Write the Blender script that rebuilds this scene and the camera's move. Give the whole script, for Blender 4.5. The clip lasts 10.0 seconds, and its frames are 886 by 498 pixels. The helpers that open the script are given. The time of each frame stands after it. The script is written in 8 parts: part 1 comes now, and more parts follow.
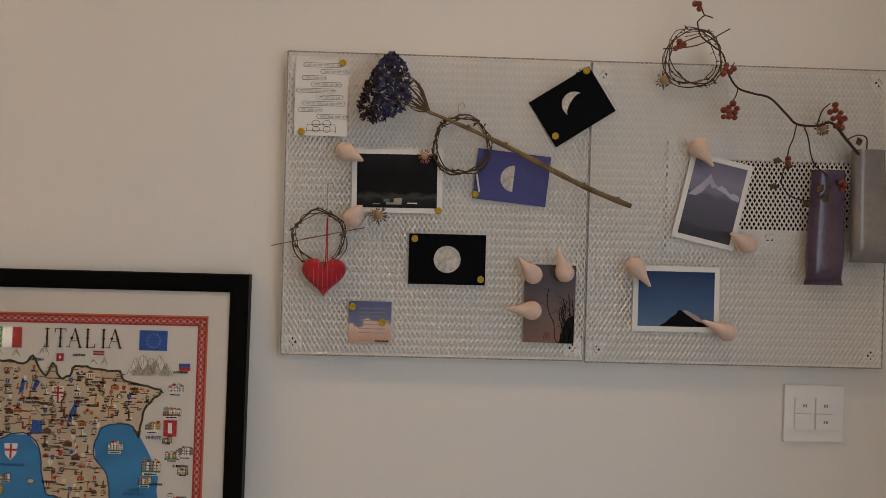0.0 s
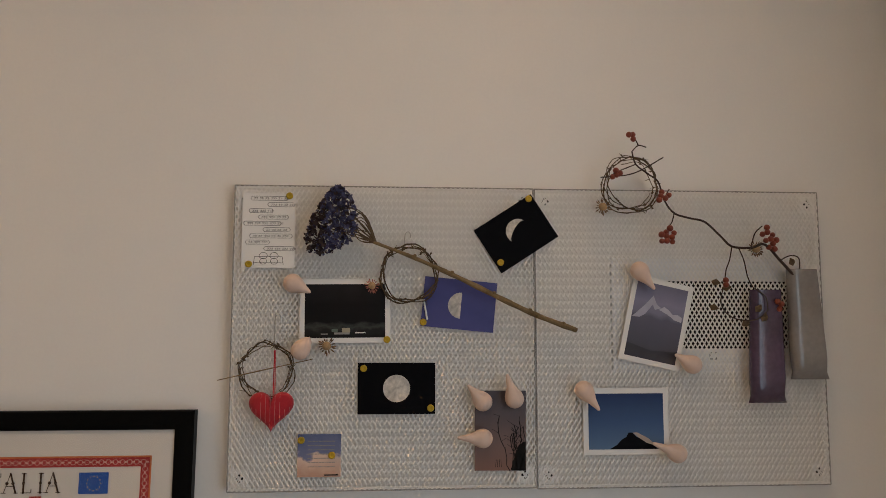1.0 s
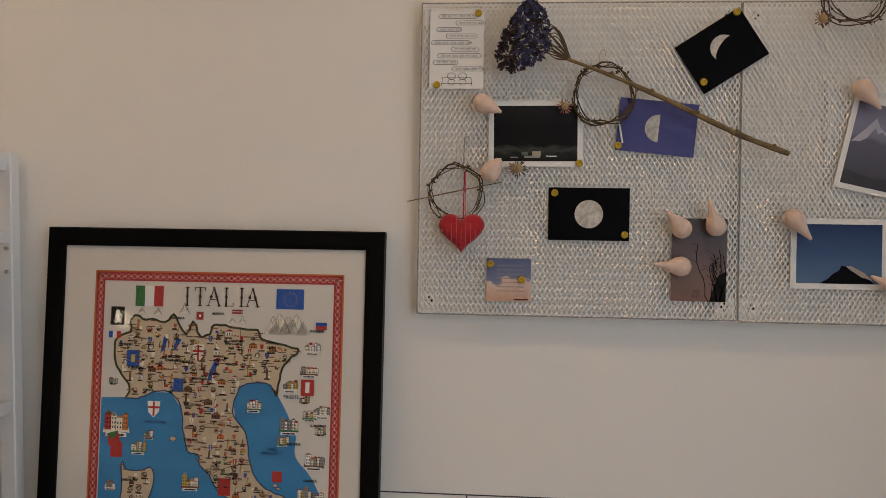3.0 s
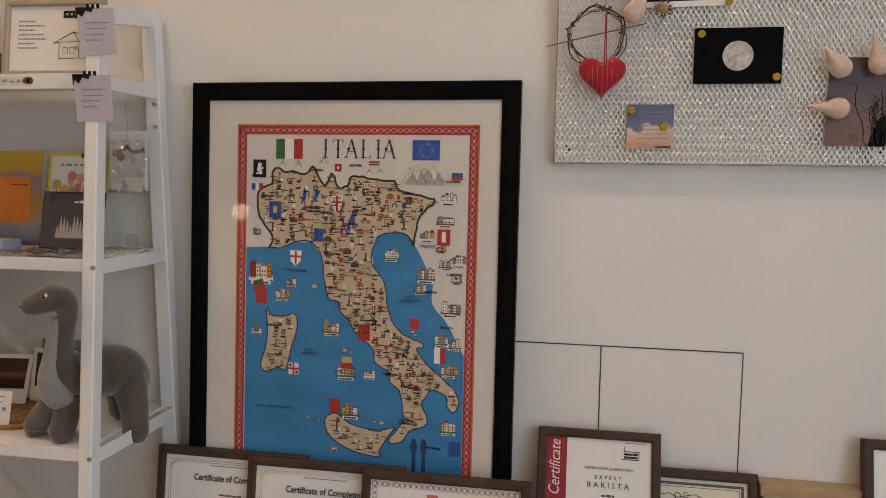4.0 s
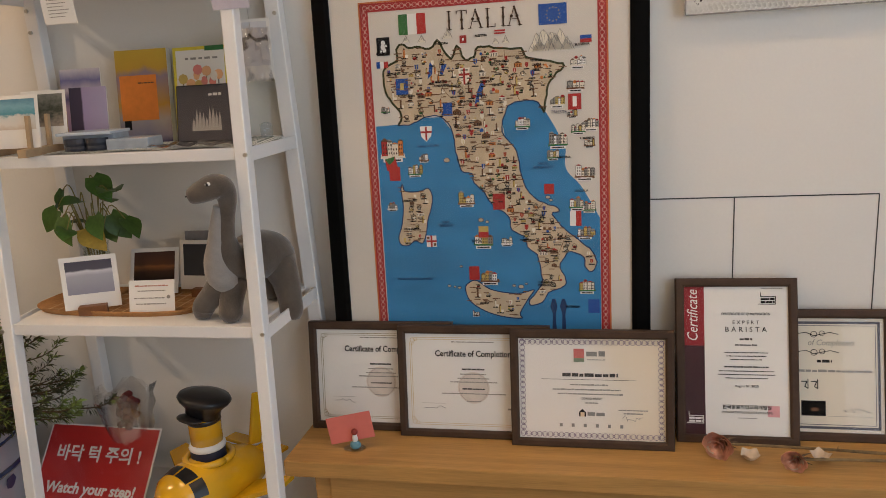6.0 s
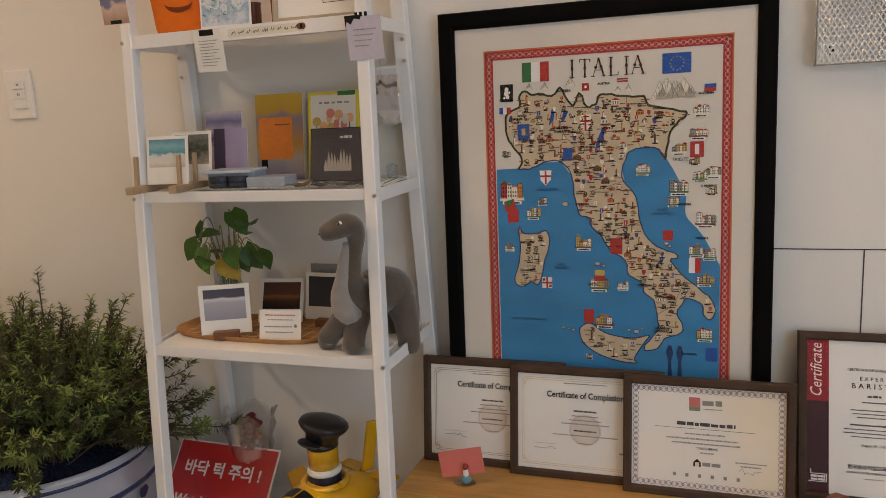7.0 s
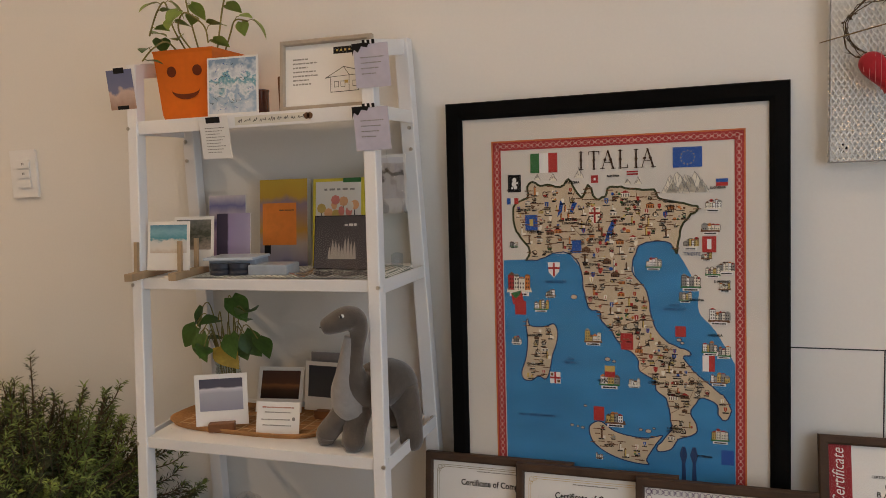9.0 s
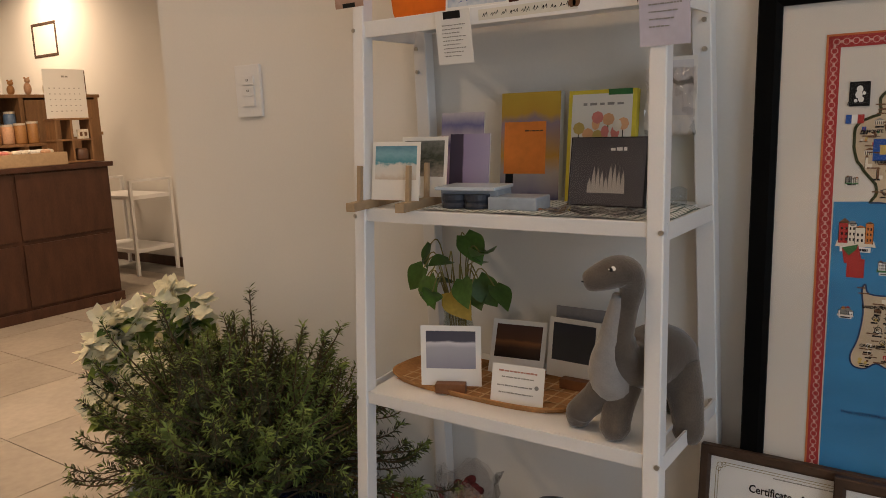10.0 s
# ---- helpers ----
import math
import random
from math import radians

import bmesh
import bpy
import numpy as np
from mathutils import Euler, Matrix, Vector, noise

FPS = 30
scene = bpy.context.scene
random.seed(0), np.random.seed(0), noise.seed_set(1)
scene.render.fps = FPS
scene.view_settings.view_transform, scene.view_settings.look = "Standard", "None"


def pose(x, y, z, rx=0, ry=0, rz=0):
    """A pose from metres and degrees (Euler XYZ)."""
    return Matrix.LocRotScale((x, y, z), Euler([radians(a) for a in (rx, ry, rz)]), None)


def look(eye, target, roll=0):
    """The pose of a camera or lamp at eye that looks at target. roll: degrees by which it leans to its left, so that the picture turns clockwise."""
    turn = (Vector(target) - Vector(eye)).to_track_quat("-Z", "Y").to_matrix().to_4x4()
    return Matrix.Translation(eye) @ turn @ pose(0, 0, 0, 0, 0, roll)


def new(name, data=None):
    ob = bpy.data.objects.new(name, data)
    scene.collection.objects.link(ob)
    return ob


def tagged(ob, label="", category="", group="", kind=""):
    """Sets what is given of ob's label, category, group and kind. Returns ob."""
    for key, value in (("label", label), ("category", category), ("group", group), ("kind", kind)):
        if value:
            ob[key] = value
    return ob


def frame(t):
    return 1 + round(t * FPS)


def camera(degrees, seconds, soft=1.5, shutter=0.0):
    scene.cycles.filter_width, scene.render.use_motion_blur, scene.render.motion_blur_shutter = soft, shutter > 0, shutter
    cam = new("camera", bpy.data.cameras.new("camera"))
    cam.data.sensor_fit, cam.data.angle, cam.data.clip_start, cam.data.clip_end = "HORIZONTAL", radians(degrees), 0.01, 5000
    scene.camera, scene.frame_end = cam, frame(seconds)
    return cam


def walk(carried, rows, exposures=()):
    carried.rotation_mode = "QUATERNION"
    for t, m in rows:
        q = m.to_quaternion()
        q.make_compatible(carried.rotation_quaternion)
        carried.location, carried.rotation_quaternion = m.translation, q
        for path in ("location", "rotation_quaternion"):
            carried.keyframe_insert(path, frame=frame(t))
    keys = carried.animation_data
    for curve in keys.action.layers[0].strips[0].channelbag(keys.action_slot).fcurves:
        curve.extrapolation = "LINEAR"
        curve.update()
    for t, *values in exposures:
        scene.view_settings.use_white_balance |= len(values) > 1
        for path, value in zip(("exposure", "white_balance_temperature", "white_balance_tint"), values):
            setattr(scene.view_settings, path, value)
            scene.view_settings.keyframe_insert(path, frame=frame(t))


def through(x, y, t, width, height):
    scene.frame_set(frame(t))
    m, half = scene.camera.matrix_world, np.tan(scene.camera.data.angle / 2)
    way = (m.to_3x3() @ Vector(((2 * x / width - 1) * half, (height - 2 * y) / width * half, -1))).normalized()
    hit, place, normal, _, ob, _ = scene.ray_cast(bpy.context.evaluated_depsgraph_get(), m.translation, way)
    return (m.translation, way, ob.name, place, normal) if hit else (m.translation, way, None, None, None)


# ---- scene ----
cam = camera(60.1, 10.0, soft=0.6)
PATH = [
    (0, (0.273, 0.162, 1.564), (0.326, 2.161, 1.551), 1.5),
    (0.5, (0.297, 0.147, 1.641), (0.404, 2.142, 1.738), 1.0),
    (1, (0.303, 0.146, 1.654), (0.446, 2.131, 1.856), 0.0),
    (1.5, (0.292, 0.152, 1.665), (0.458, 2.116, 2.002), -0.3),
    (2, (0.28, 0.171, 1.604), (0.438, 2.145, 1.883), 0.1),
    (2.5, (0.209, 0.198, 1.53), (0.291, 2.195, 1.582), 0.5),
    (3, (0.153, 0.21, 1.463), (0.009, 2.205, 1.464), 1.0),
    (3.2, (0.126, 0.209, 1.441), (-0.113, 2.195, 1.415), 1.1),
    (4.3, (0.041, 0.185, 1.264), (-0.32, 2.133, 0.988), 0.4),
    (4.5, (0.033, 0.176, 1.252), (-0.326, 2.11, 0.895), -0.5),
    (5, (-0.025, 0.152, 1.245), (-0.337, 2.067, 0.758), -2.8),
    (5.5, (-0.087, 0.127, 1.277), (-0.39, 2.05, 0.818), -3.2),
    (6, (-0.151, 0.109, 1.271), (-0.568, 2.011, 0.813), -3.6),
    (6.2, (-0.174, 0.1, 1.271), (-0.663, 1.983, 0.804), -3.5),
    (7.3, (-0.182, 0.059, 1.323), (-0.859, 1.912, 0.994), -3.0),
    (7.5, (-0.17, 0.062, 1.33), (-0.849, 1.917, 1.017), -2.9),
    (8, (-0.139, 0.074, 1.352), (-0.777, 1.946, 1.054), -2.3),
    (8.5, (-0.147, 0.083, 1.389), (-0.743, 1.983, 1.198), -2.1),
    (9, (-0.199, 0.108, 1.352), (-0.867, 1.983, 1.152), -2.4),
    (9.5, (-0.302, 0.214, 1.311), (-1.191, 1.978, 1.002), -2.9),
    (10, (-0.431, 0.37, 1.315), (-1.576, 1.974, 0.971), -2.3),
]
EXPOSURES = [(0, -0.82), (0.5, -0.90), (1, -0.90), (2, -0.85), (2.5, -0.94), (3.2, -0.63), (4.5, -0.38), (5.5, -0.23), (6.2, -0.22), (7.5, -0.48), (8.5, -0.52), (9, -0.50), (9.5, -0.38), (10, -0.66)]
walk(cam, [(t, look(eye, target, roll)) for t, eye, target, roll in PATH], EXPOSURES)

W = 1.70          # face of the main wall
BENCH = 0.508     # top of the bench

# ---- world and lights ----
world = bpy.data.worlds.new("world")
scene.world = world
world.use_nodes = True
sky = world.node_tree.nodes.new("ShaderNodeTexSky")
sky.sky_type, sky.sun_disc = "NISHITA", False
sky.sun_elevation, sky.sun_rotation = radians(32), radians(200)
world.node_tree.nodes["Background"].inputs[1].default_value = 0.12
world.node_tree.links.new(sky.outputs[0], world.node_tree.nodes["Background"].inputs[0])


def area_lamp(name, eye, target, size, size_y, power, colour, spread=180):
    data = bpy.data.lights.new(name, "AREA")
    data.shape, data.size, data.size_y, data.energy, data.color = "RECTANGLE", size, size_y, power, colour
    data.spread = radians(spread)
    lamp = new(name, data)
    lamp.matrix_world = look(eye, target)
    return lamp


WARM, COOL = (1.0, 0.71, 0.47), (0.70, 0.84, 1.0)
area_lamp("window_light", (1.40, -0.45, 1.45), (0, -0.15, 1.5), 2.1, 1.9, 36, COOL)
# Unseen ceiling lamps: warm light is inferred, places and watts set to brighten.
DOWNLIGHTS = [(-1.1, 0.82, 6), (0.5, 0.82, 5.2), (-1.1, -1.6, 7), (0.5, -1.6, 7), (-3.3, 0.3, 34), (-5.0, 2.2, 62), (-8.3, 4.2, 55), (-3.4, 3.3, 45)]
for dx, dy, watts in DOWNLIGHTS:
    area_lamp("downlight_lamp", (dx, dy, 2.93), (dx, dy, 0), 0.24, 0.24, watts, WARM, 165)

# ---- materials ----
MATS = {}


def material(name, colour, rough=0.6, metal=0.0, var=0.08, scale=6.0, bump=0.05, fine=90.0, stretch=(1, 1, 1), spread=0.0, sheen=0.0, clear=0.0, through=0.0, spec=None):
    """A surface with variation at two scales and fine relief; spread varies it from object to object."""
    if name in MATS:
        return MATS[name]
    m = bpy.data.materials.new(name)
    m.use_nodes = True
    n, l = m.node_tree.nodes, m.node_tree.links
    b = n["Principled BSDF"]
    tc, mp = n.new("ShaderNodeTexCoord"), n.new("ShaderNodeMapping")
    mp.inputs["Scale"].default_value = stretch
    l.new(tc.outputs["Object"], mp.inputs[0])
    big, small = n.new("ShaderNodeTexNoise"), n.new("ShaderNodeTexNoise")
    big.inputs["Scale"].default_value, big.inputs["Detail"].default_value = scale, 4
    small.inputs["Scale"].default_value, small.inputs["Detail"].default_value = fine, 3
    l.new(mp.outputs[0], big.inputs[0])
    l.new(mp.outputs[0], small.inputs[0])
    mix = n.new("ShaderNodeMix")
    mix.data_type = "FLOAT"
    mix.inputs[0].default_value = 0.35
    l.new(big.outputs[0], mix.inputs[2])
    l.new(small.outputs[0], mix.inputs[3])
    ramp = n.new("ShaderNodeValToRGB")
    lo = [max(0.0, c * (1 - var * 2.2)) for c in colour]
    hi = [min(1.0, c * (1 + var * 2.2)) for c in colour]
    ramp.color_ramp.elements[0].position, ramp.color_ramp.elements[1].position = 0.25, 0.75
    ramp.color_ramp.elements[0].color, ramp.color_ramp.elements[1].color = (*lo, 1), (*hi, 1)
    l.new(mix.outputs[0], ramp.inputs[0])
    out = ramp.outputs[0]
    if spread:
        info, hsv, mr = n.new("ShaderNodeObjectInfo"), n.new("ShaderNodeHueSaturation"), n.new("ShaderNodeMapRange")
        mr.inputs[3].default_value, mr.inputs[4].default_value = 1 - spread, 1 + spread
        l.new(info.outputs["Random"], mr.inputs[0])
        l.new(mr.outputs[0], hsv.inputs["Value"])
        l.new(out, hsv.inputs["Color"])
        out = hsv.outputs[0]
    l.new(out, b.inputs["Base Color"])
    b.inputs["Roughness"].default_value, b.inputs["Metallic"].default_value = rough, metal
    b.inputs["Sheen Weight"].default_value = sheen
    b.inputs["Specular IOR Level"].default_value = spec if spec is not None else (0.5 if rough < 0.4 else 0.3)
    b.inputs["Coat Weight"].default_value = clear
    b.inputs["Transmission Weight"].default_value = through
    if bump:
        bp = n.new("ShaderNodeBump")
        bp.inputs["Strength"].default_value, bp.inputs["Distance"].default_value = bump, 0.004
        l.new(mix.outputs[0], bp.inputs["Height"])
        l.new(bp.outputs[0], b.inputs["Normal"])
    MATS[name] = m
    return m


def picture(name, stops, axis=1, wobble=0.12, scale=5.0, rough=0.35, detail=6, grain=0.0):
    """A printed picture: bands of colour across the print, broken up by noise."""
    m = bpy.data.materials.new(name)
    m.use_nodes = True
    n, l = m.node_tree.nodes, m.node_tree.links
    b = n["Principled BSDF"]
    tc, sep, noi = n.new("ShaderNodeTexCoord"), n.new("ShaderNodeSeparateXYZ"), n.new("ShaderNodeTexNoise")
    l.new(tc.outputs["Generated"], sep.inputs[0])
    l.new(tc.outputs["Generated"], noi.inputs[0])
    noi.inputs["Scale"].default_value, noi.inputs["Detail"].default_value = scale, detail
    mul, add = n.new("ShaderNodeMath"), n.new("ShaderNodeMath")
    mul.operation = "MULTIPLY_ADD"
    mul.inputs[1].default_value, mul.inputs[2].default_value = wobble * 2, -wobble
    l.new(noi.outputs[0], mul.inputs[0])
    l.new(mul.outputs[0], add.inputs[0])
    l.new(sep.outputs[axis], add.inputs[1])
    ramp = n.new("ShaderNodeValToRGB")
    els = ramp.color_ramp.elements
    while len(els) < len(stops):
        els.new(0.5)
    for e, (p, c) in zip(els, stops):
        e.position, e.color = p, (*c, 1)
    l.new(add.outputs[0], ramp.inputs[0])
    l.new(ramp.outputs[0], b.inputs["Base Color"])
    b.inputs["Roughness"].default_value = rough
    b.inputs["Specular IOR Level"].default_value = 0.15
    return m


def pane_material(name, gloss=1.0, tint=(1, 1, 1), rough=0.02):
    """Clear sheet: what lies behind shows through, and the surface mirrors by Fresnel."""
    m = bpy.data.materials.new(name)
    m.use_nodes = True
    n, l = m.node_tree.nodes, m.node_tree.links
    n.remove(n["Principled BSDF"])
    tr, gl, lw, mix = n.new("ShaderNodeBsdfTransparent"), n.new("ShaderNodeBsdfGlossy"), n.new("ShaderNodeLayerWeight"), n.new("ShaderNodeMixShader")
    fr, ma = n.new("ShaderNodeMath"), n.new("ShaderNodeMath")
    fr.operation, ma.operation = "MULTIPLY_ADD", "POWER"
    lw.inputs[0].default_value = 0.5
    ma.inputs[1].default_value, fr.inputs[1].default_value, fr.inputs[2].default_value = 4.0, 0.7, 0.04 * gloss
    l.new(lw.outputs["Facing"], ma.inputs[0])
    l.new(ma.outputs[0], fr.inputs[0])
    tr.inputs[0].default_value = (*tint, 1)
    gl.inputs["Roughness"].default_value = rough
    l.new(fr.outputs[0], mix.inputs[0])
    l.new(tr.outputs[0], mix.inputs[1])
    l.new(gl.outputs[0], mix.inputs[2])
    l.new(mix.outputs[0], n["Material Output"].inputs[0])
    return m


def glow(name, colour, strength):
    m = bpy.data.materials.new(name)
    m.use_nodes = True
    b = m.node_tree.nodes["Principled BSDF"]
    b.inputs["Base Color"].default_value = (*colour, 1)
    b.inputs["Emission Color"].default_value = (*colour, 1)
    b.inputs["Emission Strength"].default_value = strength
    return m


PAINT = material("wall_paint", (0.78, 0.765, 0.73), 0.75, var=0.015, scale=1.3, bump=0.12, fine=160)
WHITE_METAL = material("white_powder_coat", (0.8, 0.8, 0.8), 0.35, var=0.02, bump=0.04, fine=300)
WHITE_WIRE = material("white_wire_coat", (0.83, 0.815, 0.78), 0.55, var=0.03, bump=0.0)
PLASTIC_WHITE = material("white_plastic", (0.82, 0.82, 0.82), 0.3, var=0.01, bump=0.0)
OAK = material("oiled_oak", (0.45, 0.25, 0.080), 0.5, var=0.13, scale=5, bump=0.06, fine=40, stretch=(0.6, 12, 12), spread=0.06)
WALNUT = material("walnut_moulding", (0.068, 0.041, 0.027), 0.55, var=0.15, scale=6, bump=0.08, fine=80, stretch=(4, 4, 4), spec=0.2)
PALE_WOOD = material("pale_wood", (0.42, 0.30, 0.18), 0.55, var=0.12, scale=8, bump=0.06, fine=60)
BLACK_FRAME = material("black_lacquer", (0.004, 0.004, 0.004), 0.42, var=0.2, bump=0.03, fine=120, spec=0.05)
PAPER = material("white_paper", (0.80, 0.79, 0.76), 0.7, var=0.01, bump=0.02, fine=300)
CREAM = material("cream_paper", (0.74, 0.69, 0.58), 0.7, var=0.015, bump=0.02, fine=300)
CLOTH = material("unbleached_cloth", (0.67, 0.635, 0.58), 0.9, var=0.03, scale=5, bump=0.25, fine=900)
INK = material("black_ink", (0.014, 0.013, 0.013), 0.7, var=0.1, bump=0, spec=0.15)
GREY_INK = material("grey_ink", (0.28, 0.27, 0.25), 0.6, var=0.1, bump=0)
TWIG = material("dry_twig", (0.10, 0.066, 0.036), 0.85, var=0.25, scale=30, bump=0.4, fine=300)
STICK = material("cut_branch", (0.20, 0.135, 0.065), 0.8, var=0.25, scale=30, bump=0.4, fine=250)
GLASS = pane_material("picture_glass", 0.6)
FILM = pane_material("clear_film", 0.9, (0.97, 0.97, 0.98), 0.08)


def ink(name, colour, rough=0.65):
    return material("ink_" + name, colour, rough, var=0.06, scale=30, bump=0)


RED_INK, BLUE_INK, GREEN_INK, GOLD_INK = ink("red", (0.42, 0.035, 0.03)), ink("blue", (0.02, 0.09, 0.36)), ink("green", (0.04, 0.16, 0.05)), ink("gold", (0.55, 0.40, 0.12))
ORANGE_INK, BROWN_INK, PINK_INK = ink("orange", (0.6, 0.2, 0.05)), ink("brown", (0.16, 0.075, 0.035)), ink("pink", (0.66, 0.23, 0.2))


# ---- building tools ----
class Shape:
    """Collects faces with their materials and makes one mesh object of them."""

    def __init__(self):
        self.v, self.f, self.k, self.mats = [], [], [], []
        self.m = Matrix()

    def slot(self, mat):
        if mat not in self.mats:
            self.mats.append(mat)
        return self.mats.index(mat)

    def add(self, verts, faces, mat):
        base, s = len(self.v), self.slot(mat)
        self.v += [tuple(self.m @ Vector(p)) for p in verts]
        self.f += [[base + i for i in face] for face in faces]
        self.k += [s] * len(faces)
        return self

    def box(self, c, size, mat, bevel=0.0, turn=None):
        b = bmesh.new()
        bmesh.ops.create_cube(b, size=1)
        for p in b.verts:
            p.co = Vector([p.co[i] * size[i] for i in range(3)])
        if bevel:
            bmesh.ops.bevel(b, geom=b.edges[:], offset=bevel, segments=2, affect="EDGES", profile=0.7)
        t = Matrix.Translation(c) @ (turn or Matrix())
        b.verts.index_update()
        self.add([t @ p.co for p in b.verts], [[p.index for p in f.verts] for f in b.faces], mat)
        b.free()
        return self

    def tube(self, pts, radii, mat, n=8, cap=True):
        pts = [Vector(p) for p in pts]
        if not isinstance(radii, (list, tuple)):
            radii = [radii] * len(pts)
        verts, faces = [], []
        side = None
        for i, p in enumerate(pts):
            d = (pts[min(i + 1, len(pts) - 1)] - pts[max(i - 1, 0)])
            d = d.normalized() if d.length > 1e-9 else Vector((0, 0, 1))
            if side is None:
                side = d.orthogonal().normalized()
            side = (side - d * side.dot(d))
            side = side.normalized() if side.length > 1e-6 else d.orthogonal().normalized()
            up = d.cross(side)
            for j in range(n):
                a = 2 * math.pi * j / n
                verts.append(p + (side * math.cos(a) + up * math.sin(a)) * radii[i])
        for i in range(len(pts) - 1):
            for j in range(n):
                faces.append([i * n + j, i * n + (j + 1) % n, (i + 1) * n + (j + 1) % n, (i + 1) * n + j])
        if cap:
            faces.append(list(range(n))[::-1])
            faces.append([(len(pts) - 1) * n + j for j in range(n)])
        return self.add(verts, faces, mat)

    def lathe(self, profile, mat, n=24, squash=(1, 1)):
        verts, faces = [], []
        for r, z in profile:
            for j in range(n):
                a = 2 * math.pi * j / n
                verts.append((r * math.cos(a) * squash[0], r * math.sin(a) * squash[1], z))
        for i in range(len(profile) - 1):
            for j in range(n):
                faces.append([i * n + j, i * n + (j + 1) % n, (i + 1) * n + (j + 1) % n, (i + 1) * n + j])
        if profile[0][0] > 1e-6:
            faces.append(list(range(n))[::-1])
        if profile[-1][0] > 1e-6:
            faces.append([(len(profile) - 1) * n + j for j in range(n)])
        return self.add(verts, faces, mat)

    def ball(self, c, r, mat, n=10, rings=7):
        r3 = r if isinstance(r, (tuple, list)) else (r, r, r)
        verts = [(c[0] + r3[0] * math.sin(math.pi * i / rings) * math.cos(2 * math.pi * j / n), c[1] + r3[1] * math.sin(math.pi * i / rings) * math.sin(2 * math.pi * j / n),
                  c[2] - r3[2] * math.cos(math.pi * i / rings)) for i in range(rings + 1) for j in range(n)]
        faces = [[i * n + j, i * n + (j + 1) % n, (i + 1) * n + (j + 1) % n, (i + 1) * n + j] for i in range(rings) for j in range(n)]
        return self.add(verts, faces, mat)

    # flat artwork: x to the right, y up, z out of the sheet
    def poly(self, pts, mat, z=0.0):
        return self.add([(x, y, z) for x, y in pts], [list(range(len(pts)))], mat)

    def rect(self, x0, y0, x1, y1, mat, z=0.0):
        return self.poly([(x0, y0), (x1, y0), (x1, y1), (x0, y1)], mat, z)

    def disc(self, x, y, r, mat, z=0.0, n=18, ry=None):
        ry = ry or r
        return self.poly([(x + r * math.cos(2 * math.pi * i / n), y + ry * math.sin(2 * math.pi * i / n)) for i in range(n)], mat, z)

    def stroke(self, pts, w, mat, z=0.0, closed=False):
        pts = [Vector(p) for p in pts]
        if closed:
            pts = pts + [pts[0]]
        for a, b in zip(pts, pts[1:]):
            d = b - a
            if d.length < 1e-7:
                continue
            s = Vector((-d.y, d.x)).normalized() * w / 2
            e = d.normalized() * w * 0.3
            self.poly([tuple(a - s - e), tuple(b - s + e), tuple(b + s + e), tuple(a + s - e)], mat, z)
        return self

    def loop(self, x, y, r, w, mat, z=0.0, n=16, ry=None):
        ry = ry or r
        ring = [(x + r * math.cos(2 * math.pi * i / n), y + ry * math.sin(2 * math.pi * i / n)) for i in range(n)]
        return self.stroke(ring, w, mat, z, True)

    def bars(self, x0, x1, y, h, mat, z, rng, gap=0.35):
        """A line of writing that cannot be read."""
        x = x0
        while x < x1:
            w = h * rng.uniform(0.8, 3.2)
            self.rect(x, y, min(x + w, x1), y + h * rng.uniform(0.75, 1.0), mat, z)
            x += w + h * gap
        return self

    def done(self, name, parent=None, label="", smooth=False):
        me = bpy.data.meshes.new(name)
        me.from_pydata(self.v, [], self.f)
        for m in self.mats:
            me.materials.append(m)
        me.polygons.foreach_set("material_index", self.k)
        if smooth:
            me.polygons.foreach_set("use_smooth", [True] * len(self.f))
        me.update()
        ob = new(name, me)
        if parent is not None:
            ob.parent = parent
        if label:
            ob["label"] = label
        return ob


def thing(name, label, category, m, group=""):
    ob = new(name)
    ob.empty_display_size = 0.05
    ob.matrix_world = m
    return tagged(ob, label, category, group)


def place(ob, m, label, category, group="", kind=""):
    ob.matrix_world = m
    return tagged(ob, label, category, group, kind)


def lettering(text, size, mat, m, name, parent, align="CENTER", shear=0.0, wide=1.0, lift=0.0002, bold=0.0):
    data = bpy.data.curves.new(name, "FONT")
    data.body, data.size, data.align_x, data.shear, data.extrude = text, size, align, shear, lift
    data.resolution_u, data.offset = 2, bold
    tmp = bpy.data.objects.new(name, data)
    me = bpy.data.meshes.new_from_object(tmp)
    bpy.data.objects.remove(tmp)
    me.transform(Matrix.Diagonal((wide, 1, 1, 1)))
    me.materials.clear()
    me.materials.append(mat)
    ob = new(name, me)
    ob.parent = parent
    ob.matrix_basis = m
    return ob


def spline(pts, steps=6, closed=False):
    """A smooth line through the points."""
    pts = [Vector(p) for p in pts]
    n = len(pts)
    out = []
    for i in range(n if closed else n - 1):
        def at(k):
            return pts[k % n] if closed else pts[max(0, min(n - 1, k))]
        a, b, c, d = at(i - 1), at(i), at(i + 1), at(i + 2)
        for s in range(steps):
            t = s / steps
            out.append(0.5 * (2 * b + (c - a) * t + (2 * a - 5 * b + 4 * c - d) * t * t + (3 * b - a - 3 * c + d) * t ** 3))
    if not closed:
        out.append(pts[-1])
    return out


def on_wall(x, z, y=W, roll=0.0):
    """A pose with x to the right, y up and z out of the main wall."""
    return pose(x, y, z, 90, 0, 0) @ pose(0, 0, 0, 0, 0, roll)


def leaning(x, y, z, lean, turn=0.0):
    """As on_wall, standing on its lower edge and leaning back by some degrees."""
    return pose(x, y, z, 0, 0, turn) @ pose(0, 0, 0, 90 - lean)

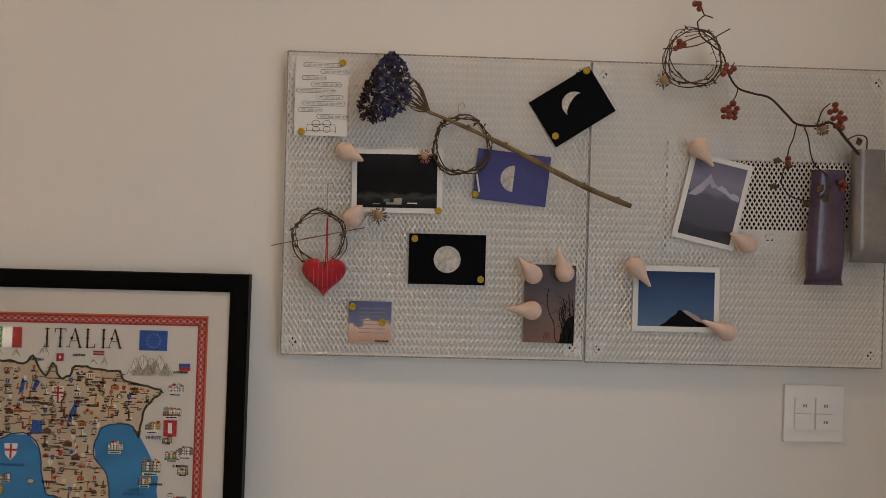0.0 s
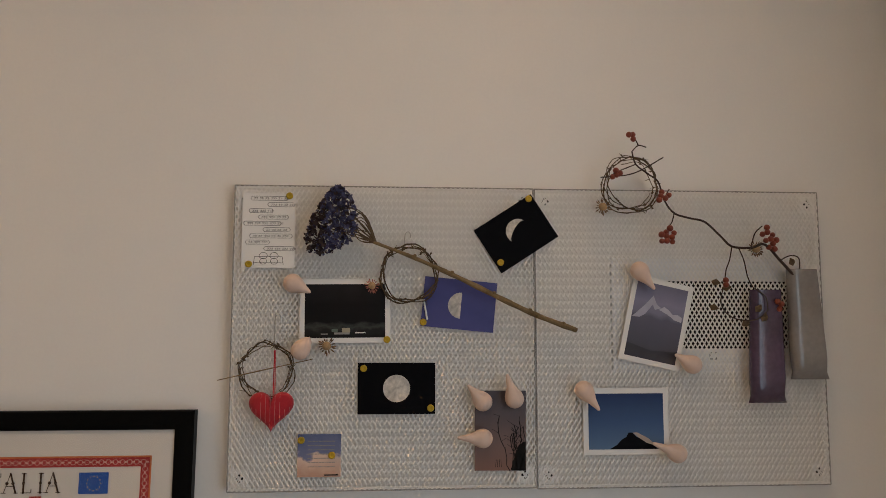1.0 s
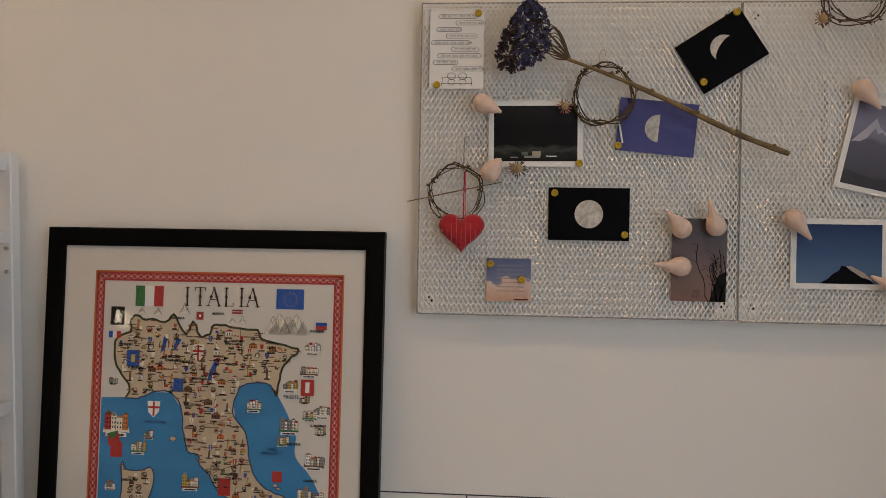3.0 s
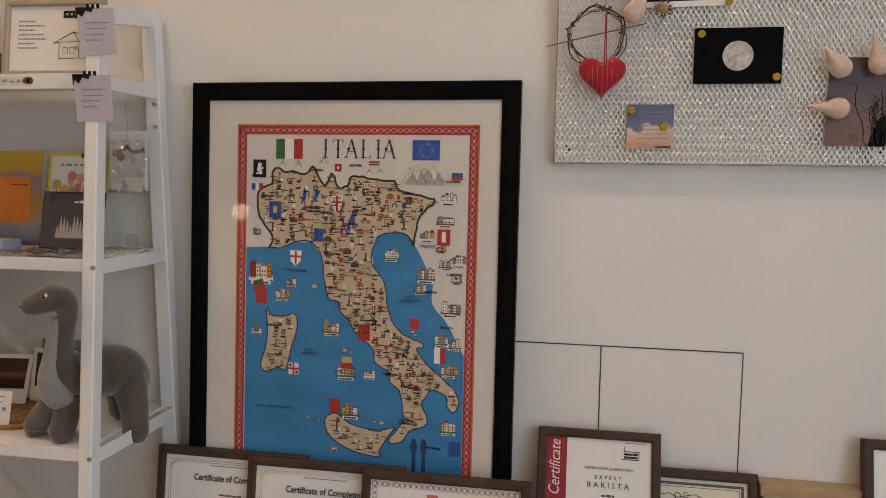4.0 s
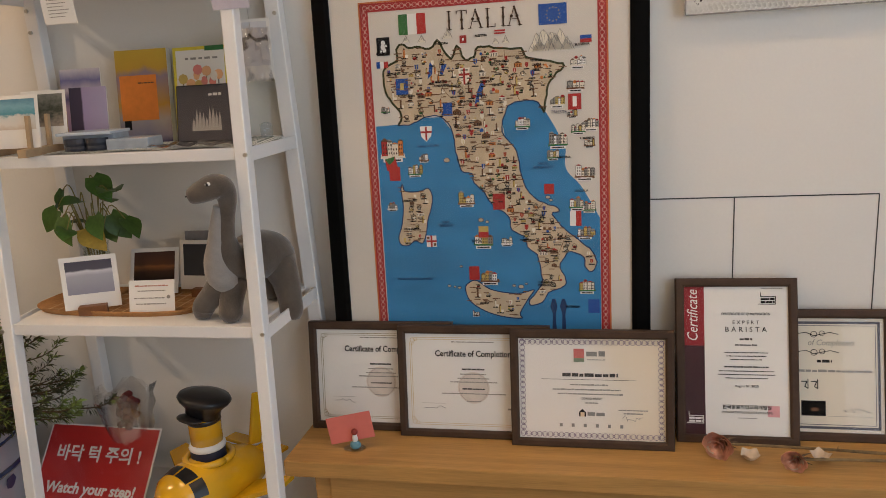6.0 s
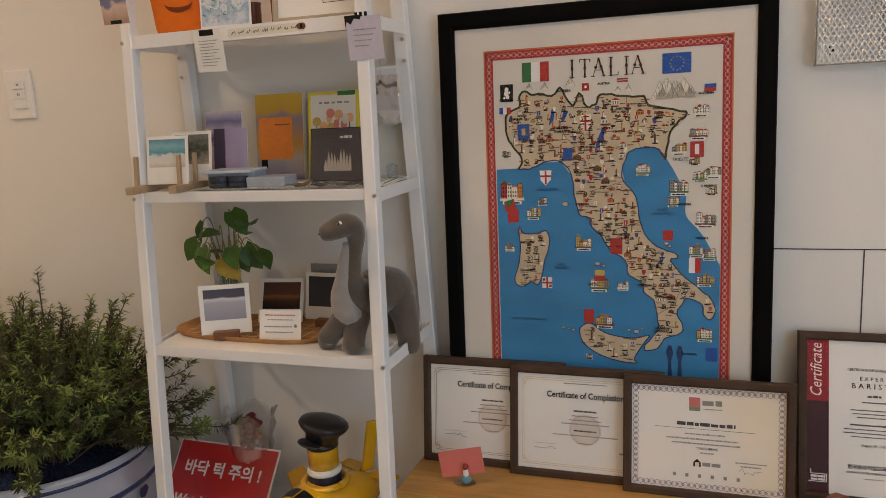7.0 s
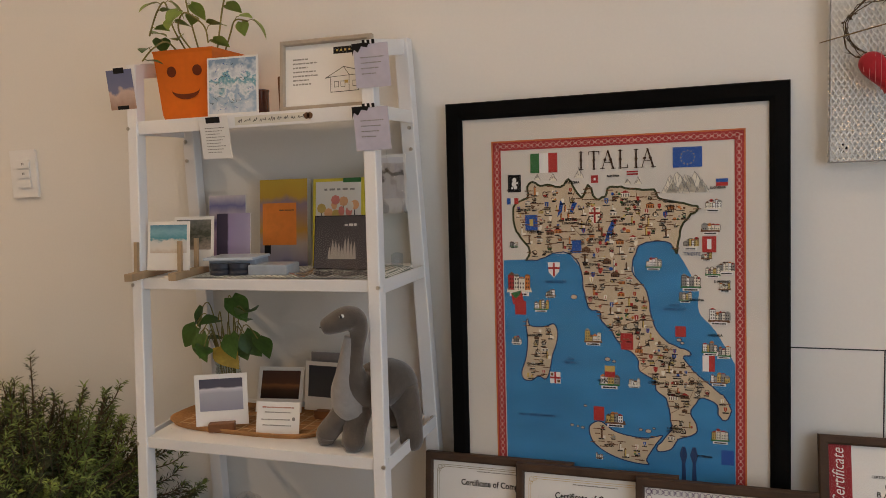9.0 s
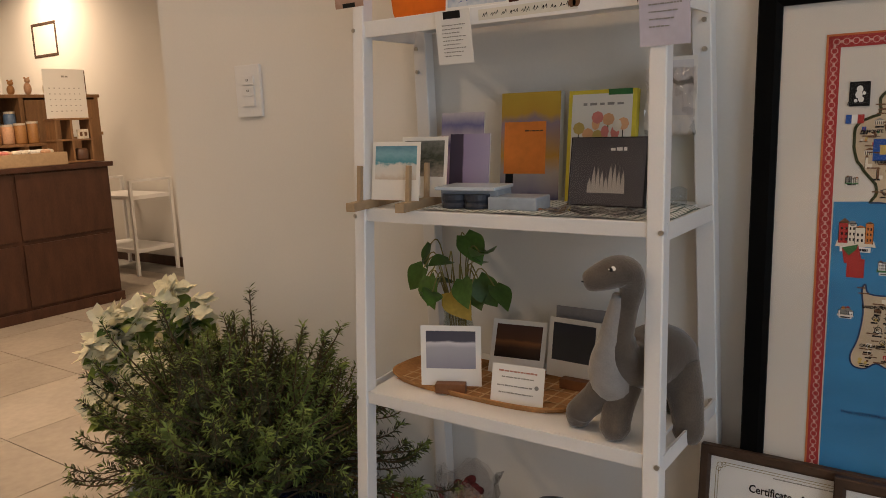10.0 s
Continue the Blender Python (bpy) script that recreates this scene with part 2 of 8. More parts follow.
# ---- the room ----
def slab(name, x0, x1, y0, y1, z0, z1, mat, label, category):
    s = Shape().box(((x0 + x1) / 2, (y0 + y1) / 2, (z0 + z1) / 2), (x1 - x0, y1 - y0, z1 - z0), mat)
    return tagged(s.done(name), label, category, kind="structure")


TOP = 2.95
slab("wall_north", -2.3, 1.36, W, W + 0.16, 0, TOP, PAINT, "white painted plaster wall with hairline panel joints", "wall")
slab("wall_return", -2.3, -2.14, W + 0.16, 4.75, 0, TOP, PAINT, "white painted plaster wall beside the passage", "wall")
slab("wall_far", -9.6, -2.3, 4.75, 4.9, 0, TOP, PAINT, "white painted far wall behind the counter", "wall")
slab("wall_west", -9.75, -9.6, -3.2, 4.9, 0, TOP, PAINT, "white painted end wall", "wall")
for y0, y1, z0, z1 in ((0.68, W + 0.16, 0, 2.456), (-3.2, -1.58, 0, 2.456), (-1.58, 0.68, 0, 0.2), (-1.58, 0.68, 2.3, 2.456)):
    slab("wall_east", 1.41, 1.56, y0, y1, z0, z1, PAINT, "white painted side wall set back under a beam", "wall")
slab("beam", 1.365, 1.56, -3.2, W + 0.16, 2.456, TOP, PAINT, "white painted beam over the side wall", "beam")
slab("trim", 1.36, 1.412, W, W + 0.16, 0, 2.456, PAINT, "white painted corner strip", "trim")
slab("ceiling", -9.75, 1.56, -3.35, 4.9, TOP, TOP + 0.1, PAINT, "plain white ceiling", "ceiling")
slab("wall_south", -9.75, 1.56, -3.35, -3.2, 0, TOP, PAINT, "white painted wall behind the room", "wall")
GROUT = material("floor_grout", (0.30, 0.29, 0.27), 0.9, var=0.1, bump=0.1)
floor = slab("floor", -9.75, 1.56, -3.35, 4.9, -0.12, -0.004, GROUT, "beige stone-look tile floor with pale joints", "floor")
strip = Shape().box((0, 0, 0), (0.022, 0.012, 2.456), PAINT, 0.003).done("door_trim")
place(strip, pose(1.399, 1.62, 1.228), "narrow white painted strip beside the corner", "trim", kind="structure")
LINE = material("joint_shadow", (0.05, 0.05, 0.052), 0.9, var=0.2, bump=0)
joints = Shape()
joints.box((0.147, W + 0.0005, 0.9865), (0.434, 0.003, 0.0022), LINE)
joints.box((0.1, W + 0.0005, 0.75), (0.0022, 0.003, 0.47), LINE)
joints.box((0.3635, W + 0.0005, 0.75), (0.0018, 0.003, 0.47), LINE)
tagged(joints.done("wall_panel_joint"), "thin dark joints of an access panel in the wall", "panel joint", kind="structure")


def light_switch(x, z, w, h, keys, label):
    t = thing("light_switch", label, "light switch", on_wall(x, z))
    Shape().box((0, 0, 0.004), (w, h, 0.008), PLASTIC_WHITE, 0.002).done("plate", t)
    mark = material("switch_mark", (0.2, 0.2, 0.2), 0.5, bump=0)
    for i, (kx, ky, kw, kh) in enumerate(keys):
        key = Shape().box((kx, ky, 0.0095), (kw - 0.0015, kh - 0.0015, 0.006), PLASTIC_WHITE, 0.0012).done("rocker", t)
        s = Shape()
        for j in range(2):
            s.rect(kx - 0.004 + j * 0.005, ky - 0.003, kx + j * 0.005 - 0.001, ky + 0.003, mark, 0.0128)
        if i != 2:
            s.done("mark", key)
    return t


light_switch(1.075, 1.24, 0.122, 0.116, [(-0.0215, 0.0165, 0.041, 0.033), (0.0215, 0.0165, 0.041, 0.033), (-0.0215, -0.0165, 0.041, 0.033), (0.0215, -0.0165, 0.041, 0.033)],
             "white plastic wall switch plate with four rockers")
light_switch(-1.955, 1.394, 0.09, 0.128, [(0.004, 0.026, 0.043, 0.024), (0.004, 0.0, 0.043, 0.024), (0.004, -0.026, 0.043, 0.024)], "white plastic wall switch plate with three rockers")
lens = glow("downlight_lens", (1.0, 0.82, 0.6), 6.0)
# Fittings added to go with the unseen ceiling lamps.
for dx, dy, watts in DOWNLIGHTS:
    t = thing("ceiling_light", "round white ceiling downlight out of view, added for warm light", "ceiling light", pose(dx, dy, TOP), "ceiling downlights")
    Shape().lathe([(0.122, -0.001), (0.140, -0.001), (0.142, -0.006), (0.120, -0.008), (0.118, -0.001)], PLASTIC_WHITE).done("ring", t)
    Shape().lathe([(0.0, -0.003), (0.118, -0.003)], lens).done("lens", t)
t = thing("pendant_lamp", "small warm globe lamp hanging on a thin cord", "pendant lamp", pose(-1.33, 0.16, 1.31))
Shape().ball((0, 0, 0), 0.034, glow("globe", (1.0, 0.80, 0.55), 22.0), 20, 14).done("globe", t, smooth=True)
Shape().tube([(0, 0, 0.03), (0, 0, TOP - 1.31)], 0.003, BLACK_FRAME, 6).done("cord", t)
# glazed opening in the side wall
t = thing("window_1", "wide white framed window with daylight outside", "window", pose(1.48, -0.45, 1.25, 0, 0, 90))
t["kind"] = "structure"
fr = Shape()
for cx, cz, sx, sz in ((0, 1.02, 2.26, 0.06), (0, -1.02, 2.26, 0.06), (-1.1, 0, 0.06, 1.98), (1.1, 0, 0.06, 1.98), (0, 0, 0.05, 1.98)):
    fr.box((cx, 0, cz), (sx, 0.06, sz), PLASTIC_WHITE, 0.004)
fr.done("window_frame", t)
pane = Shape().box((0, 0, 0), (2.14, 0.006, 1.98), GLASS).done("pane", t)
pane.visible_shadow = False

# ---- framed pictures ----
def moulding(t, w, h, mw, depth, mat, name="frame_side", proud=0.0):
    """Four mitred bars round a picture w by h, lower edge at y = 0, front at z = 0 and the back behind it."""
    for i in range(4):
        s = Shape()
        length, off = (w, h) if i % 2 == 0 else (h, w)
        prof = [(0, -depth), (0, -0.003), (0.0025, 0), (mw * 0.75, 0), (mw, -0.003), (mw, -depth * 0.6)]
        verts = []
        for u, z in prof:
            verts += [(u, u, z), (length - u, u, z)]
        faces = [[2 * j, 2 * j + 1, 2 * j + 3, 2 * j + 2] for j in range(len(prof) - 1)]
        faces.append([0, 2 * len(prof) - 2, 2 * len(prof) - 1, 1])
        verts2 = []
        for x, y, z in verts:
            verts2.append([(x, y, z), (w - y, x, z), (w - x, h - y, z), (y, h - x, z)][i])
        s.add(verts2, faces, mat)
        s.done(name, t)


def framed(x, y, w, h, mw, lean, label, mat=WALNUT, depth=0.018, group="", paper=PAPER, z=BENCH, turn=0.0, name="certificate_frame", category="picture frame"):
    t = thing(name, label, category, leaning(x, y, z, lean, turn), group)
    moulding(t, w, h, mw, depth, mat)
    Shape().box((w / 2, h / 2, -depth + 0.003), (w - 0.006, h - 0.006, 0.004), BROWN_INK).done("backing", t)
    Shape().rect(mw * 0.8, mw * 0.8, w - mw * 0.8, h - mw * 0.8, paper, -0.0075).done("paper", t)
    g = Shape().rect(mw * 0.8, mw * 0.8, w - mw * 0.8, h - mw * 0.8, GLASS, -0.004).done("glass", t)
    g.visible_shadow = False
    return t


# the big map
MAP_LEAN = 2.8
MW, MH = 0.672, 0.988
chart = framed(-0.737, 1.6195, MW, MH, 0.036, MAP_LEAN, "large printed cloth map in a black frame leaning on the wall", BLACK_FRAME, 0.028, paper=CLOTH, name="framed_map", category="framed map")


def uv(px, py):
    """Places on the print, on a grid of its own in millimetres, downwards from the border's top edge."""
    return (0.0985 + (px + 13) * 0.000985, 0.904 - py * 0.001)


def cloth_map(t):
    rng = random.Random(5)
    s = Shape()
    red, orange, chain = ink("border_red", (0.38, 0.035, 0.035)), ink("border_orange", (0.55, 0.16, 0.05)), ink("chain_pink", (0.62, 0.34, 0.30))
    sea, land, coast = material("printed_sea", (0.042, 0.225, 0.465), 0.85, var=0.12, scale=7, bump=0.3, fine=700, stretch=(1, 3, 1)), ink("land", (0.55, 0.445, 0.31), 0.8), ink("coast_green", (0.05, 0.055, 0.02))
    shore = ink("shore_navy", (0.02, 0.05, 0.14))
    z0, dz = -0.0070, 0.0003
    R = lambda a, b, c, d, m, k: s.rect(*uv(a, d), *uv(c, b), m, z0 + k * dz)
    bottom = 822
    R(-13, 0, 491, 20, red, 1), R(-13, 0, 7, bottom, red, 1), R(471, 0, 491, bottom, red, 1), R(-13, bottom - 20, 491, bottom, red, 1)
    for a, b, c, d in ((-13, 0, 491, 3), (-13, 0, -10, bottom), (488, 0, 491, bottom)):
        R(a, b, c, d, orange, 2)
    for i in range(37):
        x, y = uv(1 + i * 13.2, 11.5)
        s.loop(x, y, 0.0045, 0.0011, chain, z0 + 2.5 * dz, 10)
        s.rect(x + 0.0035, y - 0.0016, x + 0.0097, y + 0.0016, chain, z0 + 2.4 * dz)
    for i in range(1, 61):
        for cx in (-1.5, 479.5):
            x, y = uv(cx, 11.5 + i * 13.2)
            s.loop(x, y, 0.0045, 0.0011, chain, z0 + 2.5 * dz, 10)
            s.rect(x - 0.0016, y + 0.0035, x + 0.0016, y + 0.0097, chain, z0 + 2.4 * dz)
    # sea
    pts = [(q.x, q.y) for q in spline([(351, 214), (366, 236), (382, 263), (393, 285), (404, 306), (404, 350), (434, 386), (470, 450)], 4)]
    s.poly([uv(9, 249), uv(62, 247), uv(110, 236), uv(150, 236), uv(200, 300), uv(285, 300), uv(277, 250), uv(291, 219), uv(315, 210)] + [uv(*p) for p in pts] + [uv(470, 801), uv(9, 801)], sea, z0 + 0.6 * dz)
    # main land, north first, then down the east coast and back up the west coast
    north = [(59, 248), (66, 234), (60, 216), (43, 195), (33, 175), (32, 145), (40, 129), (63, 119), (63, 97), (75, 87), (91, 96), (106, 94), (134, 99), (151, 84), (164, 106), (179, 121), (191, 97), (206, 126), (225, 121), (233, 102), (256, 104),
             (286, 108), (322, 111), (330, 128), (360, 135), (403, 145), (397, 157), (382, 170), (371, 187), (366, 212), (363, 236)]
    east = [(351, 216), (315, 212), (291, 221), (281, 238), (277, 256), (278, 278), (296, 296), (307, 322), (314, 363), (329, 396), (356, 418), (382, 426), (386, 436), (374, 441), (404, 476), (435, 502), (453, 516), (463, 542), (451, 561), (438, 550), (435, 532), (412, 519)]
    south = [(397, 529), (386, 552), (397, 571), (396, 590), (363, 605), (347, 627), (324, 632), (322, 620), (347, 588), (347, 554), (340, 524), (321, 509), (317, 486), (289, 472), (283, 442), (252, 420), (233, 390), (214, 372), (210, 353), (187, 346), (180, 316),
             (176, 286), (169, 256), (154, 238), (127, 233), (99, 242), (79, 249)]
    ring = spline(north + east + south, 3, True)
    wob = []
    for q in ring:
        k = noise.noise(Vector((q.x * 0.08, q.y * 0.08, 3.3))) * 3
        wob.append(uv(q.x + k, q.y + noise.noise(Vector((q.x * 0.08, q.y * 0.08, 9.1))) * 3))
    s.poly(wob, land, z0 + 1.4 * dz)
    k = int(len(north) * 3)
    s.stroke(wob[:k], 0.0042, coast, z0 + 2.0 * dz)
    s.stroke(wob[k - 1:] + wob[:1], 0.0024, shore, z0 + 2.0 * dz)
    # islands
    big = [(55, 382), (59, 372), (65, 386), (95, 387), (115, 381), (123, 400), (118, 427), (111, 446), (105, 477), (96, 497), (80, 492), (64, 502), (48, 499), (44, 483), (53, 456), (58, 417)]
    low = [(185, 595), (195, 582), (211, 579), (238, 597), (274, 605), (305, 606), (332, 599), (320, 617), (301, 649), (304, 660), (265, 657), (226, 645), (194, 623)]
    for isle in (big, low):
        pts = [uv(*q) for q in spline(isle, 4, True)]
        s.poly(pts, land, z0 + 1.4 * dz)
        s.stroke(pts, 0.0024, shore, z0 + 2.0 * dz, True)
    for x, y, r in ((150, 590, 4), (162, 592, 3), (172, 594, 4), (178, 548, 3.5), (225, 450, 6), (238, 454, 4), (366, 406, 5), (372, 412, 4), (158, 324, 7), (305, 592, 6), (290, 590, 4), (316, 586, 3)):
        s.disc(*uv(x, y), r * 0.001, land, z0 + 1.5 * dz, 9, r * 0.0007)
        s.loop(*uv(x, y), r * 0.001, 0.0012, shore, z0 + 2 * dz, 9, r * 0.0007)
    # inner borders
    for a in ([(164, 106), (150, 150), (165, 190), (200, 212), (240, 205), (291, 221)], [(286, 108), (290, 150), (300, 180), (315, 212)], [(187, 346), (215, 300), (245, 290), (278, 278)], [(233, 390), (270, 375), (314, 363)], [(289, 472), (320, 450), (356, 418)], [(347, 554), (380, 530), (404, 476)]):
        s.stroke([uv(q.x, q.y) for q in spline(a, 5)], 0.0009, BROWN_INK, z0 + 2 * dz)
    # lakes
    for pts in ([(132, 128), (140, 122), (136, 150), (126, 160)], [(228, 190), (238, 168), (244, 172), (234, 210), (222, 214)], [(158, 130), (168, 132), (158, 152), (152, 150)]):
        s.poly([uv(*p) for p in pts], BLUE_INK, z0 + 2.2 * dz)
    # little drawings: buildings, crests and sights
    cols = [RED_INK, BLUE_INK, GREEN_INK, GOLD_INK, ORANGE_INK, BROWN_INK, BROWN_INK, CREAM, GREY_INK]

    def sight(x, y, w):
        x0, y0 = uv(x, y)
        w *= 0.001
        zz = z0 + 2.4 * dz
        kind = rng.randrange(5)
        c = rng.choice([CREAM, CREAM, ORANGE_INK, GOLD_INK, BROWN_INK])
        if kind == 0:
            s.rect(x0 - w, y0 - w * 0.5, x0 + w, y0 + w * 0.4, c, zz)
            for i in range(5):
                s.rect(x0 - w * 0.9 + i * w * 0.4, y0 - w * 0.5, x0 - w * 0.74 + i * w * 0.4, y0 + w * 0.2, INK, zz + dz * 0.4)
            s.poly([(x0 - w * 1.1, y0 + w * 0.4), (x0 + w * 1.1, y0 + w * 0.4), (x0, y0 + w)], rng.choice([RED_INK, BROWN_INK, GREY_INK]), zz + dz * 0.3)
        elif kind == 1:
            s.rect(x0 - w * 0.25, y0 - w, x0 + w * 0.2, y0 + w * 0.9, c, zz)
            s.poly([(x0 - w * 0.35, y0 + w * 0.9), (x0 + w * 0.3, y0 + w * 0.9), (x0, y0 + w * 1.5)], BROWN_INK, zz)
            s.rect(x0 + w * 0.2, y0 - w, x0 + w * 0.9, y0 - w * 0.2, rng.choice([CREAM, RED_INK]), zz)
            s.stroke([(x0 - w * 0.25, y0 - w), (x0 - w * 0.25, y0 + w * 0.9)], 0.0008, INK, zz + dz * 0.5)
        elif kind == 2:
            for i in range(4):
                s.disc(x0 + rng.uniform(-w, w), y0 + rng.uniform(-w * 0.5, w * 0.5), w * rng.uniform(0.25, 0.5), rng.choice(cols), zz + i * dz * 0.1, 7)
            s.stroke([(x0 - w, y0 - w * 0.6), (x0 + w, y0 - w * 0.6)], 0.001, INK, zz + dz * 0.5)
        elif kind == 3:
            s.poly([(x0 - w * 0.5, y0 + w * 0.7), (x0 + w * 0.5, y0 + w * 0.7), (x0 + w * 0.45, y0 - w * 0.2), (x0, y0 - w * 0.8), (x0 - w * 0.45, y0 - w * 0.2)], rng.choice([RED_INK, BLUE_INK, CREAM]), zz)
            s.rect(x0 - w * 0.08, y0 - w * 0.5, x0 + w * 0.08, y0 + w * 0.5, rng.choice([CREAM, RED_INK, GOLD_INK]), zz + dz * 0.4)
        else:
            s.loop(x0, y0, w * 0.6, 0.0009, INK, zz + dz * 0.4, 9)
            s.rect(x0 - w * 0.4, y0 - w * 0.7, x0 + w * 0.5, y0 - w * 0.1, rng.choice(cols), zz)
            for i in range(3):
                s.stroke([(x0 + rng.uniform(-w, w), y0 + rng.uniform(-w, w)) for _ in range(3)], 0.0007, INK, zz + dz * 0.6)
        if rng.random() < 0.8:
            s.bars(x0 - w * 0.9, x0 + w * rng.uniform(0.3, 1.1), y0 - w * 1.25, 0.0028, INK, zz + dz, rng, 0.15)

    def inside(x, y, poly):
        hit, j = False, len(poly) - 1
        for i in range(len(poly)):
            (xi, yi), (xj, yj) = poly[i], poly[j]
            if (yi > y) != (yj > y) and x < (xj - xi) * (y - yi) / (yj - yi) + xi:
                hit = not hit
            j = i
        return hit

    main_ring = [(q.x, q.y) for q in spline(north + east + south, 2, True)]
    low_ring = [(q.x, q.y) for q in spline(low, 2, True)]
    big_ring = [(q.x, q.y) for q in spline(big, 2, True)]
    taken = [(150, 195), (70, 175)]
    for ring_, count, gap in ((main_ring, 3200, 11.5), (low_ring, 2500, 13), (big_ring, 3500, 12)):
        for _ in range(count):
            x, y = rng.uniform(30, 470), rng.uniform(85, 665)
            if not all(inside(x + a, y + b, ring_) for a, b in ((-9, 0), (9, 0), (0, 9), (0, -9))) or any(abs(x - a) < gap * 1.15 and abs(y - b) < gap * 0.85 for a, b in taken):
                continue
            taken.append((x, y))
            sight(x, y, rng.uniform(5, 8.5))
    for _ in range(650):
        x, y = rng.uniform(30, 470), rng.uniform(90, 660)
        if inside(x, y, main_ring) or inside(x, y, low_ring) or inside(x, y, big_ring):
            px, py = uv(x, y)
            s.bars(px - 0.008, px + rng.uniform(0.002, 0.01), py, 0.0022, BROWN_INK, z0 + 3.4 * dz, rng, 0.15)
    # sights beside the land: small groups of houses on a strip of ground, with a name banner
    def vignette(x, y, w, tints, tall=1.0):
        x0, y0 = uv(x, y)
        w *= 0.001
        zz = z0 + 2.5 * dz
        ground = [(x0 - w * 1.05 + w * 2.1 * i / 8, y0 - w * (0.55 + rng.uniform(0, 0.14))) for i in range(9)]
        s.poly(ground + [(x0 + w * 0.95, y0 - w * 0.25), (x0 - w * 0.95, y0 - w * 0.25)], rng.choice([GREEN_INK, BROWN_INK, CREAM]), zz)
        px = x0 - w * 0.9
        k = 0
        while px < x0 + w * 0.7:
            bw, bh = w * rng.uniform(0.3, 0.62), w * rng.uniform(0.5, 1.15) * tall
            by = y0 - w * 0.42
            fill = rng.choice(tints)
            za = zz + dz * (0.2 + 0.06 * k)
            s.rect(px, by, px + bw, by + bh, fill, za)
            s.stroke([(px, by), (px, by + bh), (px + bw, by + bh), (px + bw, by)], 0.0008, INK, za + dz * 0.02)
            roof = rng.choice([RED_INK, BROWN_INK, GREY_INK, ORANGE_INK])
            if k % 3 == 1:
                s.disc(px + bw / 2, by + bh, bw * 0.42, roof, za + dz * 0.01, 10, bw * 0.36)
            else:
                s.poly([(px - bw * 0.08, by + bh), (px + bw * 1.08, by + bh), (px + bw * 0.5, by + bh + bw * rng.uniform(0.25, 0.6))], roof, za + dz * 0.01)
            for r_ in range(max(1, int(bh / (w * 0.34)))):
                for c_ in range(2):
                    s.rect(px + bw * (0.2 + 0.4 * c_), by + bh * 0.12 + r_ * w * 0.32, px + bw * (0.38 + 0.4 * c_), by + bh * 0.12 + r_ * w * 0.32 + w * 0.16, INK, za + dz * 0.03)
            px += bw * rng.uniform(0.75, 1.0)
            k += 1
        s.rect(x0 - w * 0.8, y0 - w * 0.92, x0 + w * 0.8, y0 - w * 0.62, PAPER, zz + dz)
        s.bars(x0 - w * 0.65, x0 + w * 0.65, y0 - w * 0.86, max(0.0026, w * 0.17), INK, zz + dz * 1.2, rng, 0.12)

    pale = [CREAM, PAPER, CREAM, GOLD_INK, GREY_INK]
    for x, y, w in ((88, 343, 15), (109, 317, 11), (34, 417, 11), (196, 406, 18), (228, 492, 20), (278, 495, 12), (239, 570, 20), (206, 650, 8), (318, 255, 15), (389, 216, 14), (431, 142, 15), (426, 184, 17), (430, 270, 14), (455, 263, 15),
                    (389, 292, 19), (378, 321, 12), (441, 357, 19), (425, 420, 16), (449, 427, 14), (440, 479, 16), (442, 592, 17), (32, 216, 9), (419, 241, 10), (452, 300, 11)):
        vignette(x, y, w, pale)
    # the tall coloured castle in the western sea
    vignette(42, 300, 26, [GOLD_INK, ORANGE_INK, RED_INK, CREAM], 1.5)
    s.poly([uv(*p) for p in ((24, 318), (46, 312), (52, 336), (28, 342))], RED_INK, z0 + 4.2 * dz)
    s.poly([uv(*p) for p in ((24, 318), (46, 312), (44, 320), (34, 330))], GREEN_INK, z0 + 4.4 * dz)
    # mountains in pen
    for x, y, h in ((352, 118, 34), (366, 118, 44), (384, 117, 40), (398, 118, 46), (412, 118, 26), (85, 84, 14), (118, 86, 16), (172, 82, 20), (270, 98, 12), (290, 98, 14)):
        px, py = uv(x, y)
        h *= 0.001
        ridge = [(px - h * 0.5, py)]
        for i in range(1, 8):
            f = i / 8
            ridge.append((px - h * 0.5 + h * f, py + h * (1 - abs(2 * f - 1)) ** 0.8 * rng.uniform(0.72, 1.08)))
        ridge.append((px + h * 0.5, py))
        s.poly(ridge, CREAM, z0 + 1.1 * dz)
        s.stroke(ridge, 0.0008, GREY_INK, z0 + 2.2 * dz)
        for qx, qy in ridge[1:-1]:
            for i in range(2):
                e = rng.uniform(0.25, 0.7)
                s.stroke([(qx, qy), (qx + rng.uniform(0.02, 0.10) * h, qy - (qy - py) * e * 0.5), (qx + rng.uniform(0.0, 0.12) * h, qy - (qy - py) * e)], 0.0006, GREY_INK, z0 + 2.2 * dz)
    # flags and crests
    white = PAPER
    R(71, 29, 90, 69, GREEN_INK, 2), R(90, 29, 109, 69, white, 2), R(109, 29, 128, 69, RED_INK, 2)
    R(357, 30, 412, 69, BLUE_INK, 2)
    for i in range(12):
        a = i * math.pi / 6
        s.disc(*uv(385 + 13 * math.cos(a), 50 + 13 * math.sin(a)), 0.0014, GOLD_INK, z0 + 3 * dz, 5)
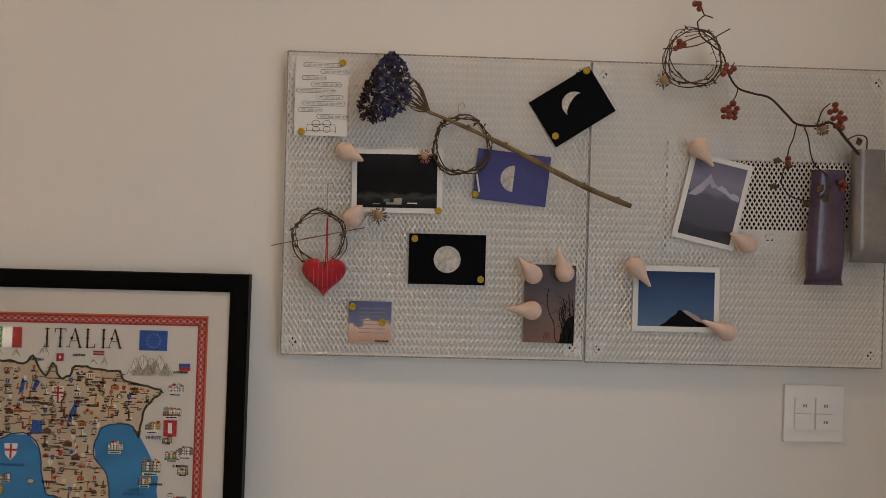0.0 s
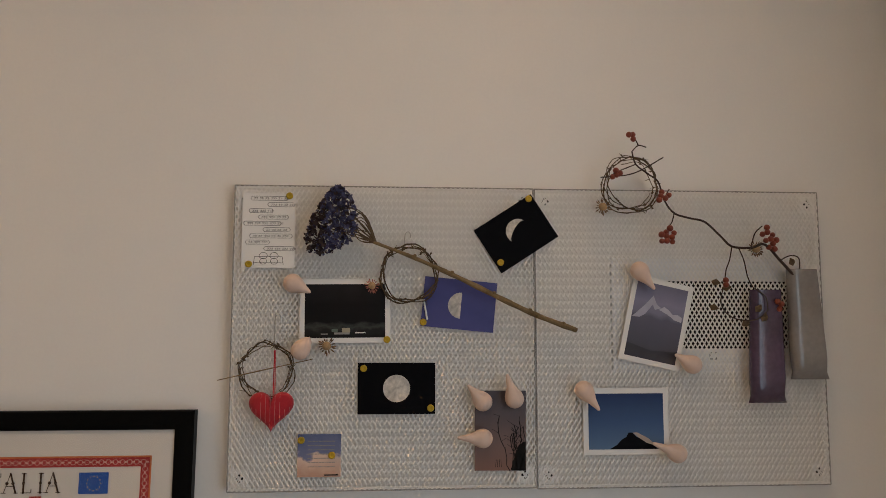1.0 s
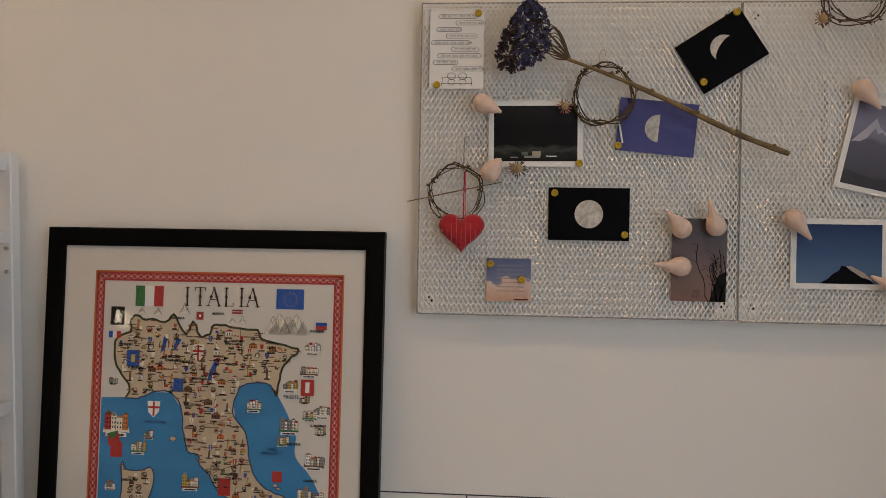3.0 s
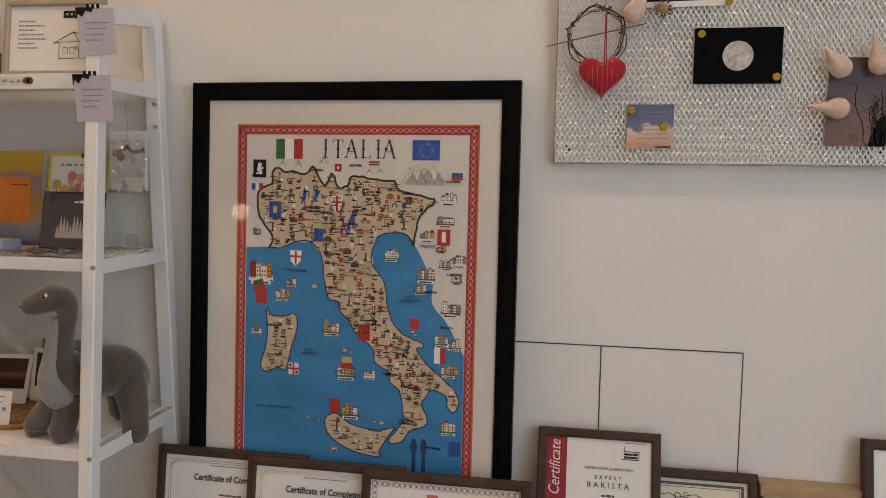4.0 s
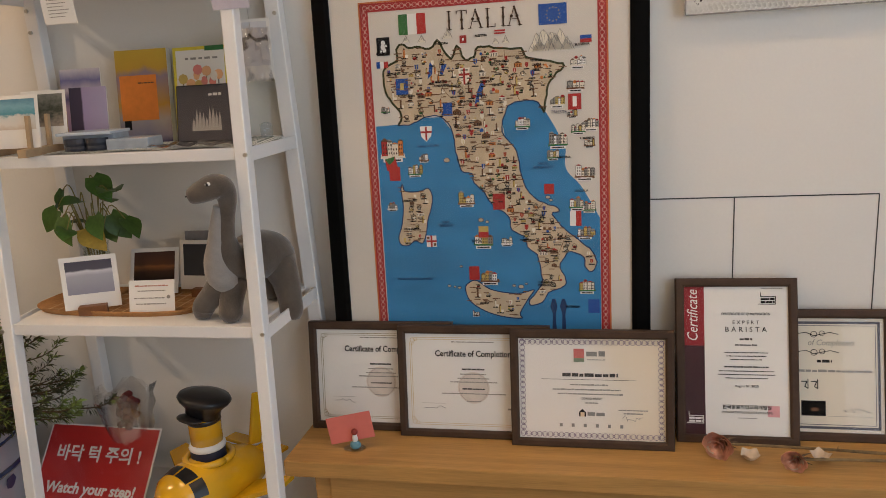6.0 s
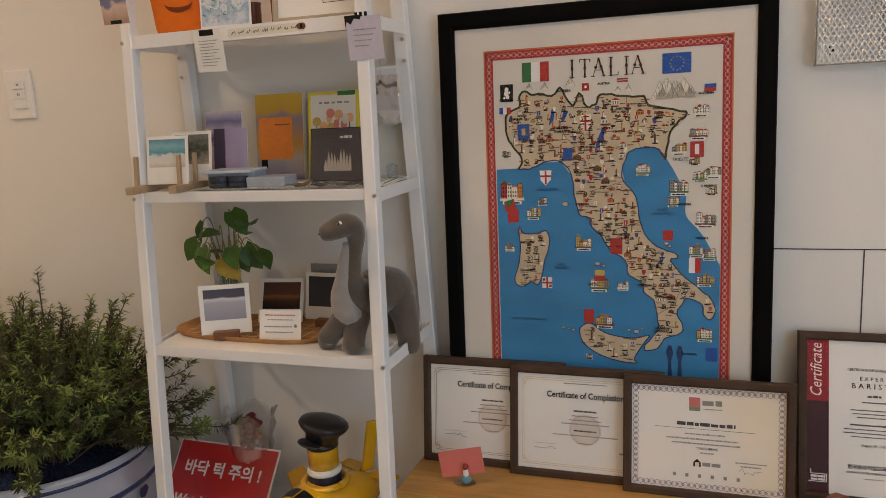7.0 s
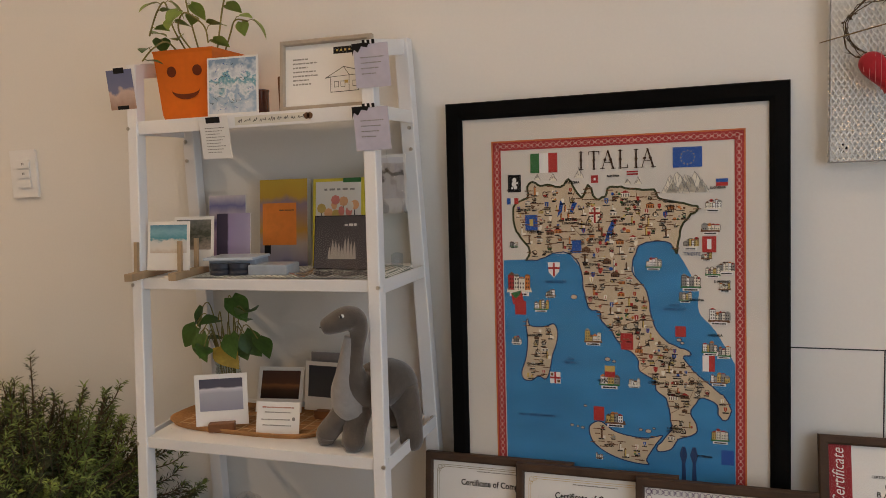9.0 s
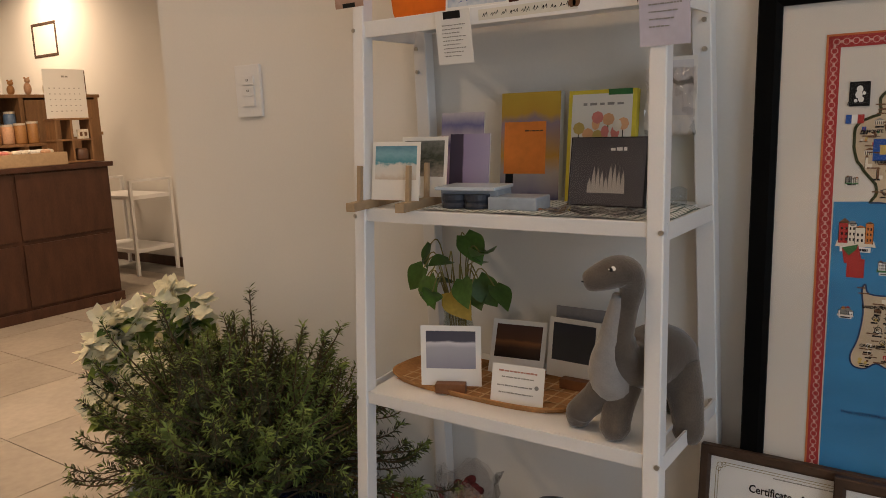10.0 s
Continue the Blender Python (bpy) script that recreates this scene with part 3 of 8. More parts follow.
    for x, y, w, h, m in ((22, 71, 28, 36, INK), (19, 119, 8, 13, BLUE_INK), (27, 119, 8, 13, white), (35, 119, 9, 13, RED_INK), (58, 155, 26, 32, BLUE_INK), (197, 78, 14, 15, RED_INK), (268, 72, 22, 3, RED_INK), (268, 77, 22, 3, RED_INK),
                          (437, 93, 22, 7, BLUE_INK), (437, 100, 22, 7, RED_INK), (411, 203, 26, 31, RED_INK), (32, 334, 24, 29, RED_INK), (252, 396, 25, 33, RED_INK), (359, 379, 20, 21, RED_INK),
                          (219, 463, 21, 12, GOLD_INK), (219, 475, 21, 12, RED_INK), (195, 548, 22, 29, RED_INK), (410, 435, 12, 31, white), (422, 435, 11, 31, RED_INK), (444, 619, 23, 29, BLUE_INK), (105, 481, 22, 24, white),
                          (155, 208, 20, 26, BLUE_INK)):
        R(x, y, x + w, y + h, m, 3.0 + (m is white) * 0.3)
    R(114, 481, 118, 505, RED_INK, 3.8), R(105, 491, 127, 495, RED_INK, 3.8), R(106, 483, 112, 489, BROWN_INK, 3.7), R(120, 497, 126, 503, BROWN_INK, 3.7)
    R(202, 83, 206, 88, white, 3.6), R(67, 164, 75, 178, GOLD_INK, 3.6), R(420, 208, 428, 228, white, 3.6)
    s.poly([uv(*p) for p in ((104, 253), (130, 253), (128, 272), (117, 285), (106, 274))], white, z0 + 3 * dz)
    R(115, 254, 119, 282, RED_INK, 3.6), R(105, 263, 129, 267, RED_INK, 3.6)
    s.poly([uv(*p) for p in ((191, 141), (215, 141), (213, 164), (203, 177), (193, 164))], CREAM, z0 + 3 * dz)
    R(201, 142, 205, 174, RED_INK, 3.6), R(192, 152, 214, 156, RED_INK, 3.6)
    for x in (372, 392):
        s.poly([uv(*p) for p in ((x - 4, 700), (x - 2, 650), (x - 7, 634), (x - 2, 618), (x + 4, 618), (x + 8, 634), (x + 4, 652), (x + 6, 700))], shore, z0 + 3 * dz)
    for cx_, cy_, rr_ in ((36, 82, 4.5), (35, 90, 5), (38, 97, 4), (31, 99, 2.5), (42, 88, 2.2)):
        s.disc(*uv(cx_, cy_), rr_ * 0.001, white, z0 + 3.6 * dz, 8, rr_ * 0.0012)
    art = s.done("map_print", t, "printed blue sea, sand-coloured land and small coloured drawings")
    title, tz = ink("title_brown", (0.05, 0.025, 0.012)), z0 + 3 * dz
    st = Shape()
    for ch, cx in (("I", 177), ("T", 203), ("A", 231), ("L", 262), ("I", 287), ("A", 309)):
        x, y = uv(cx, 66)
        hh = 0.036
        stems = {"I": [(0, 0, 0, 1)], "T": [(0, 0, 0, 1)], "A": [(-0.011, 0, 0, 1), (0.011, 0, 0, 1)], "L": [(-0.006, 0, -0.006, 1)]}[ch]
        for k_, (a, b, c, d) in enumerate(stems):
            st.stroke([(x + a, y + b * hh), (x + c, y + d * hh)], 0.0014 if ch == "A" and k_ == 0 else 0.0034, title, tz)
            st.rect(x + a - 0.0045, y, x + a + 0.0045, y + 0.0013, title, tz + dz)
            st.disc(x + (a + c) / 2, y + hh * 0.5, 0.0031, title, tz + dz, 8)
        if ch in "IL":
            st.rect(x + stems[0][2] - 0.0045, y + hh - 0.0013, x + stems[0][2] + 0.0045, y + hh, title, tz + dz)
        if ch == "T":
            st.rect(x - 0.011, y + hh - 0.0014, x + 0.011, y + hh, title, tz + dz)
            st.rect(x - 0.011, y + hh - 0.007, x - 0.0095, y + hh, title, tz + dz).rect(x + 0.0095, y + hh - 0.007, x + 0.011, y + hh, title, tz + dz)
        if ch == "L":
            st.rect(x - 0.006, y, x + 0.009, y + 0.0014, title, tz + dz).rect(x + 0.0075, y, x + 0.009, y + 0.007, title, tz + dz)
        if ch == "A":
            st.rect(x - 0.007, y + hh * 0.33, x + 0.007, y + hh * 0.33 + 0.0013, title, tz + dz)
    st.done("lettering", t)
    L = lambda text, x, y, size: lettering(text, size, shore, Matrix.Translation((*uv(x, y), z0 + 3 * dz)), "lettering", t)
    L("MAR LIGURE", 121, 296, 0.008), L("MAR\nTIRRENO", 149, 455, 0.008), L("MARE\nADRIATICO", 358, 340, 0.008), L("MAR MEDITERRANEO", 75, 577, 0.008), L("TRIESTE", 392, 240, 0.009)
    for text, x, y in (("AOSTA", 95, 250), ("PIEMONTE", 148, 333), ("TORINO", 185, 424), ("MILANO", 352, 371), ("LOMBARDIA", 352, 387), ("BRESCIA", 413, 389), ("VENETO", 545, 375), ("VERONA", 523, 431), ("VENEZIA", 595, 388), ("AUSTRIA", 530, 191), ("SVIZZERA", 362, 217),
                       ("SLOVENIA", 942, 238), ("TRENTINO", 612, 295), ("ALTO ADIGE", 600, 308), ("VENEZIA", 757, 295), ("GIULIA", 757, 313), ("FRIULI", 755, 333), ("MANTOVA", 462, 453), ("BOLOGNA", 435, 557), ("TOSCANA", 437, 695), ("S. MARINO", 960, 608), ("ANCONA", 862, 685), ("LAZIO", 544, 791),
                       ("ABRUZZI", 615, 820), ("E MOLISE", 631, 836), ("SARDEGNA", 189, 870), ("CAGLIARI", 184, 993), ("FOGGIA", 755, 926), ("PUGLIA", 742, 946), ("CAMPANIA", 703, 1033), ("BASILICATA", 784, 1078), ("CALABRIA", 776, 1214), ("COSENZA", 773, 1227), ("SICILIA", 508, 1314), ("NAPOLI", 484, 1041),
                       ("L'AQUILA", 934, 823), ("POTENZA", 894, 1317)):
        px, py = -13 + (x - 5 - 0.0085 * y) * 0.485, (y - 38 + 0.0317 * x) * 0.487
        lettering(text, 0.0062, INK, Matrix.Translation((*uv(px, py), z0 + 4.2 * dz)), "lettering", t, bold=0.0002)
    return art


cloth_map(chart)

# ---- the bench ----
bench = thing("bench", "long light oak bench against the wall, used as a display ledge", "bench", pose(-0.805, 1.436, 0))
Shape().box((1.03, 0.131, BENCH - 0.0175), (2.06, 0.262, 0.035), OAK, 0.003).done("bench_top", bench)
Shape().box((1.03, 0.05, BENCH - 0.085), (1.9, 0.02, 0.10), OAK, 0.002).done("apron", bench)
for lx in (0.08, 1.98):
    for ly in (0.07, 0.22):
        Shape().box((lx, ly, (BENCH - 0.035) / 2), (0.07, 0.05, BENCH - 0.035), OAK, 0.003).done("leg", bench)
Shape().box((1.03, 0.145, 0.2), (1.83, 0.02, 0.06), OAK, 0.002).done("stretcher", bench)

# ---- wire boards on the wall ----
FACE = 1.67
PITCH_X, PITCH_Z = 0.0093, 0.0155


# Grey that stands for the shadow seam along the boards' folded edges.
EDGE_WIRE = material("shaded_edge_wire", (0.30, 0.29, 0.27), 0.5, var=0.25, scale=60, bump=0)


def wire_board(x0, x1, z0, z1):
    t = thing("wire_board", "white expanded-metal mesh pin board hung on the wall", "pin board", on_wall(x0, z0, FACE), "mesh boards")
    w, h = x1 - x0, z1 - z0
    s = Shape()
    nx, nz = int(w / PITCH_X), int(h / PITCH_Z)
    px, pz = w / nx, h / nz
    verts, faces = [], []

    def strand(a, b, r=0.00115):
        d = Vector((b[0] - a[0], b[1] - a[1])).normalized()
        sx, sy = -d.y * r, d.x * r
        k = len(verts)
        for p, q in ((a, 0.0006), (b, -0.0006)):
            verts.extend([(p[0] - sx, p[1] - sy, q - 0.0013), (p[0] + sx, p[1] + sy, q - 0.0013), (p[0] + sx, p[1] + sy, q + 0.0005), (p[0] - sx, p[1] - sy, q + 0.0005)])
        faces.extend([[k + 2, k + 3, k + 7, k + 6], [k + 1, k + 2, k + 6, k + 5], [k + 3, k, k + 4, k + 7], [k, k + 1, k + 5, k + 4]])

    for i in range(nx):
        for j in range(nz):
            cx, cz = i * px, j * pz
            mid = (cx + px / 2, cz + pz / 2)
            for c in ((cx, cz), (cx + px, cz), (cx, cz + pz), (cx + px, cz + pz)):
                strand(c, mid)
    s.add(verts, faces, WHITE_WIRE)
    mesh = s.done("wire_mesh", t)
    mesh["kind"] = "stuff"
    # folded edges; the darker front wire paints in the shadow along the seam
    for a, b in (((0, 0), (w, 0)), ((0, h), (w, h)), ((0, 0), (0, h)), ((w, 0), (w, h))):
        e = Shape()
        n = int(math.hypot(b[0] - a[0], b[1] - a[1]) / 0.0093)
        d = Vector((b[0] - a[0], b[1] - a[1])) / n
        for i in range(n):
            p = Vector(a) + d * i
            q, r = p + d * 0.5, p + d
            for u, v in ((p, q), (r, q)):
                e.tube([(u.x, u.y, 0), (v.x, v.y, -0.012)], 0.0011, WHITE_WIRE, 4, False)
                e.tube([(v.x, v.y, -0.012), (u.x, u.y, -0.025)], 0.0011, WHITE_WIRE, 4, False)
        e.tube([(*a, 0), (*b, 0)], 0.0015, EDGE_WIRE, 5)
        e.tube([(*a, -0.025), (*b, -0.025)], 0.0013, WHITE_WIRE, 5)
        e.done("folded_edge", t)
    # corner plates with four holes, their darkness painted on as black discs
    for cx, cz in ((0.021, 0.025), (w - 0.021, 0.025), (0.021, h - 0.025), (w - 0.021, h - 0.025)):
        c = Shape().box((cx, cz, -0.0026), (0.034, 0.034, 0.0008), WHITE_WIRE, 0.0003)
        for ax, az in ((0.006, 0), (-0.006, 0), (0, 0.006), (0, -0.006)):
            c.disc(cx + ax, cz + az, 0.0027, INK, -0.0012, 10)
        c.done("corner_plate", t)
    return t


wire_board(0.0, 0.5965, 1.34, 1.9335)
wire_board(0.5995, 1.197, 1.338, 1.933)
# spacers carry the boards on the wall
t = thing("air_vent", "white metal vent cover with a dark grille behind the mesh", "vent", on_wall(0.969, 1.6775))
s = Shape()
for cx, cy, sx, sy in ((0, 0.0935, 0.418, 0.046), (0, -0.0925, 0.418, 0.048), (-0.1745, 0, 0.069, 0.141), (0.188, 0, 0.042, 0.141)):
    s.box((cx, cy, 0.007), (sx, sy, 0.014), WHITE_METAL, 0.0015)
s.box((0.0, -0.083, 0.0148), (0.014, 0.014, 0.0016), INK).box((0.0, -0.083, 0.0152), (0.011, 0.011, 0.0018), WHITE_METAL)
s.done("cover", t)
DARK = material("vent_dark", (0.012, 0.012, 0.013), 0.8, var=0.1, bump=0)
Shape().box((0.0175, 0, 0.001), (0.315, 0.145, 0.002), DARK).done("backing", t)
for i in range(9):
    Shape().box((0.0175, -0.06 + i * 0.015, 0.006), (0.315, 0.002, 0.006), DARK).done("slat", t)


# ---- cards and photos on the boards ----
YELLOW = material("yellow_plastic", (0.50, 0.33, 0.02), 0.4, var=0.06, bump=0)
FLESH_WOOD = material("pale_pink_wood", (0.72, 0.54, 0.44), 0.5, var=0.04, scale=20, bump=0.03, fine=120)
SHEET = FACE - 0.0035     # cards lie this far out


def pin(x, z, y=SHEET - 0.002):
    s = Shape().lathe([(0.0055, 0), (0.0068, 0.001), (0.0068, 0.0035), (0.0056, 0.0048), (0.0035, 0.0048), (0.003, 0.0036), (0, 0.0036)], YELLOW, 20)
    return place(s.done("push_pin", smooth=False), on_wall(x, z, y), "round yellow plastic magnet pin", "pin", "yellow pins")


def cone_pin(x, z, ax, az, y=SHEET - 0.001):
    """A turned wooden drop: round end at x, z and its tip towards ax, az."""
    length = math.hypot(ax - x, az - z) * 1.18 + 0.016
    r = 0.0185
    prof = [(0, -r)] + [(r * math.sin(a), -r * math.cos(a)) for a in [k * math.pi / 12 for k in range(1, 8)]]
    prof += [(r * 0.86, r * 0.62), (r * 0.45, r * 1.45), (r * 0.16, length - r * 1.1), (0.0012, length - r), (0, length - r)]
    s = Shape().lathe(prof, FLESH_WOOD, 24)
    ob = s.done("cone_pin", smooth=True)
    d = Vector((ax - x, -0.010, az - z)).normalized()
    q = d.to_track_quat("Z", "Y").to_matrix().to_4x4()
    return place(ob, Matrix.Translation((x, y - r, z)) @ q, "pale pink wooden drop-shaped magnet with a pointed tip", "magnet", "wooden drop magnets")


def card(x, z, w, h, roll, label, print_mat, border=0.0, border_mat=PAPER, name="photo", y=SHEET):
    """A card centred at x, z; returns it and a shape for what is drawn on it."""
    t = thing(name, label, "photo" if name == "photo" else "card", on_wall(x, z, y, roll))
    Shape().box((0, 0, 0.0005), (w, h, 0.001), border_mat).done("sheet", t)
    if print_mat:
        Shape().rect(-w / 2 + border, -h / 2 + border, w / 2 - border, h / 2 - border, print_mat, 0.0013).done("picture", t)
    return t


MOON = material("moon_grey", (0.55, 0.52, 0.47), 0.8, var=0.22, scale=90, bump=0, fine=220)
NIGHT = material("night_black", (0.004, 0.004, 0.005), 0.5, var=0.1, bump=0, spec=0.04)
DUSK_BLUE = material("dusk_blue", (0.06, 0.065, 0.22), 0.45, var=0.04, bump=0)


def half_moon(s, cx, cy, r, bite, tilt, mat):
    pts = [(cx + r * math.cos(a), cy + r * math.sin(a)) for a in [math.pi / 2 + k * math.pi / 14 for k in range(15)]]
    pts += [(cx + bite * r * math.cos(a), cy + r * math.sin(a)) for a in [-math.pi / 2 + k * math.pi / 14 for k in range(1, 14)]]
    c, q = math.cos(tilt), math.sin(tilt)
    s.poly([(cx + (x - cx) * c - (y - cy) * q, cy + (x - cx) * q + (y - cy) * c) for x, y in pts], mat, 0.0017)


# greeting note with speech bubbles
t = card(0.0675, 1.843, 0.103, 0.148, 0, "white note card with rows of handwritten speech bubbles", None, name="note_card")
s, rng = Shape(), random.Random(2)
for i, (a, b) in enumerate(((-0.033, 0.035), (0.0, 0.048), (-0.036, 0.006), (-0.018, 0.036), (-0.046, 0.022), (-0.008, 0.040), (-0.034, 0.044), (-0.042, 0.0), (-0.006, 0.049))):
    y = 0.064 - i * 0.0125
    pts = [(a, y - 0.004), (b, y - 0.004), (b + 0.003, y), (b, y + 0.004), (a, y + 0.004), (a - 0.003, y)]
    s.stroke(pts, 0.0007, INK, 0.0014, True)
    x = a + 0.004
    while x < b - 0.004:
        for _ in range(rng.randrange(2, 4)):
            s.stroke([(x, y + 0.0013), (x + 0.0020, y + 0.0013), (x + 0.0014, y - 0.0004)], 0.0005, INK, 0.0014).stroke([(x + 0.0027, y + 0.0018), (x + 0.0027, y - 0.0016)], 0.0005, INK, 0.0014).stroke([(x, y - 0.0016), (x + 0.002, y - 0.0016)], 0.0005, INK, 0.0014)
            x += 0.0040
        x += 0.0028
for cx in (-0.009, 0.012):
    s.loop(cx, -0.050, 0.008, 0.0008, INK, 0.0014, 12, 0.0065)
    s.loop(cx, -0.061, 0.007, 0.0008, INK, 0.0014, 10, 0.006)
s.stroke([(-0.028, -0.068), (-0.026, -0.052), (0.028, -0.052), (0.03, -0.068)], 0.0008, INK, 0.0014).stroke([(-0.028, -0.064), (0.03, -0.064)], 0.0008, INK, 0.0014)
s.done("drawing", t)
pin(0.108, 1.912), pin(0.031, 1.776)

# dark landscape photo
t = card(0.2195, 1.685, 0.177, 0.125, 0.5, "white-bordered photo of a dark hillside", picture("dark_hill", [(0.0, (0.012, 0.012, 0.012)), (0.14, (0.02, 0.02, 0.02)), (0.2, (0.05, 0.055, 0.05)), (0.28, (0.008, 0.008, 0.009)), (0.6, (0.007, 0.007, 0.008)), (1, (0.016, 0.016, 0.018))], wobble=0.14, scale=6), 0.010)
s = Shape()
for hx, hy, hw, hh, hm in ((-0.006, -0.044, 0.03, 0.004, GREY_INK), (-0.02, -0.038, 0.012, 0.006, ink("roof_green", (0.12, 0.16, 0.13))), (0.002, -0.038, 0.016, 0.009, ink("pale_roof", (0.4, 0.36, 0.26))), (0.03, -0.043, 0.02, 0.002, PAPER), (-0.04, -0.045, 0.014, 0.002, GREY_INK)):
    s.rect(hx - hw / 2, hy - hh / 2, hx + hw / 2, hy + hh / 2, hm, 0.0016)
s.done("lit_hut", t)
cone_pin(0.119, 1.738, 0.152, 1.721), cone_pin(0.136, 1.609, 0.154, 1.633), pin(0.302, 1.629)

# moons
t = card(0.3215, 1.534, 0.151, 0.099, 0, "black card with a full moon", NIGHT, border_mat=NIGHT, name="moon_card")
Shape().disc(0, 0.0, 0.0265, MOON, 0.0017, 28).done("moon", t)
pin(0.257, 1.573), pin(0.388, 1.496)
t = card(0.4445, 1.698, 0.145, 0.099, -5.5, "dark blue card with a half moon", DUSK_BLUE, border_mat=DUSK_BLUE, name="moon_card")
s = Shape()
half_moon(s, 0.004, -0.002, 0.026, 0.0, 0.0, MOON)
s.done("moon", t)
pin(0.373, 1.663)
tagged(Shape().tube([(0.374, SHEET - 0.004, 1.708), (0.381, SHEET - 0.004, 1.668)], 0.0018, PAPER, 8).done("paper_stick"), "thin white paper stick across the blue moon card", "paper stick")
t = card(0.5605, 1.841, 0.139, 0.103, 33, "black card with a crescent moon, pinned askew", NIGHT, border_mat=NIGHT, name="moon_card")
s = Shape()
half_moon(s, 0.006, 0.002, 0.025, -0.35, radians(-62), MOON)
s.done("moon", t)
pin(0.586, 1.912), pin(0.528, 1.782)

# cloud card
t = card(0.1735, 1.4075, 0.083, 0.081, 0, "small card with a pink cloud on a blue sky", picture("cloud_card", [(0, (0.55, 0.34, 0.25)), (0.42, (0.72, 0.55, 0.45)), (0.5, (0.18, 0.2, 0.32)), (1, (0.12, 0.15, 0.27))], wobble=0.28, scale=3.2, detail=3), name="cloud_card")
s, rng = Shape(), random.Random(4)
for i in range(7):
    s.bars(-0.022, 0.03, 0.026 - i * 0.008, 0.0018, GREY_INK, 0.0016, rng)
s.bars(0.01, 0.037, -0.038, 0.003, INK, 0.0016, rng, 0.1)
s.done("writing", t)
pin(0.139, 1.437), pin(0.198, 1.408)

# dusk photo with trees
t = card(0.5255, 1.4515, 0.101, 0.154, -0.5, "photo of bare trees against a dusk sky", picture("dusk", [(0, (0.24, 0.13, 0.1)), (0.3, (0.20, 0.13, 0.115)), (0.7, (0.12, 0.095, 0.10)), (1, (0.085, 0.075, 0.085))], wobble=0.05, scale=2))
s, rng = Shape(), random.Random(8)
for k in range(9):
    x, y = rng.uniform(0.018, 0.046), -0.077
    pts = [(x, y)]
    for _ in range(7):
        x += rng.uniform(-0.008, 0.006)
        y += rng.uniform(0.006, 0.017)
        x = max(-0.005, min(0.049, x))
        pts.append((x, y))
    s.stroke(pts, 0.0016, INK, 0.0016)
    for a in pts[3:]:
        s.stroke([a, (max(-0.02, min(0.049, a[0] + rng.uniform(-0.016, 0.012))), a[1] + rng.uniform(0.002, 0.012))], 0.0007, INK, 0.0016)
s.poly([(0.02, -0.077), (0.05, -0.077), (0.05, -0.02), (0.036, -0.028), (0.028, -0.05)], INK, 0.0016)
for k in range(4):
    s.stroke([(-0.01 + k * 0.004, -0.07), (-0.008 + k * 0.003, -0.056)], 0.0008, INK, 0.0016)
s.done("silhouette", t)
cone_pin(0.489, 1.509, 0.461, 1.539), cone_pin(0.551, 1.514, 0.536, 1.558), cone_pin(0.489, 1.439, 0.443, 1.442)

# blue mountain photo
t = card(0.7775, 1.467, 0.173, 0.130, 0, "white-bordered photo of a dark peak under a deep blue sky", picture("blue_sky", [(0, (0.09, 0.16, 0.28)), (0.5, (0.04, 0.085, 0.20)), (1, (0.012, 0.028, 0.10))], wobble=0.02), 0.0105)
s = Shape()
s.poly([(-0.035, -0.0545), (-0.02, -0.046), (-0.01, -0.036), (0.0, -0.03), (0.004, -0.022), (0.012, -0.022), (0.02, -0.03), (0.05, -0.044), (0.064, -0.0545)], NIGHT, 0.0016)
s.poly([(0.012, -0.022), (0.022, -0.022), (0.045, -0.034), (0.06, -0.048), (0.04, -0.042), (0.022, -0.03)], ink("snow", (0.4, 0.34, 0.3)), 0.0019)
s.done("mountain", t)
cone_pin(0.689, 1.53, 0.714, 1.495), cone_pin(0.874, 1.406, 0.826, 1.426)

# grey mountain photo, askew
t = card(0.844, 1.6625, 0.126, 0.173, -12.5, "white-bordered violet-grey photo of snowy mountains, pinned askew", picture("grey_mountain", [(0, (0.055, 0.05, 0.07)), (0.15, (0.075, 0.07, 0.09)), (0.55, (0.11, 0.105, 0.145)), (0.62, (0.2, 0.19, 0.26)), (0.75, (0.24, 0.23, 0.32)), (1, (0.15, 0.14, 0.2))], wobble=0.06, scale=4), 0.010, y=SHEET - 0.002)
s = Shape()
s.poly([(0.0, 0.026), (0.01, 0.034), (0.02, 0.03), (0.03, 0.022), (0.04, 0.024), (0.05, 0.02), (0.05, 0.01), (0.035, 0.012), (0.02, 0.02)], ink("far_snow", (0.45, 0.44, 0.52)), 0.0017)
s.poly([(-0.052, 0.002), (-0.03, 0.03), (-0.016, 0.052), (-0.006, 0.036), (0.004, 0.03), (-0.008, 0.024), (-0.014, 0.034), (-0.026, 0.012), (-0.036, 0.004)], ink("near_snow", (0.40, 0.39, 0.47)), 0.00175)
s.poly([(-0.052, -0.075), (-0.052, -0.05), (0.0, -0.058), (0.052, -0.05), (0.052, -0.075)], ink("shade", (0.05, 0.048, 0.06)), 0.0016)
s.done("mountain", t)
cone_pin(0.806, 1.766, 0.83, 1.731, SHEET - 0.003), cone_pin(0.909, 1.579, 0.873, 1.598, SHEET - 0.003)


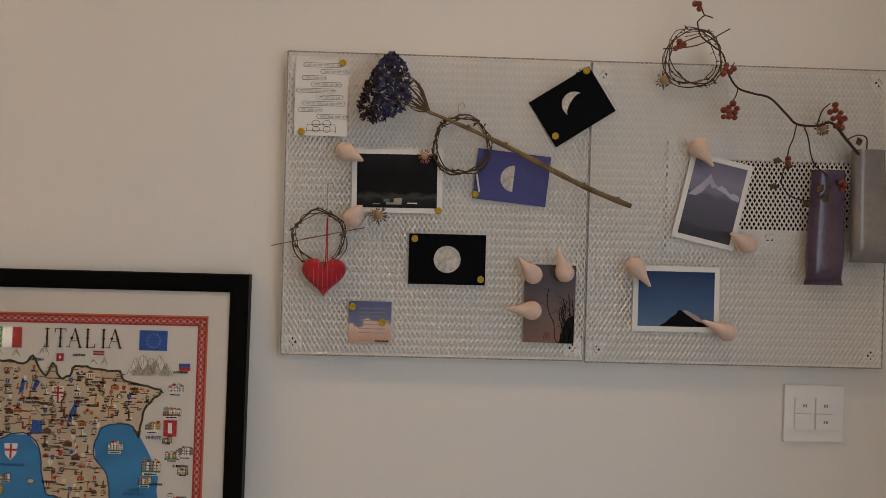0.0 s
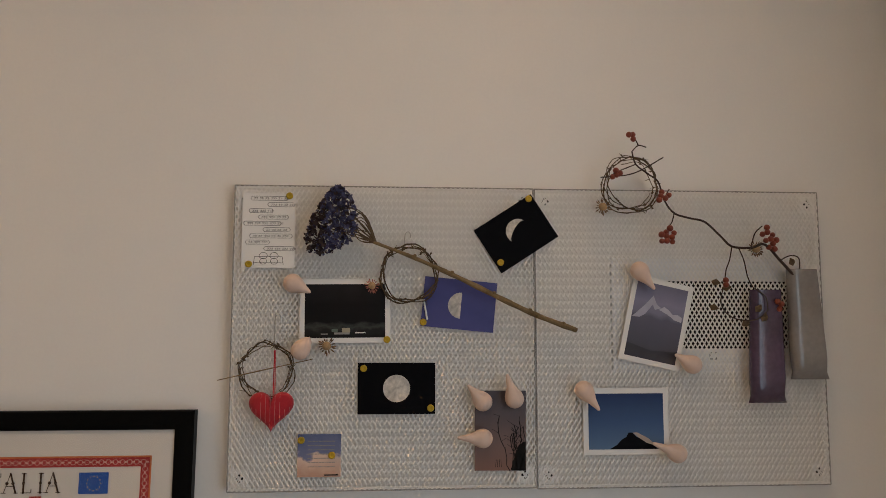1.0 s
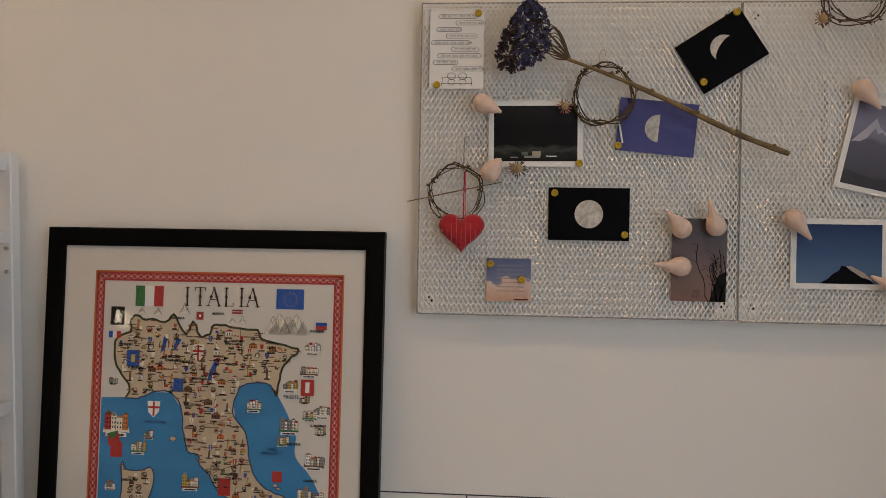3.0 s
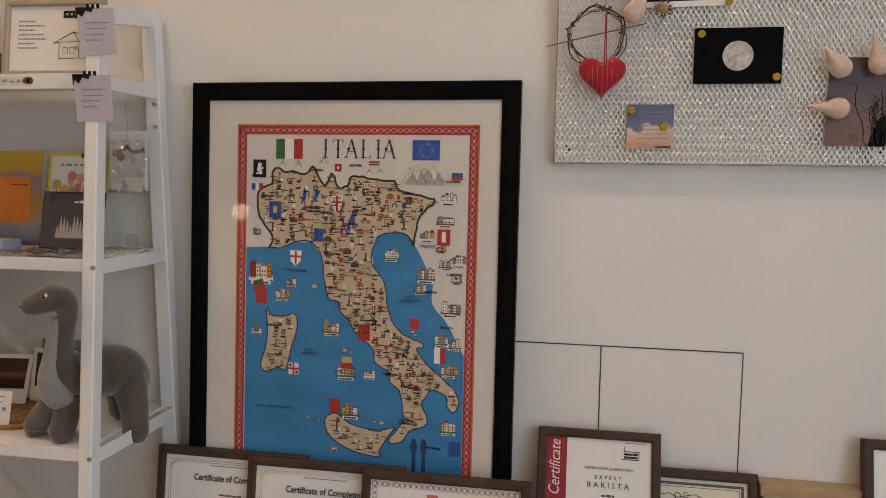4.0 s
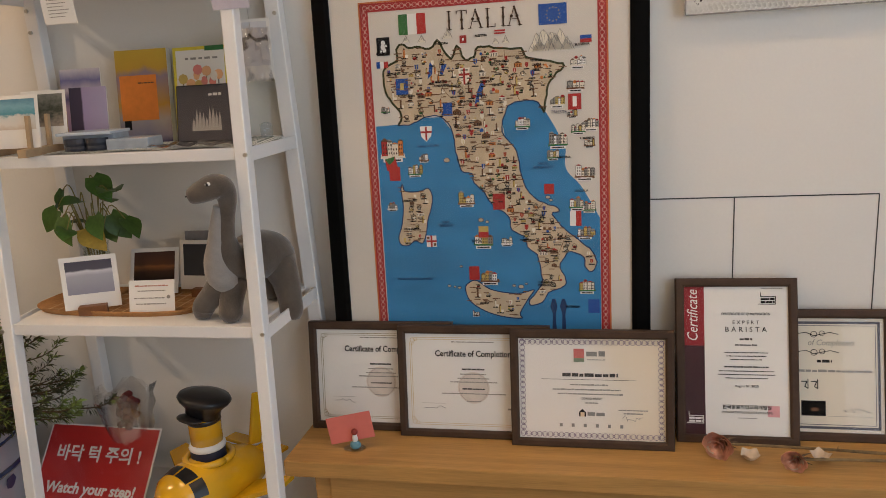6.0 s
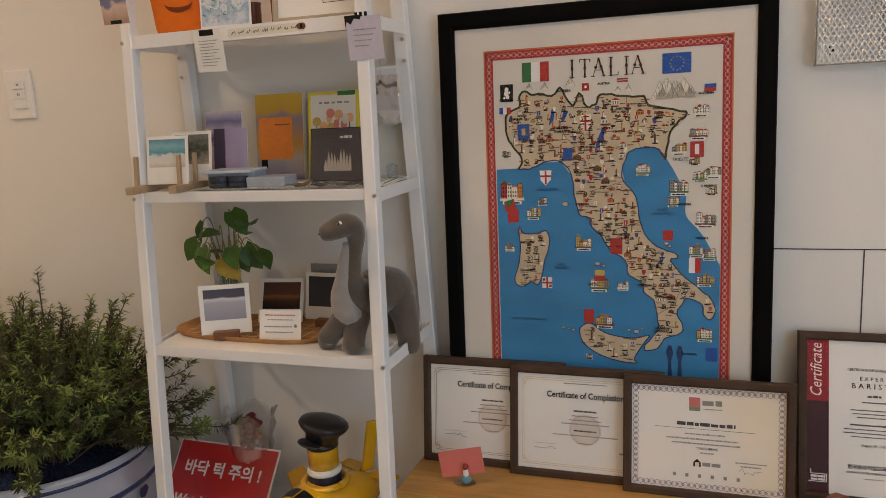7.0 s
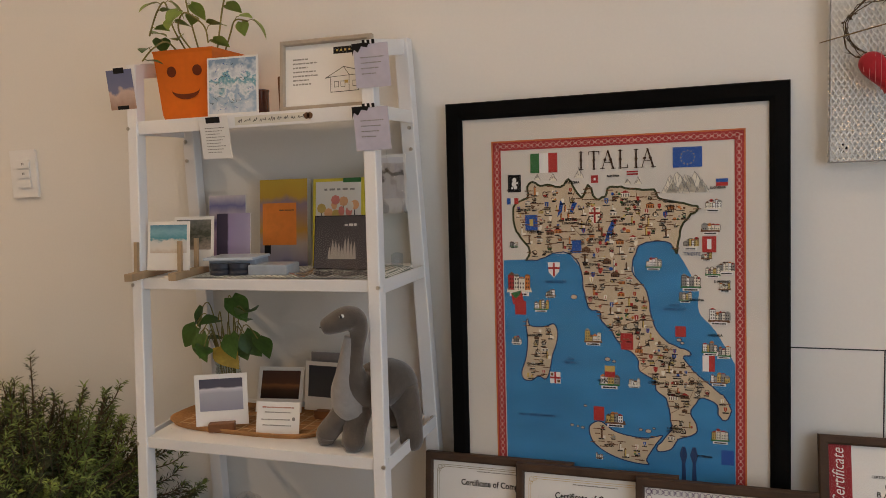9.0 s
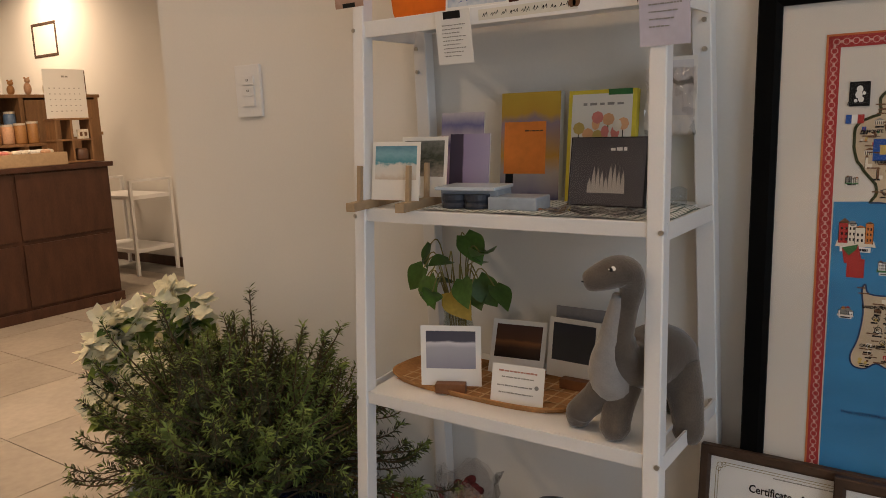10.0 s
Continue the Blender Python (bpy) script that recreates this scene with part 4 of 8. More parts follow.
# ---- dried things on the boards ----
def wreath(x, z, r, label, seed, y=SHEET - 0.012):
    rng = random.Random(seed)
    t = thing("twig_wreath", label, "wreath", on_wall(x, z, y))
    for k in range(5):
        s = Shape()
        rr, ph = r * rng.uniform(0.88, 1.08), rng.uniform(0, 6)
        cx, cz = rng.uniform(-0.004, 0.004), rng.uniform(-0.004, 0.004)
        span = rng.uniform(30, 37)
        pts = [(cx + (rr + 0.0042 * math.sin(3 * a + ph)) * math.cos(a) + rng.uniform(-0.0011, 0.0011), cz + (rr * 1.02 + 0.004 * math.cos(4 * a + ph)) * math.sin(a) + rng.uniform(-0.0011, 0.0011), 0.005 * math.sin(3 * a + ph * 2)) for a in [2 * math.pi * i / 34 + ph for i in range(int(span))]]
        thick = rng.uniform(0.0009, 0.0017)
        s.tube(pts, [thick * (1.35 if i % 7 == 3 else 1.0) * (1 - 0.4 * i / span) for i in range(len(pts))], TWIG, 5)
        for i in range(12):
            p = Vector(rng.choice(pts))
            d = Vector((rng.uniform(-1, 1), rng.uniform(-1, 1), rng.uniform(-0.3, 0.8))).normalized() * rng.uniform(0.004, 0.013)
            s.tube([p, p + d], [0.001, 0.0004], TWIG, 4)
            if i % 2:
                s.ball(p + d * 0.5, 0.0022, TWIG, 6, 4)
        s.done("twig", t)
    return t


wreath(0.343, 1.757, 0.058, "ring of thin dark twigs hooked on the mesh board", 3)
wreath(0.0745, 1.569, 0.053, "small ring of twigs with a hanging red heart", 4)
wreath(0.795, 1.942, 0.054, "ring of twigs with small dried berries", 5)
METAL = material("steel_hook", (0.55, 0.53, 0.5), 0.3, 1.0, var=0.05, bump=0)


def hook(x, z0, z1):
    s = Shape().tube(spline([(x, SHEET - 0.01, z0), (x, SHEET - 0.008, z1 - 0.012), (x + 0.002, SHEET - 0.008, z1 - 0.003), (x + 0.007, SHEET - 0.006, z1), (x + 0.011, SHEET - 0.005, z1 - 0.005), (x + 0.011, SHEET - 0.004, z1 - 0.012)], 4), 0.0011, METAL, 6)
    return tagged(s.done("wire_hook"), "thin bent steel wire hook", "hook", "wire hooks")


hook(0.0855, 1.605, 1.678)
hook(0.336, 1.81, 1.842)
s = Shape().tube([(-0.02, SHEET - 0.018, 1.5525), (0.05, SHEET - 0.019, 1.568), (0.16, SHEET - 0.012, 1.592)], [0.0009, 0.0013, 0.0009], STICK, 6)
tagged(s.done("dry_stem"), "thin dry flower stem stuck through the twig ring", "stem")
# heart
RED_CLOTH = material("red_striped_cloth", (0.42, 0.018, 0.028), 0.9, var=0.1, scale=30, bump=0.25, fine=700, sheen=0.2)
STRIPE = material("stripe_thread", (0.5, 0.16, 0.16), 0.9, var=0.1, bump=0)
t = thing("fabric_heart", "stuffed red striped fabric heart hanging on a red cord", "ornament", on_wall(0.0835, 1.499, SHEET - 0.004))


def heart_edge(a, k=1.0):
    x = 16 * math.sin(a) ** 3
    y = 13 * math.cos(a) - 5 * math.cos(2 * a) - 2 * math.cos(3 * a) - math.cos(4 * a)
    return x * 0.00266 * k, y * 0.00262 * k


s = Shape()
n, layers = 48, 9
verts, faces = [], []
for i in range(layers):
    b = math.pi * i / (layers - 1)
    for j in range(n):
        x, y = heart_edge(2 * math.pi * j / n, max(0.02, math.sin(b) ** 0.55))
        verts.append((x, y, 0.0165 - 0.0165 * math.cos(b)))
for i in range(layers - 1):
    for j in range(n):
        faces.append([i * n + j, i * n + (j + 1) % n, (i + 1) * n + (j + 1) % n, (i + 1) * n + j])
s.add(verts, faces, RED_CLOTH)
s.done("cushion", t, smooth=True)
for k in range(-4, 5):
    s = Shape()
    x = k * 0.0088
    pts = []
    for i in range(13):
        y = -0.043 + i * 0.0065
        f = min(1.0, (abs(x) / 0.0426) ** 2 + max(0, -y / 0.046) ** 2 * 1.0 + max(0, (y - 0.006) / 0.03) ** 2)
        if f < 0.8 and abs(x) < 0.0426 * (1 - max(0, -y) / 0.05):
            pts.append((x, y, 0.0172 + 0.0162 * math.sqrt(max(0, 1 - f)) ** 0.9))
    if len(pts) > 2:
        s.tube(pts, 0.0006, STRIPE, 4).done("stripe", t)
Shape().tube([(0.003, 0.02, 0.018), (0.0035, 0.110, 0.014)], 0.0011, RED_CLOTH, 6).tube([(0.0065, 0.02, 0.018), (0.005, 0.110, 0.014)], 0.0009, RED_CLOTH, 6).done("cord", t)

DRY = material("dried_flower", (0.17, 0.10, 0.055), 0.9, var=0.3, scale=60, bump=0.3)
DRY_PINK = material("dried_pink_petal", (0.34, 0.15, 0.12), 0.9, var=0.25, scale=60, bump=0.2)
STRAW = material("straw_centre", (0.38, 0.25, 0.13), 0.9, var=0.2, scale=90, bump=0.5, fine=600)


def dried_flower(x, z, r, petal_mat, seed, y=SHEET - 0.016):
    rng = random.Random(seed)
    t = thing("dried_flower", "small dried daisy with shrivelled petals", "dried flower", on_wall(x, z, y), "dried flowers")
    Shape().ball((0, 0, 0.002), (r * 0.5, r * 0.5, r * 0.35), STRAW, 12, 7).done("flower_head", t)
    for k in range(17):
        a = 2 * math.pi * k / 17 + rng.uniform(-0.12, 0.12)
        q = r * rng.uniform(0.8, 1.15)
        d, p = Vector((math.cos(a), math.sin(a), 0)), Vector((-math.sin(a), math.cos(a), 0))
        s = Shape()
        pts = [d * r * 0.4, d * q * 0.75 + p * r * 0.09 + Vector((0, 0, 0.002)), d * q + Vector((0, 0, rng.uniform(-0.002, 0.006))), d * q * 0.75 - p * r * 0.09]
        s.add([tuple(v) for v in pts] + [tuple(v + Vector((0, 0, -0.0006))) for v in pts], [[0, 1, 2, 3], [7, 6, 5, 4], [0, 4, 5, 1], [1, 5, 6, 2], [2, 6, 7, 3], [3, 7, 4, 0]], petal_mat)
        s.done("petal", t)
    return t


dried_flower(0.186, 1.617, 0.018, DRY, 1)
dried_flower(0.272, 1.734, 0.015, DRY_PINK, 2)
dried_flower(0.735, 1.895, 0.017, DRY, 3)
dried_flower(1.049, 1.812, 0.018, DRY, 4, SHEET - 0.02)

# dried hydrangea on its stick
HYD = [material("hydrangea_" + k, c, 0.9, var=0.3, scale=80, bump=0.1) for k, c in (("plum", (0.045, 0.028, 0.04)), ("slate", (0.085, 0.085, 0.16)), ("brown", (0.06, 0.038, 0.034)), ("violet", (0.06, 0.05, 0.105)))]
t = thing("dried_hydrangea", "dried blue-violet hydrangea on a long bare stick", "dried flower", on_wall(0.195, 1.86, SHEET - 0.03))
s = Shape()
stick = [(0.075, -0.04, 0.0), (0.16, -0.073, 0.004), (0.25, -0.113, 0.006), (0.33, -0.152, 0.006), (0.40, -0.184, 0.004), (0.479, -0.213, 0.0)]
s.tube(spline(stick, 5), [0.0028 + 0.0024 * min(1, i / 12) + 0.0005 * math.sin(i * 1.7) for i in range(26)], STICK, 8)
for i in (5, 9, 14, 19, 23):
    p = spline(stick, 5)[i]
    s.ball(p + Vector((0, 0.004, 0.002)), 0.0042, STICK, 7, 5)
s.done("stick", t)
rng = random.Random(12)
s = Shape()
heads = []
for k in range(560):
    a, r = rng.uniform(0, 2 * math.pi), math.sqrt(rng.random())
    u = rng.uniform(-1, 1)
    yy = r * math.sin(a)
    x, y = 0.004 + 0.042 * r * math.cos(a) * (1.12 - 0.42 * yy) - 0.010 * (1 - yy) * 0.5, 0.066 * yy + 0.016 * math.cos(a) * r
    heads.append(Vector((x, y, 0.022 * math.sqrt(max(0, 1 - r * r)) * rng.uniform(0.3, 1.15))))
for i, c in enumerate(heads):
    mat = HYD[(2 if c.x < -0.012 else 1) if rng.random() < 0.6 else rng.randrange(4)]
    axis = Vector((rng.uniform(-1, 1), rng.uniform(-1, 1), rng.uniform(0.2, 1))).normalized()
    e1 = axis.orthogonal().normalized()
    e2 = axis.cross(e1)
    for q in range(4):
        b = q * math.pi / 2 + rng.uniform(-0.3, 0.3)
        d = e1 * math.cos(b) + e2 * math.sin(b)
        o = axis.cross(d)
        z = rng.uniform(0.0042, 0.0070)
        s.add([tuple(c), tuple(c + d * z * 0.6 + o * z * 0.5 + axis * 0.002), tuple(c + d * z + axis * rng.uniform(0, 0.004)), tuple(c + d * z * 0.6 - o * z * 0.5 + axis * 0.001)], [[0, 1, 2, 3]], mat)
s.done("bloom", t, "dusky violet and brown dried petals")["kind"] = "stuff"
for k in range(16):
    e = rng.choice(heads)
    m = Vector((0.045 + rng.uniform(-0.01, 0.015), -0.012 + rng.uniform(-0.025, 0.03), 0.004))
    Shape().tube(spline([(0.085, -0.043, 0.001), m, tuple(e * 0.8)], 5), [0.0018] * 4 + [0.001] * 7, TWIG, 5).done("stem", t)

# berry branch out of the slender wall vases
BERRY = material("dried_berry", (0.22, 0.05, 0.03), 0.45, var=0.25, scale=60, bump=0.15, fine=300)
VINE = material("berry_stem", (0.055, 0.035, 0.028), 0.8, var=0.25, scale=40, bump=0.3)
t = thing("berry_branch", "dry dark branch with clusters of red-brown berries", "dried branch", on_wall(0.006, 0.033, SHEET - 0.03) @ Matrix.Scale(0.98, 4))
main = [(1.145, 1.752, 0.0), (1.108, 1.79, 0.004), (1.075, 1.822, 0.008), (1.045, 1.815, 0.008), (1.006, 1.818, 0.006), (0.985, 1.838, 0.004), (0.952, 1.868, 0.004), (0.92, 1.876, 0.003), (0.888, 1.886, 0.003), (0.868, 1.912, 0.004), (0.855, 1.95, 0.006), (0.835, 1.965, 0.008), (0.808, 1.985, 0.010),
        (0.801, 2.012, 0.008)]
side = [[(0.888, 1.886, 0.003), (0.882, 1.868, 0.006), (0.874, 1.858, 0.008)], [(1.006, 1.818, 0.006), (1.0, 1.79, 0.006), (0.993, 1.77, 0.004), (0.99, 1.745, 0.002)], [(1.02, 1.815, 0.006), (1.03, 1.79, 0.006), (1.038, 1.755, 0.004), (1.05, 1.735, 0.0)],
        [(1.108, 1.79, 0.004), (1.13, 1.8, 0.004), (1.148, 1.795, 0.004), (1.15, 1.77, 0.002)], [(0.868, 1.912, 0.004), (0.872, 1.925, 0.006), (0.878, 1.935, 0.006)], [(0.808, 1.985, 0.01), (0.79, 1.978, 0.01), (0.76, 1.965, 0.012)], [(0.801, 2.012, 0.008), (0.815, 2.025, 0.008), (0.832, 2.022, 0.006)],
        [(0.815, 2.025, 0.008), (0.808, 2.04, 0.008)], [(1.045, 1.815, 0.008), (1.055, 1.845, 0.008), (1.07, 1.86, 0.01)], [(0.99, 1.745, 0.002), (0.978, 1.70, 0.008), (1.0, 1.672, 0.012), (1.045, 1.668, 0.016), (1.075, 1.69, 0.014)], [(1.05, 1.735, 0), (1.07, 1.715, 0.012), (1.072, 1.69, 0.014)],
        [(0.735, 1.958, 0.006), (0.8, 1.965, 0.014), (0.865, 2.0, 0.012)]]
s = Shape().tube(spline(main, 5), [0.0030 - 0.0000225 * i for i in range(len(main) * 5 - 4)], VINE, 6)
s.done("stem", t)
for b in side:
    Shape().tube(spline(b, 5), 0.0013, VINE, 5).done("side_stem", t)
clusters = [((0.80, 2.045), 3, 0.009), ((0.765, 1.965), 4, 0.010), ((0.862, 1.92), 5, 0.013), ((0.872, 1.838), 9, 0.017), ((1.078, 1.85), 3, 0.010), ((1.088, 1.826), 7, 0.017), ((0.99, 1.745), 2, 0.008), ((1.10, 1.70), 3, 0.011)]
for (cx, cz), count, rad in clusters:
    for k in range(count):
        a = 2.4 * k + cx * 40
        q = rad * math.sqrt((k + 0.4) / count)
        Shape().ball((cx + q * math.cos(a), cz + q * math.sin(a), 0.010 + 0.004 * math.sin(k * 2.1)), 0.0062 + 0.0008 * math.sin(k * 3), BERRY, 10, 7).done("berry", t, smooth=True)
LEAF_DRY = material("curled_dry_leaf", (0.13, 0.085, 0.05), 0.9, var=0.3, scale=40, bump=0.3)
for lx, lz in ((0.978, 1.742), (1.0, 1.735), (1.06, 1.70), (1.07, 1.682), (1.035, 1.668), (1.125, 1.795), (0.972, 1.69)):
    s = Shape()
    s.add([(0, 0, 0), (0.006, 0.009, 0.004), (0.016, 0.012, 0.0), (0.024, 0.004, 0.005), (0.014, -0.006, 0.006)], [[0, 1, 2, 3, 4]], LEAF_DRY)
    ob = s.done("dry_leaf", t)
    ob.matrix_basis = Matrix.Translation((lx, lz, 0.012)) @ pose(0, 0, 0, 20, 30, lx * 900 % 360) @ Matrix.Scale(0.8, 4)


def wall_vase(x0, x1, xb0, xb1, zt, zb, mat, label, y):
    """A slender flat pocket vase: pillow shaped, wider at its foot."""
    t = thing("wall_vase", label, "wall vase", on_wall((xb0 + xb1) / 2, zb, y), "slender wall vases")
    n, rows = 28, 16
    verts, faces = [], []
    for i in range(rows + 1):
        f = i / rows
        cx = (xb0 + (x0 - xb0) * f + xb1 + (x1 - xb1) * f) / 2 - (xb0 + xb1) / 2
        hw = ((xb1 - xb0) * (1 - f) + (x1 - x0) * f) / 2
        hw *= 1 - 0.07 * math.sin(min(1, f * 5) * math.pi) + (0.05 if i == 0 else 0)
        th = 0.0165 * min(1, 0.12 + f * 7) * (1 - 0.1 * f)
        for j in range(n):
            a = 2 * math.pi * j / n
            c, q = math.cos(a), math.sin(a)
            verts.append((cx + hw * math.copysign(abs(c) ** 0.55, c), f * (zt - zb), 0.017 + th * math.copysign(abs(q) ** 0.75, q)))
    for i in range(rows):
        for j in range(n):
            faces.append([i * n + j, i * n + (j + 1) % n, (i + 1) * n + (j + 1) % n, (i + 1) * n + j])
    faces.append(list(range(n))[::-1])
    Shape().add(verts, faces, mat).done("body", t, smooth=True)
    top = [v for v in verts[-n:]]
    cx = sum(v[0] for v in top) / n
    inner = [(cx + (v[0] - cx) * 0.9, v[1] - 0.004, 0.017 + (v[2] - 0.017) * 0.8) for v in top]
    # A black sheet below the rim paints in the dark of the hollow.
    Shape().add(top + inner, [[j, (j + 1) % n, n + (j + 1) % n, n + j] for j in range(n)], mat).add(inner, [list(range(n))], INK).done("rim", t)
    return t


PURPLE_GLAZE = material("purple_glaze", (0.075, 0.045, 0.085), 0.22, var=0.2, scale=14, bump=0.03, clear=0.5)
GREY_GLAZE = material("grey_glaze", (0.24, 0.225, 0.215), 0.22, var=0.1, scale=14, bump=0.03, clear=0.5)
wall_vase(1.033, 1.096, 1.023, 1.098, 1.728, 1.503, PURPLE_GLAZE, "glossy dark purple ceramic wall vase, tall and flat", SHEET - 0.004)
wall_vase(1.112, 1.173, 1.112, 1.189, 1.77, 1.549, GREY_GLAZE, "glossy warm grey ceramic wall vase, tall and flat", SHEET - 0.004)

# ---- framed certificates on the bench ----
Z1 = -0.0070


def corner_curl(s, x, y, sx, sy, mat):
    s.loop(x + sx * 0.006, y + sy * 0.006, 0.005, 0.0009, mat, Z1, 12)
    s.loop(x + sx * 0.012, y + sy * 0.004, 0.004, 0.0007, mat, Z1, 12)
    s.loop(x + sx * 0.004, y + sy * 0.012, 0.004, 0.0007, mat, Z1, 12)


def scrawl(s, x, y, w, h, mat, seed):
    """A looping pen signature."""
    r = random.Random(seed)
    pts = [(x + w * i / 9 + r.uniform(-0.3, 0.3) * h, y + r.uniform(-0.5, 0.5) * h * (1 if i % 2 else -1) + (0.3 * h if i < 2 else 0)) for i in range(10)]
    s.stroke([(q.x, q.y) for q in spline(pts, 5)], 0.0008, mat, Z1)


def completion(x, y, lean, edge, paper, label, seed):
    w, h = 0.323, 0.241
    t = framed(x, y, w, h, 0.017, lean, label, paper=paper, group="framed certificates")
    s, rng = Shape(), random.Random(seed)
    m = 0.026
    for k in (0, 0.004):
        s.stroke([(m + 0.012, m + k), (w - m - 0.012, m + k)], 0.0009, edge, Z1).stroke([(m + 0.012, h - m - k), (w - m - 0.012, h - m - k)], 0.0009, edge, Z1)
        s.stroke([(m + k, m + 0.012), (m + k, h - m - 0.012)], 0.0009, edge, Z1).stroke([(w - m - k, m + 0.012), (w - m - k, h - m - 0.012)], 0.0009, edge, Z1)
    for cx, cy, sx, sy in ((m, m, 1, 1), (w - m, m, -1, 1), (m, h - m, 1, -1), (w - m, h - m, -1, -1)):
        corner_curl(s, cx, cy, sx, sy, edge)
    seal = ink("seal_grey", (0.68, 0.62, 0.56))
    s.disc(w / 2, 0.108, 0.034, seal, Z1 - 0.0002, 32).loop(w / 2, 0.108, 0.031, 0.0008, ink("seal_line", (0.45, 0.38, 0.34)), Z1, 28)
    for i, (a, b, hh) in enumerate(((-0.045, 0.045, 0.0022), (-0.024, 0.024, 0.0036), (-0.028, 0.028, 0.0026), (-0.034, 0.034, 0.0026), (-0.05, 0.05, 0.0026), (-0.024, 0.024, 0.0034), (-0.068, 0.068, 0.0026), (-0.016, 0.016, 0.002))):
        yy = (0.205, 0.146, 0.136, 0.127, 0.119, 0.104, 0.094, 0.078)[i]
        s.bars(w / 2 + a, w / 2 + b, yy, hh, ink("soft_black", (0.07, 0.065, 0.065)) if hh > 0.003 else GREY_INK, Z1 + 0.0001, rng, 0.25)
    scrawl(s, 0.052, 0.064, 0.048, 0.007, INK, seed)
    s.stroke([(0.05, 0.073), (0.1, 0.073)], 0.0006, GREY_INK, Z1)
    s.bars(w - 0.09, w - 0.05, 0.062, 0.004, GREY_INK, Z1, rng)
    s.done("print", t)
    lettering("Certificate of Completion", 0.0185, INK, Matrix.Translation((w / 2, 0.175, Z1)), "lettering", t, wide=0.84, bold=0.00035)
    return t


completion(-0.797, 1.583, 8, ink("olive_gold", (0.30, 0.24, 0.12)), PAPER, "walnut-framed completion certificate with a round grey seal", 1)
completion(-0.589, 1.563, 8, ink("pale_gold", (0.62, 0.47, 0.22)), PAPER, "walnut-framed completion certificate with a pale gold border", 2)

# ornate border certificate; the warm reflection in its glass is painted into the paper
w, h = 0.323, 0.241
t = framed(-0.346, 1.541, w, h, 0.017, 8.5, "walnut-framed certificate with a violet lace border", paper=picture("tan_reflection_paper", [(0, (0.80, 0.78, 0.75)), (0.5, (0.80, 0.77, 0.72)), (0.72, (0.78, 0.71, 0.59)), (1, (0.77, 0.66, 0.50))], axis=0, wobble=0.3, scale=1.4, rough=0.7, detail=2), group="framed certificates")
s, rng = Shape(), random.Random(9)
lace, tan = ink("lace_violet", (0.20, 0.14, 0.22)), ink("tan_reflection", (0.72, 0.58, 0.40))
for k in range(26):
    x = 0.024 + k * 0.0110
    for y in (0.025, h - 0.025):
        s.loop(x, y, 0.0052, 0.0008, lace, Z1, 9).loop(x + 0.0055, y, 0.0026, 0.0007, lace, Z1, 7)
for k in range(18):
    y = 0.028 + k * 0.0110
    for x in (0.025, w - 0.025):
        s.loop(x, y, 0.0052, 0.0008, lace, Z1, 9).loop(x, y + 0.0055, 0.0026, 0.0007, lace, Z1, 7)
s.rect(0.128, 0.178, 0.149, 0.203, ink("badge_rose", (0.55, 0.16, 0.15)), Z1).rect(0.128, 0.176, 0.149, 0.184, ink("badge_green", (0.2, 0.26, 0.18)), Z1 + 0.0002)
s.bars(0.153, 0.193, 0.188, 0.011, GREY_INK, Z1, rng, 0.3).bars(0.155, 0.19, 0.180, 0.002, GREY_INK, Z1, rng)
s.bars(0.105, 0.215, 0.146, 0.0075, ink("soft_black", (0.07, 0.065, 0.065)), Z1, rng, 0.3).stroke([(0.062, 0.140), (0.25, 0.140)], 0.0007, INK, Z1)
for y, a, b in ((0.128, 0.12, 0.195), (0.118, 0.085, 0.22), (0.109, 0.095, 0.225), (0.091, 0.15, 0.175)):
    s.bars(a, b, y, 0.0032, GREY_INK, Z1, rng, 0.4)
s.poly([(0.137, 0.064), (0.151, 0.064), (0.151, 0.073), (0.144, 0.080), (0.137, 0.073)], INK, Z1).rect(0.140, 0.064, 0.148, 0.073, tan, Z1 + 0.0002).bars(0.154, 0.188, 0.066, 0.008, GREY_INK, Z1, rng, 0.3)
s.bars(0.215, 0.272, 0.078, 0.0026, GREY_INK, Z1, rng).bars(0.225, 0.262, 0.071, 0.003, GREY_INK, Z1, rng)
scrawl(s, 0.222, 0.061, 0.042, 0.010, GREY_INK, 5)
for k in range(6):
    s.rect(0.098 + k * 0.024, 0.042, 0.104 + k * 0.024, 0.049, GREY_INK, Z1)
s.done("print", t)
lettering("CORSO BREVE", 0.0065, INK, Matrix.Translation((0.162, 0.099, Z1)), "lettering", t)

# upright certificate with a wine band
w, h = 0.232, 0.331
t = framed(-0.015, 1.583, w, h, 0.017, 15, "walnut-framed upright certificate with a wine-red side band", paper=PAPER, group="framed certificates")
s, rng = Shape(), random.Random(10)
wine, plum = ink("wine", (0.30, 0.022, 0.03)), ink("dark_plum", (0.055, 0.018, 0.024))
s.rect(0.0155, 0.0155, 0.056, h - 0.0155, plum, Z1 - 0.0003).rect(0.0155, 0.195, 0.056, h - 0.0155, wine, Z1 - 0.0002)
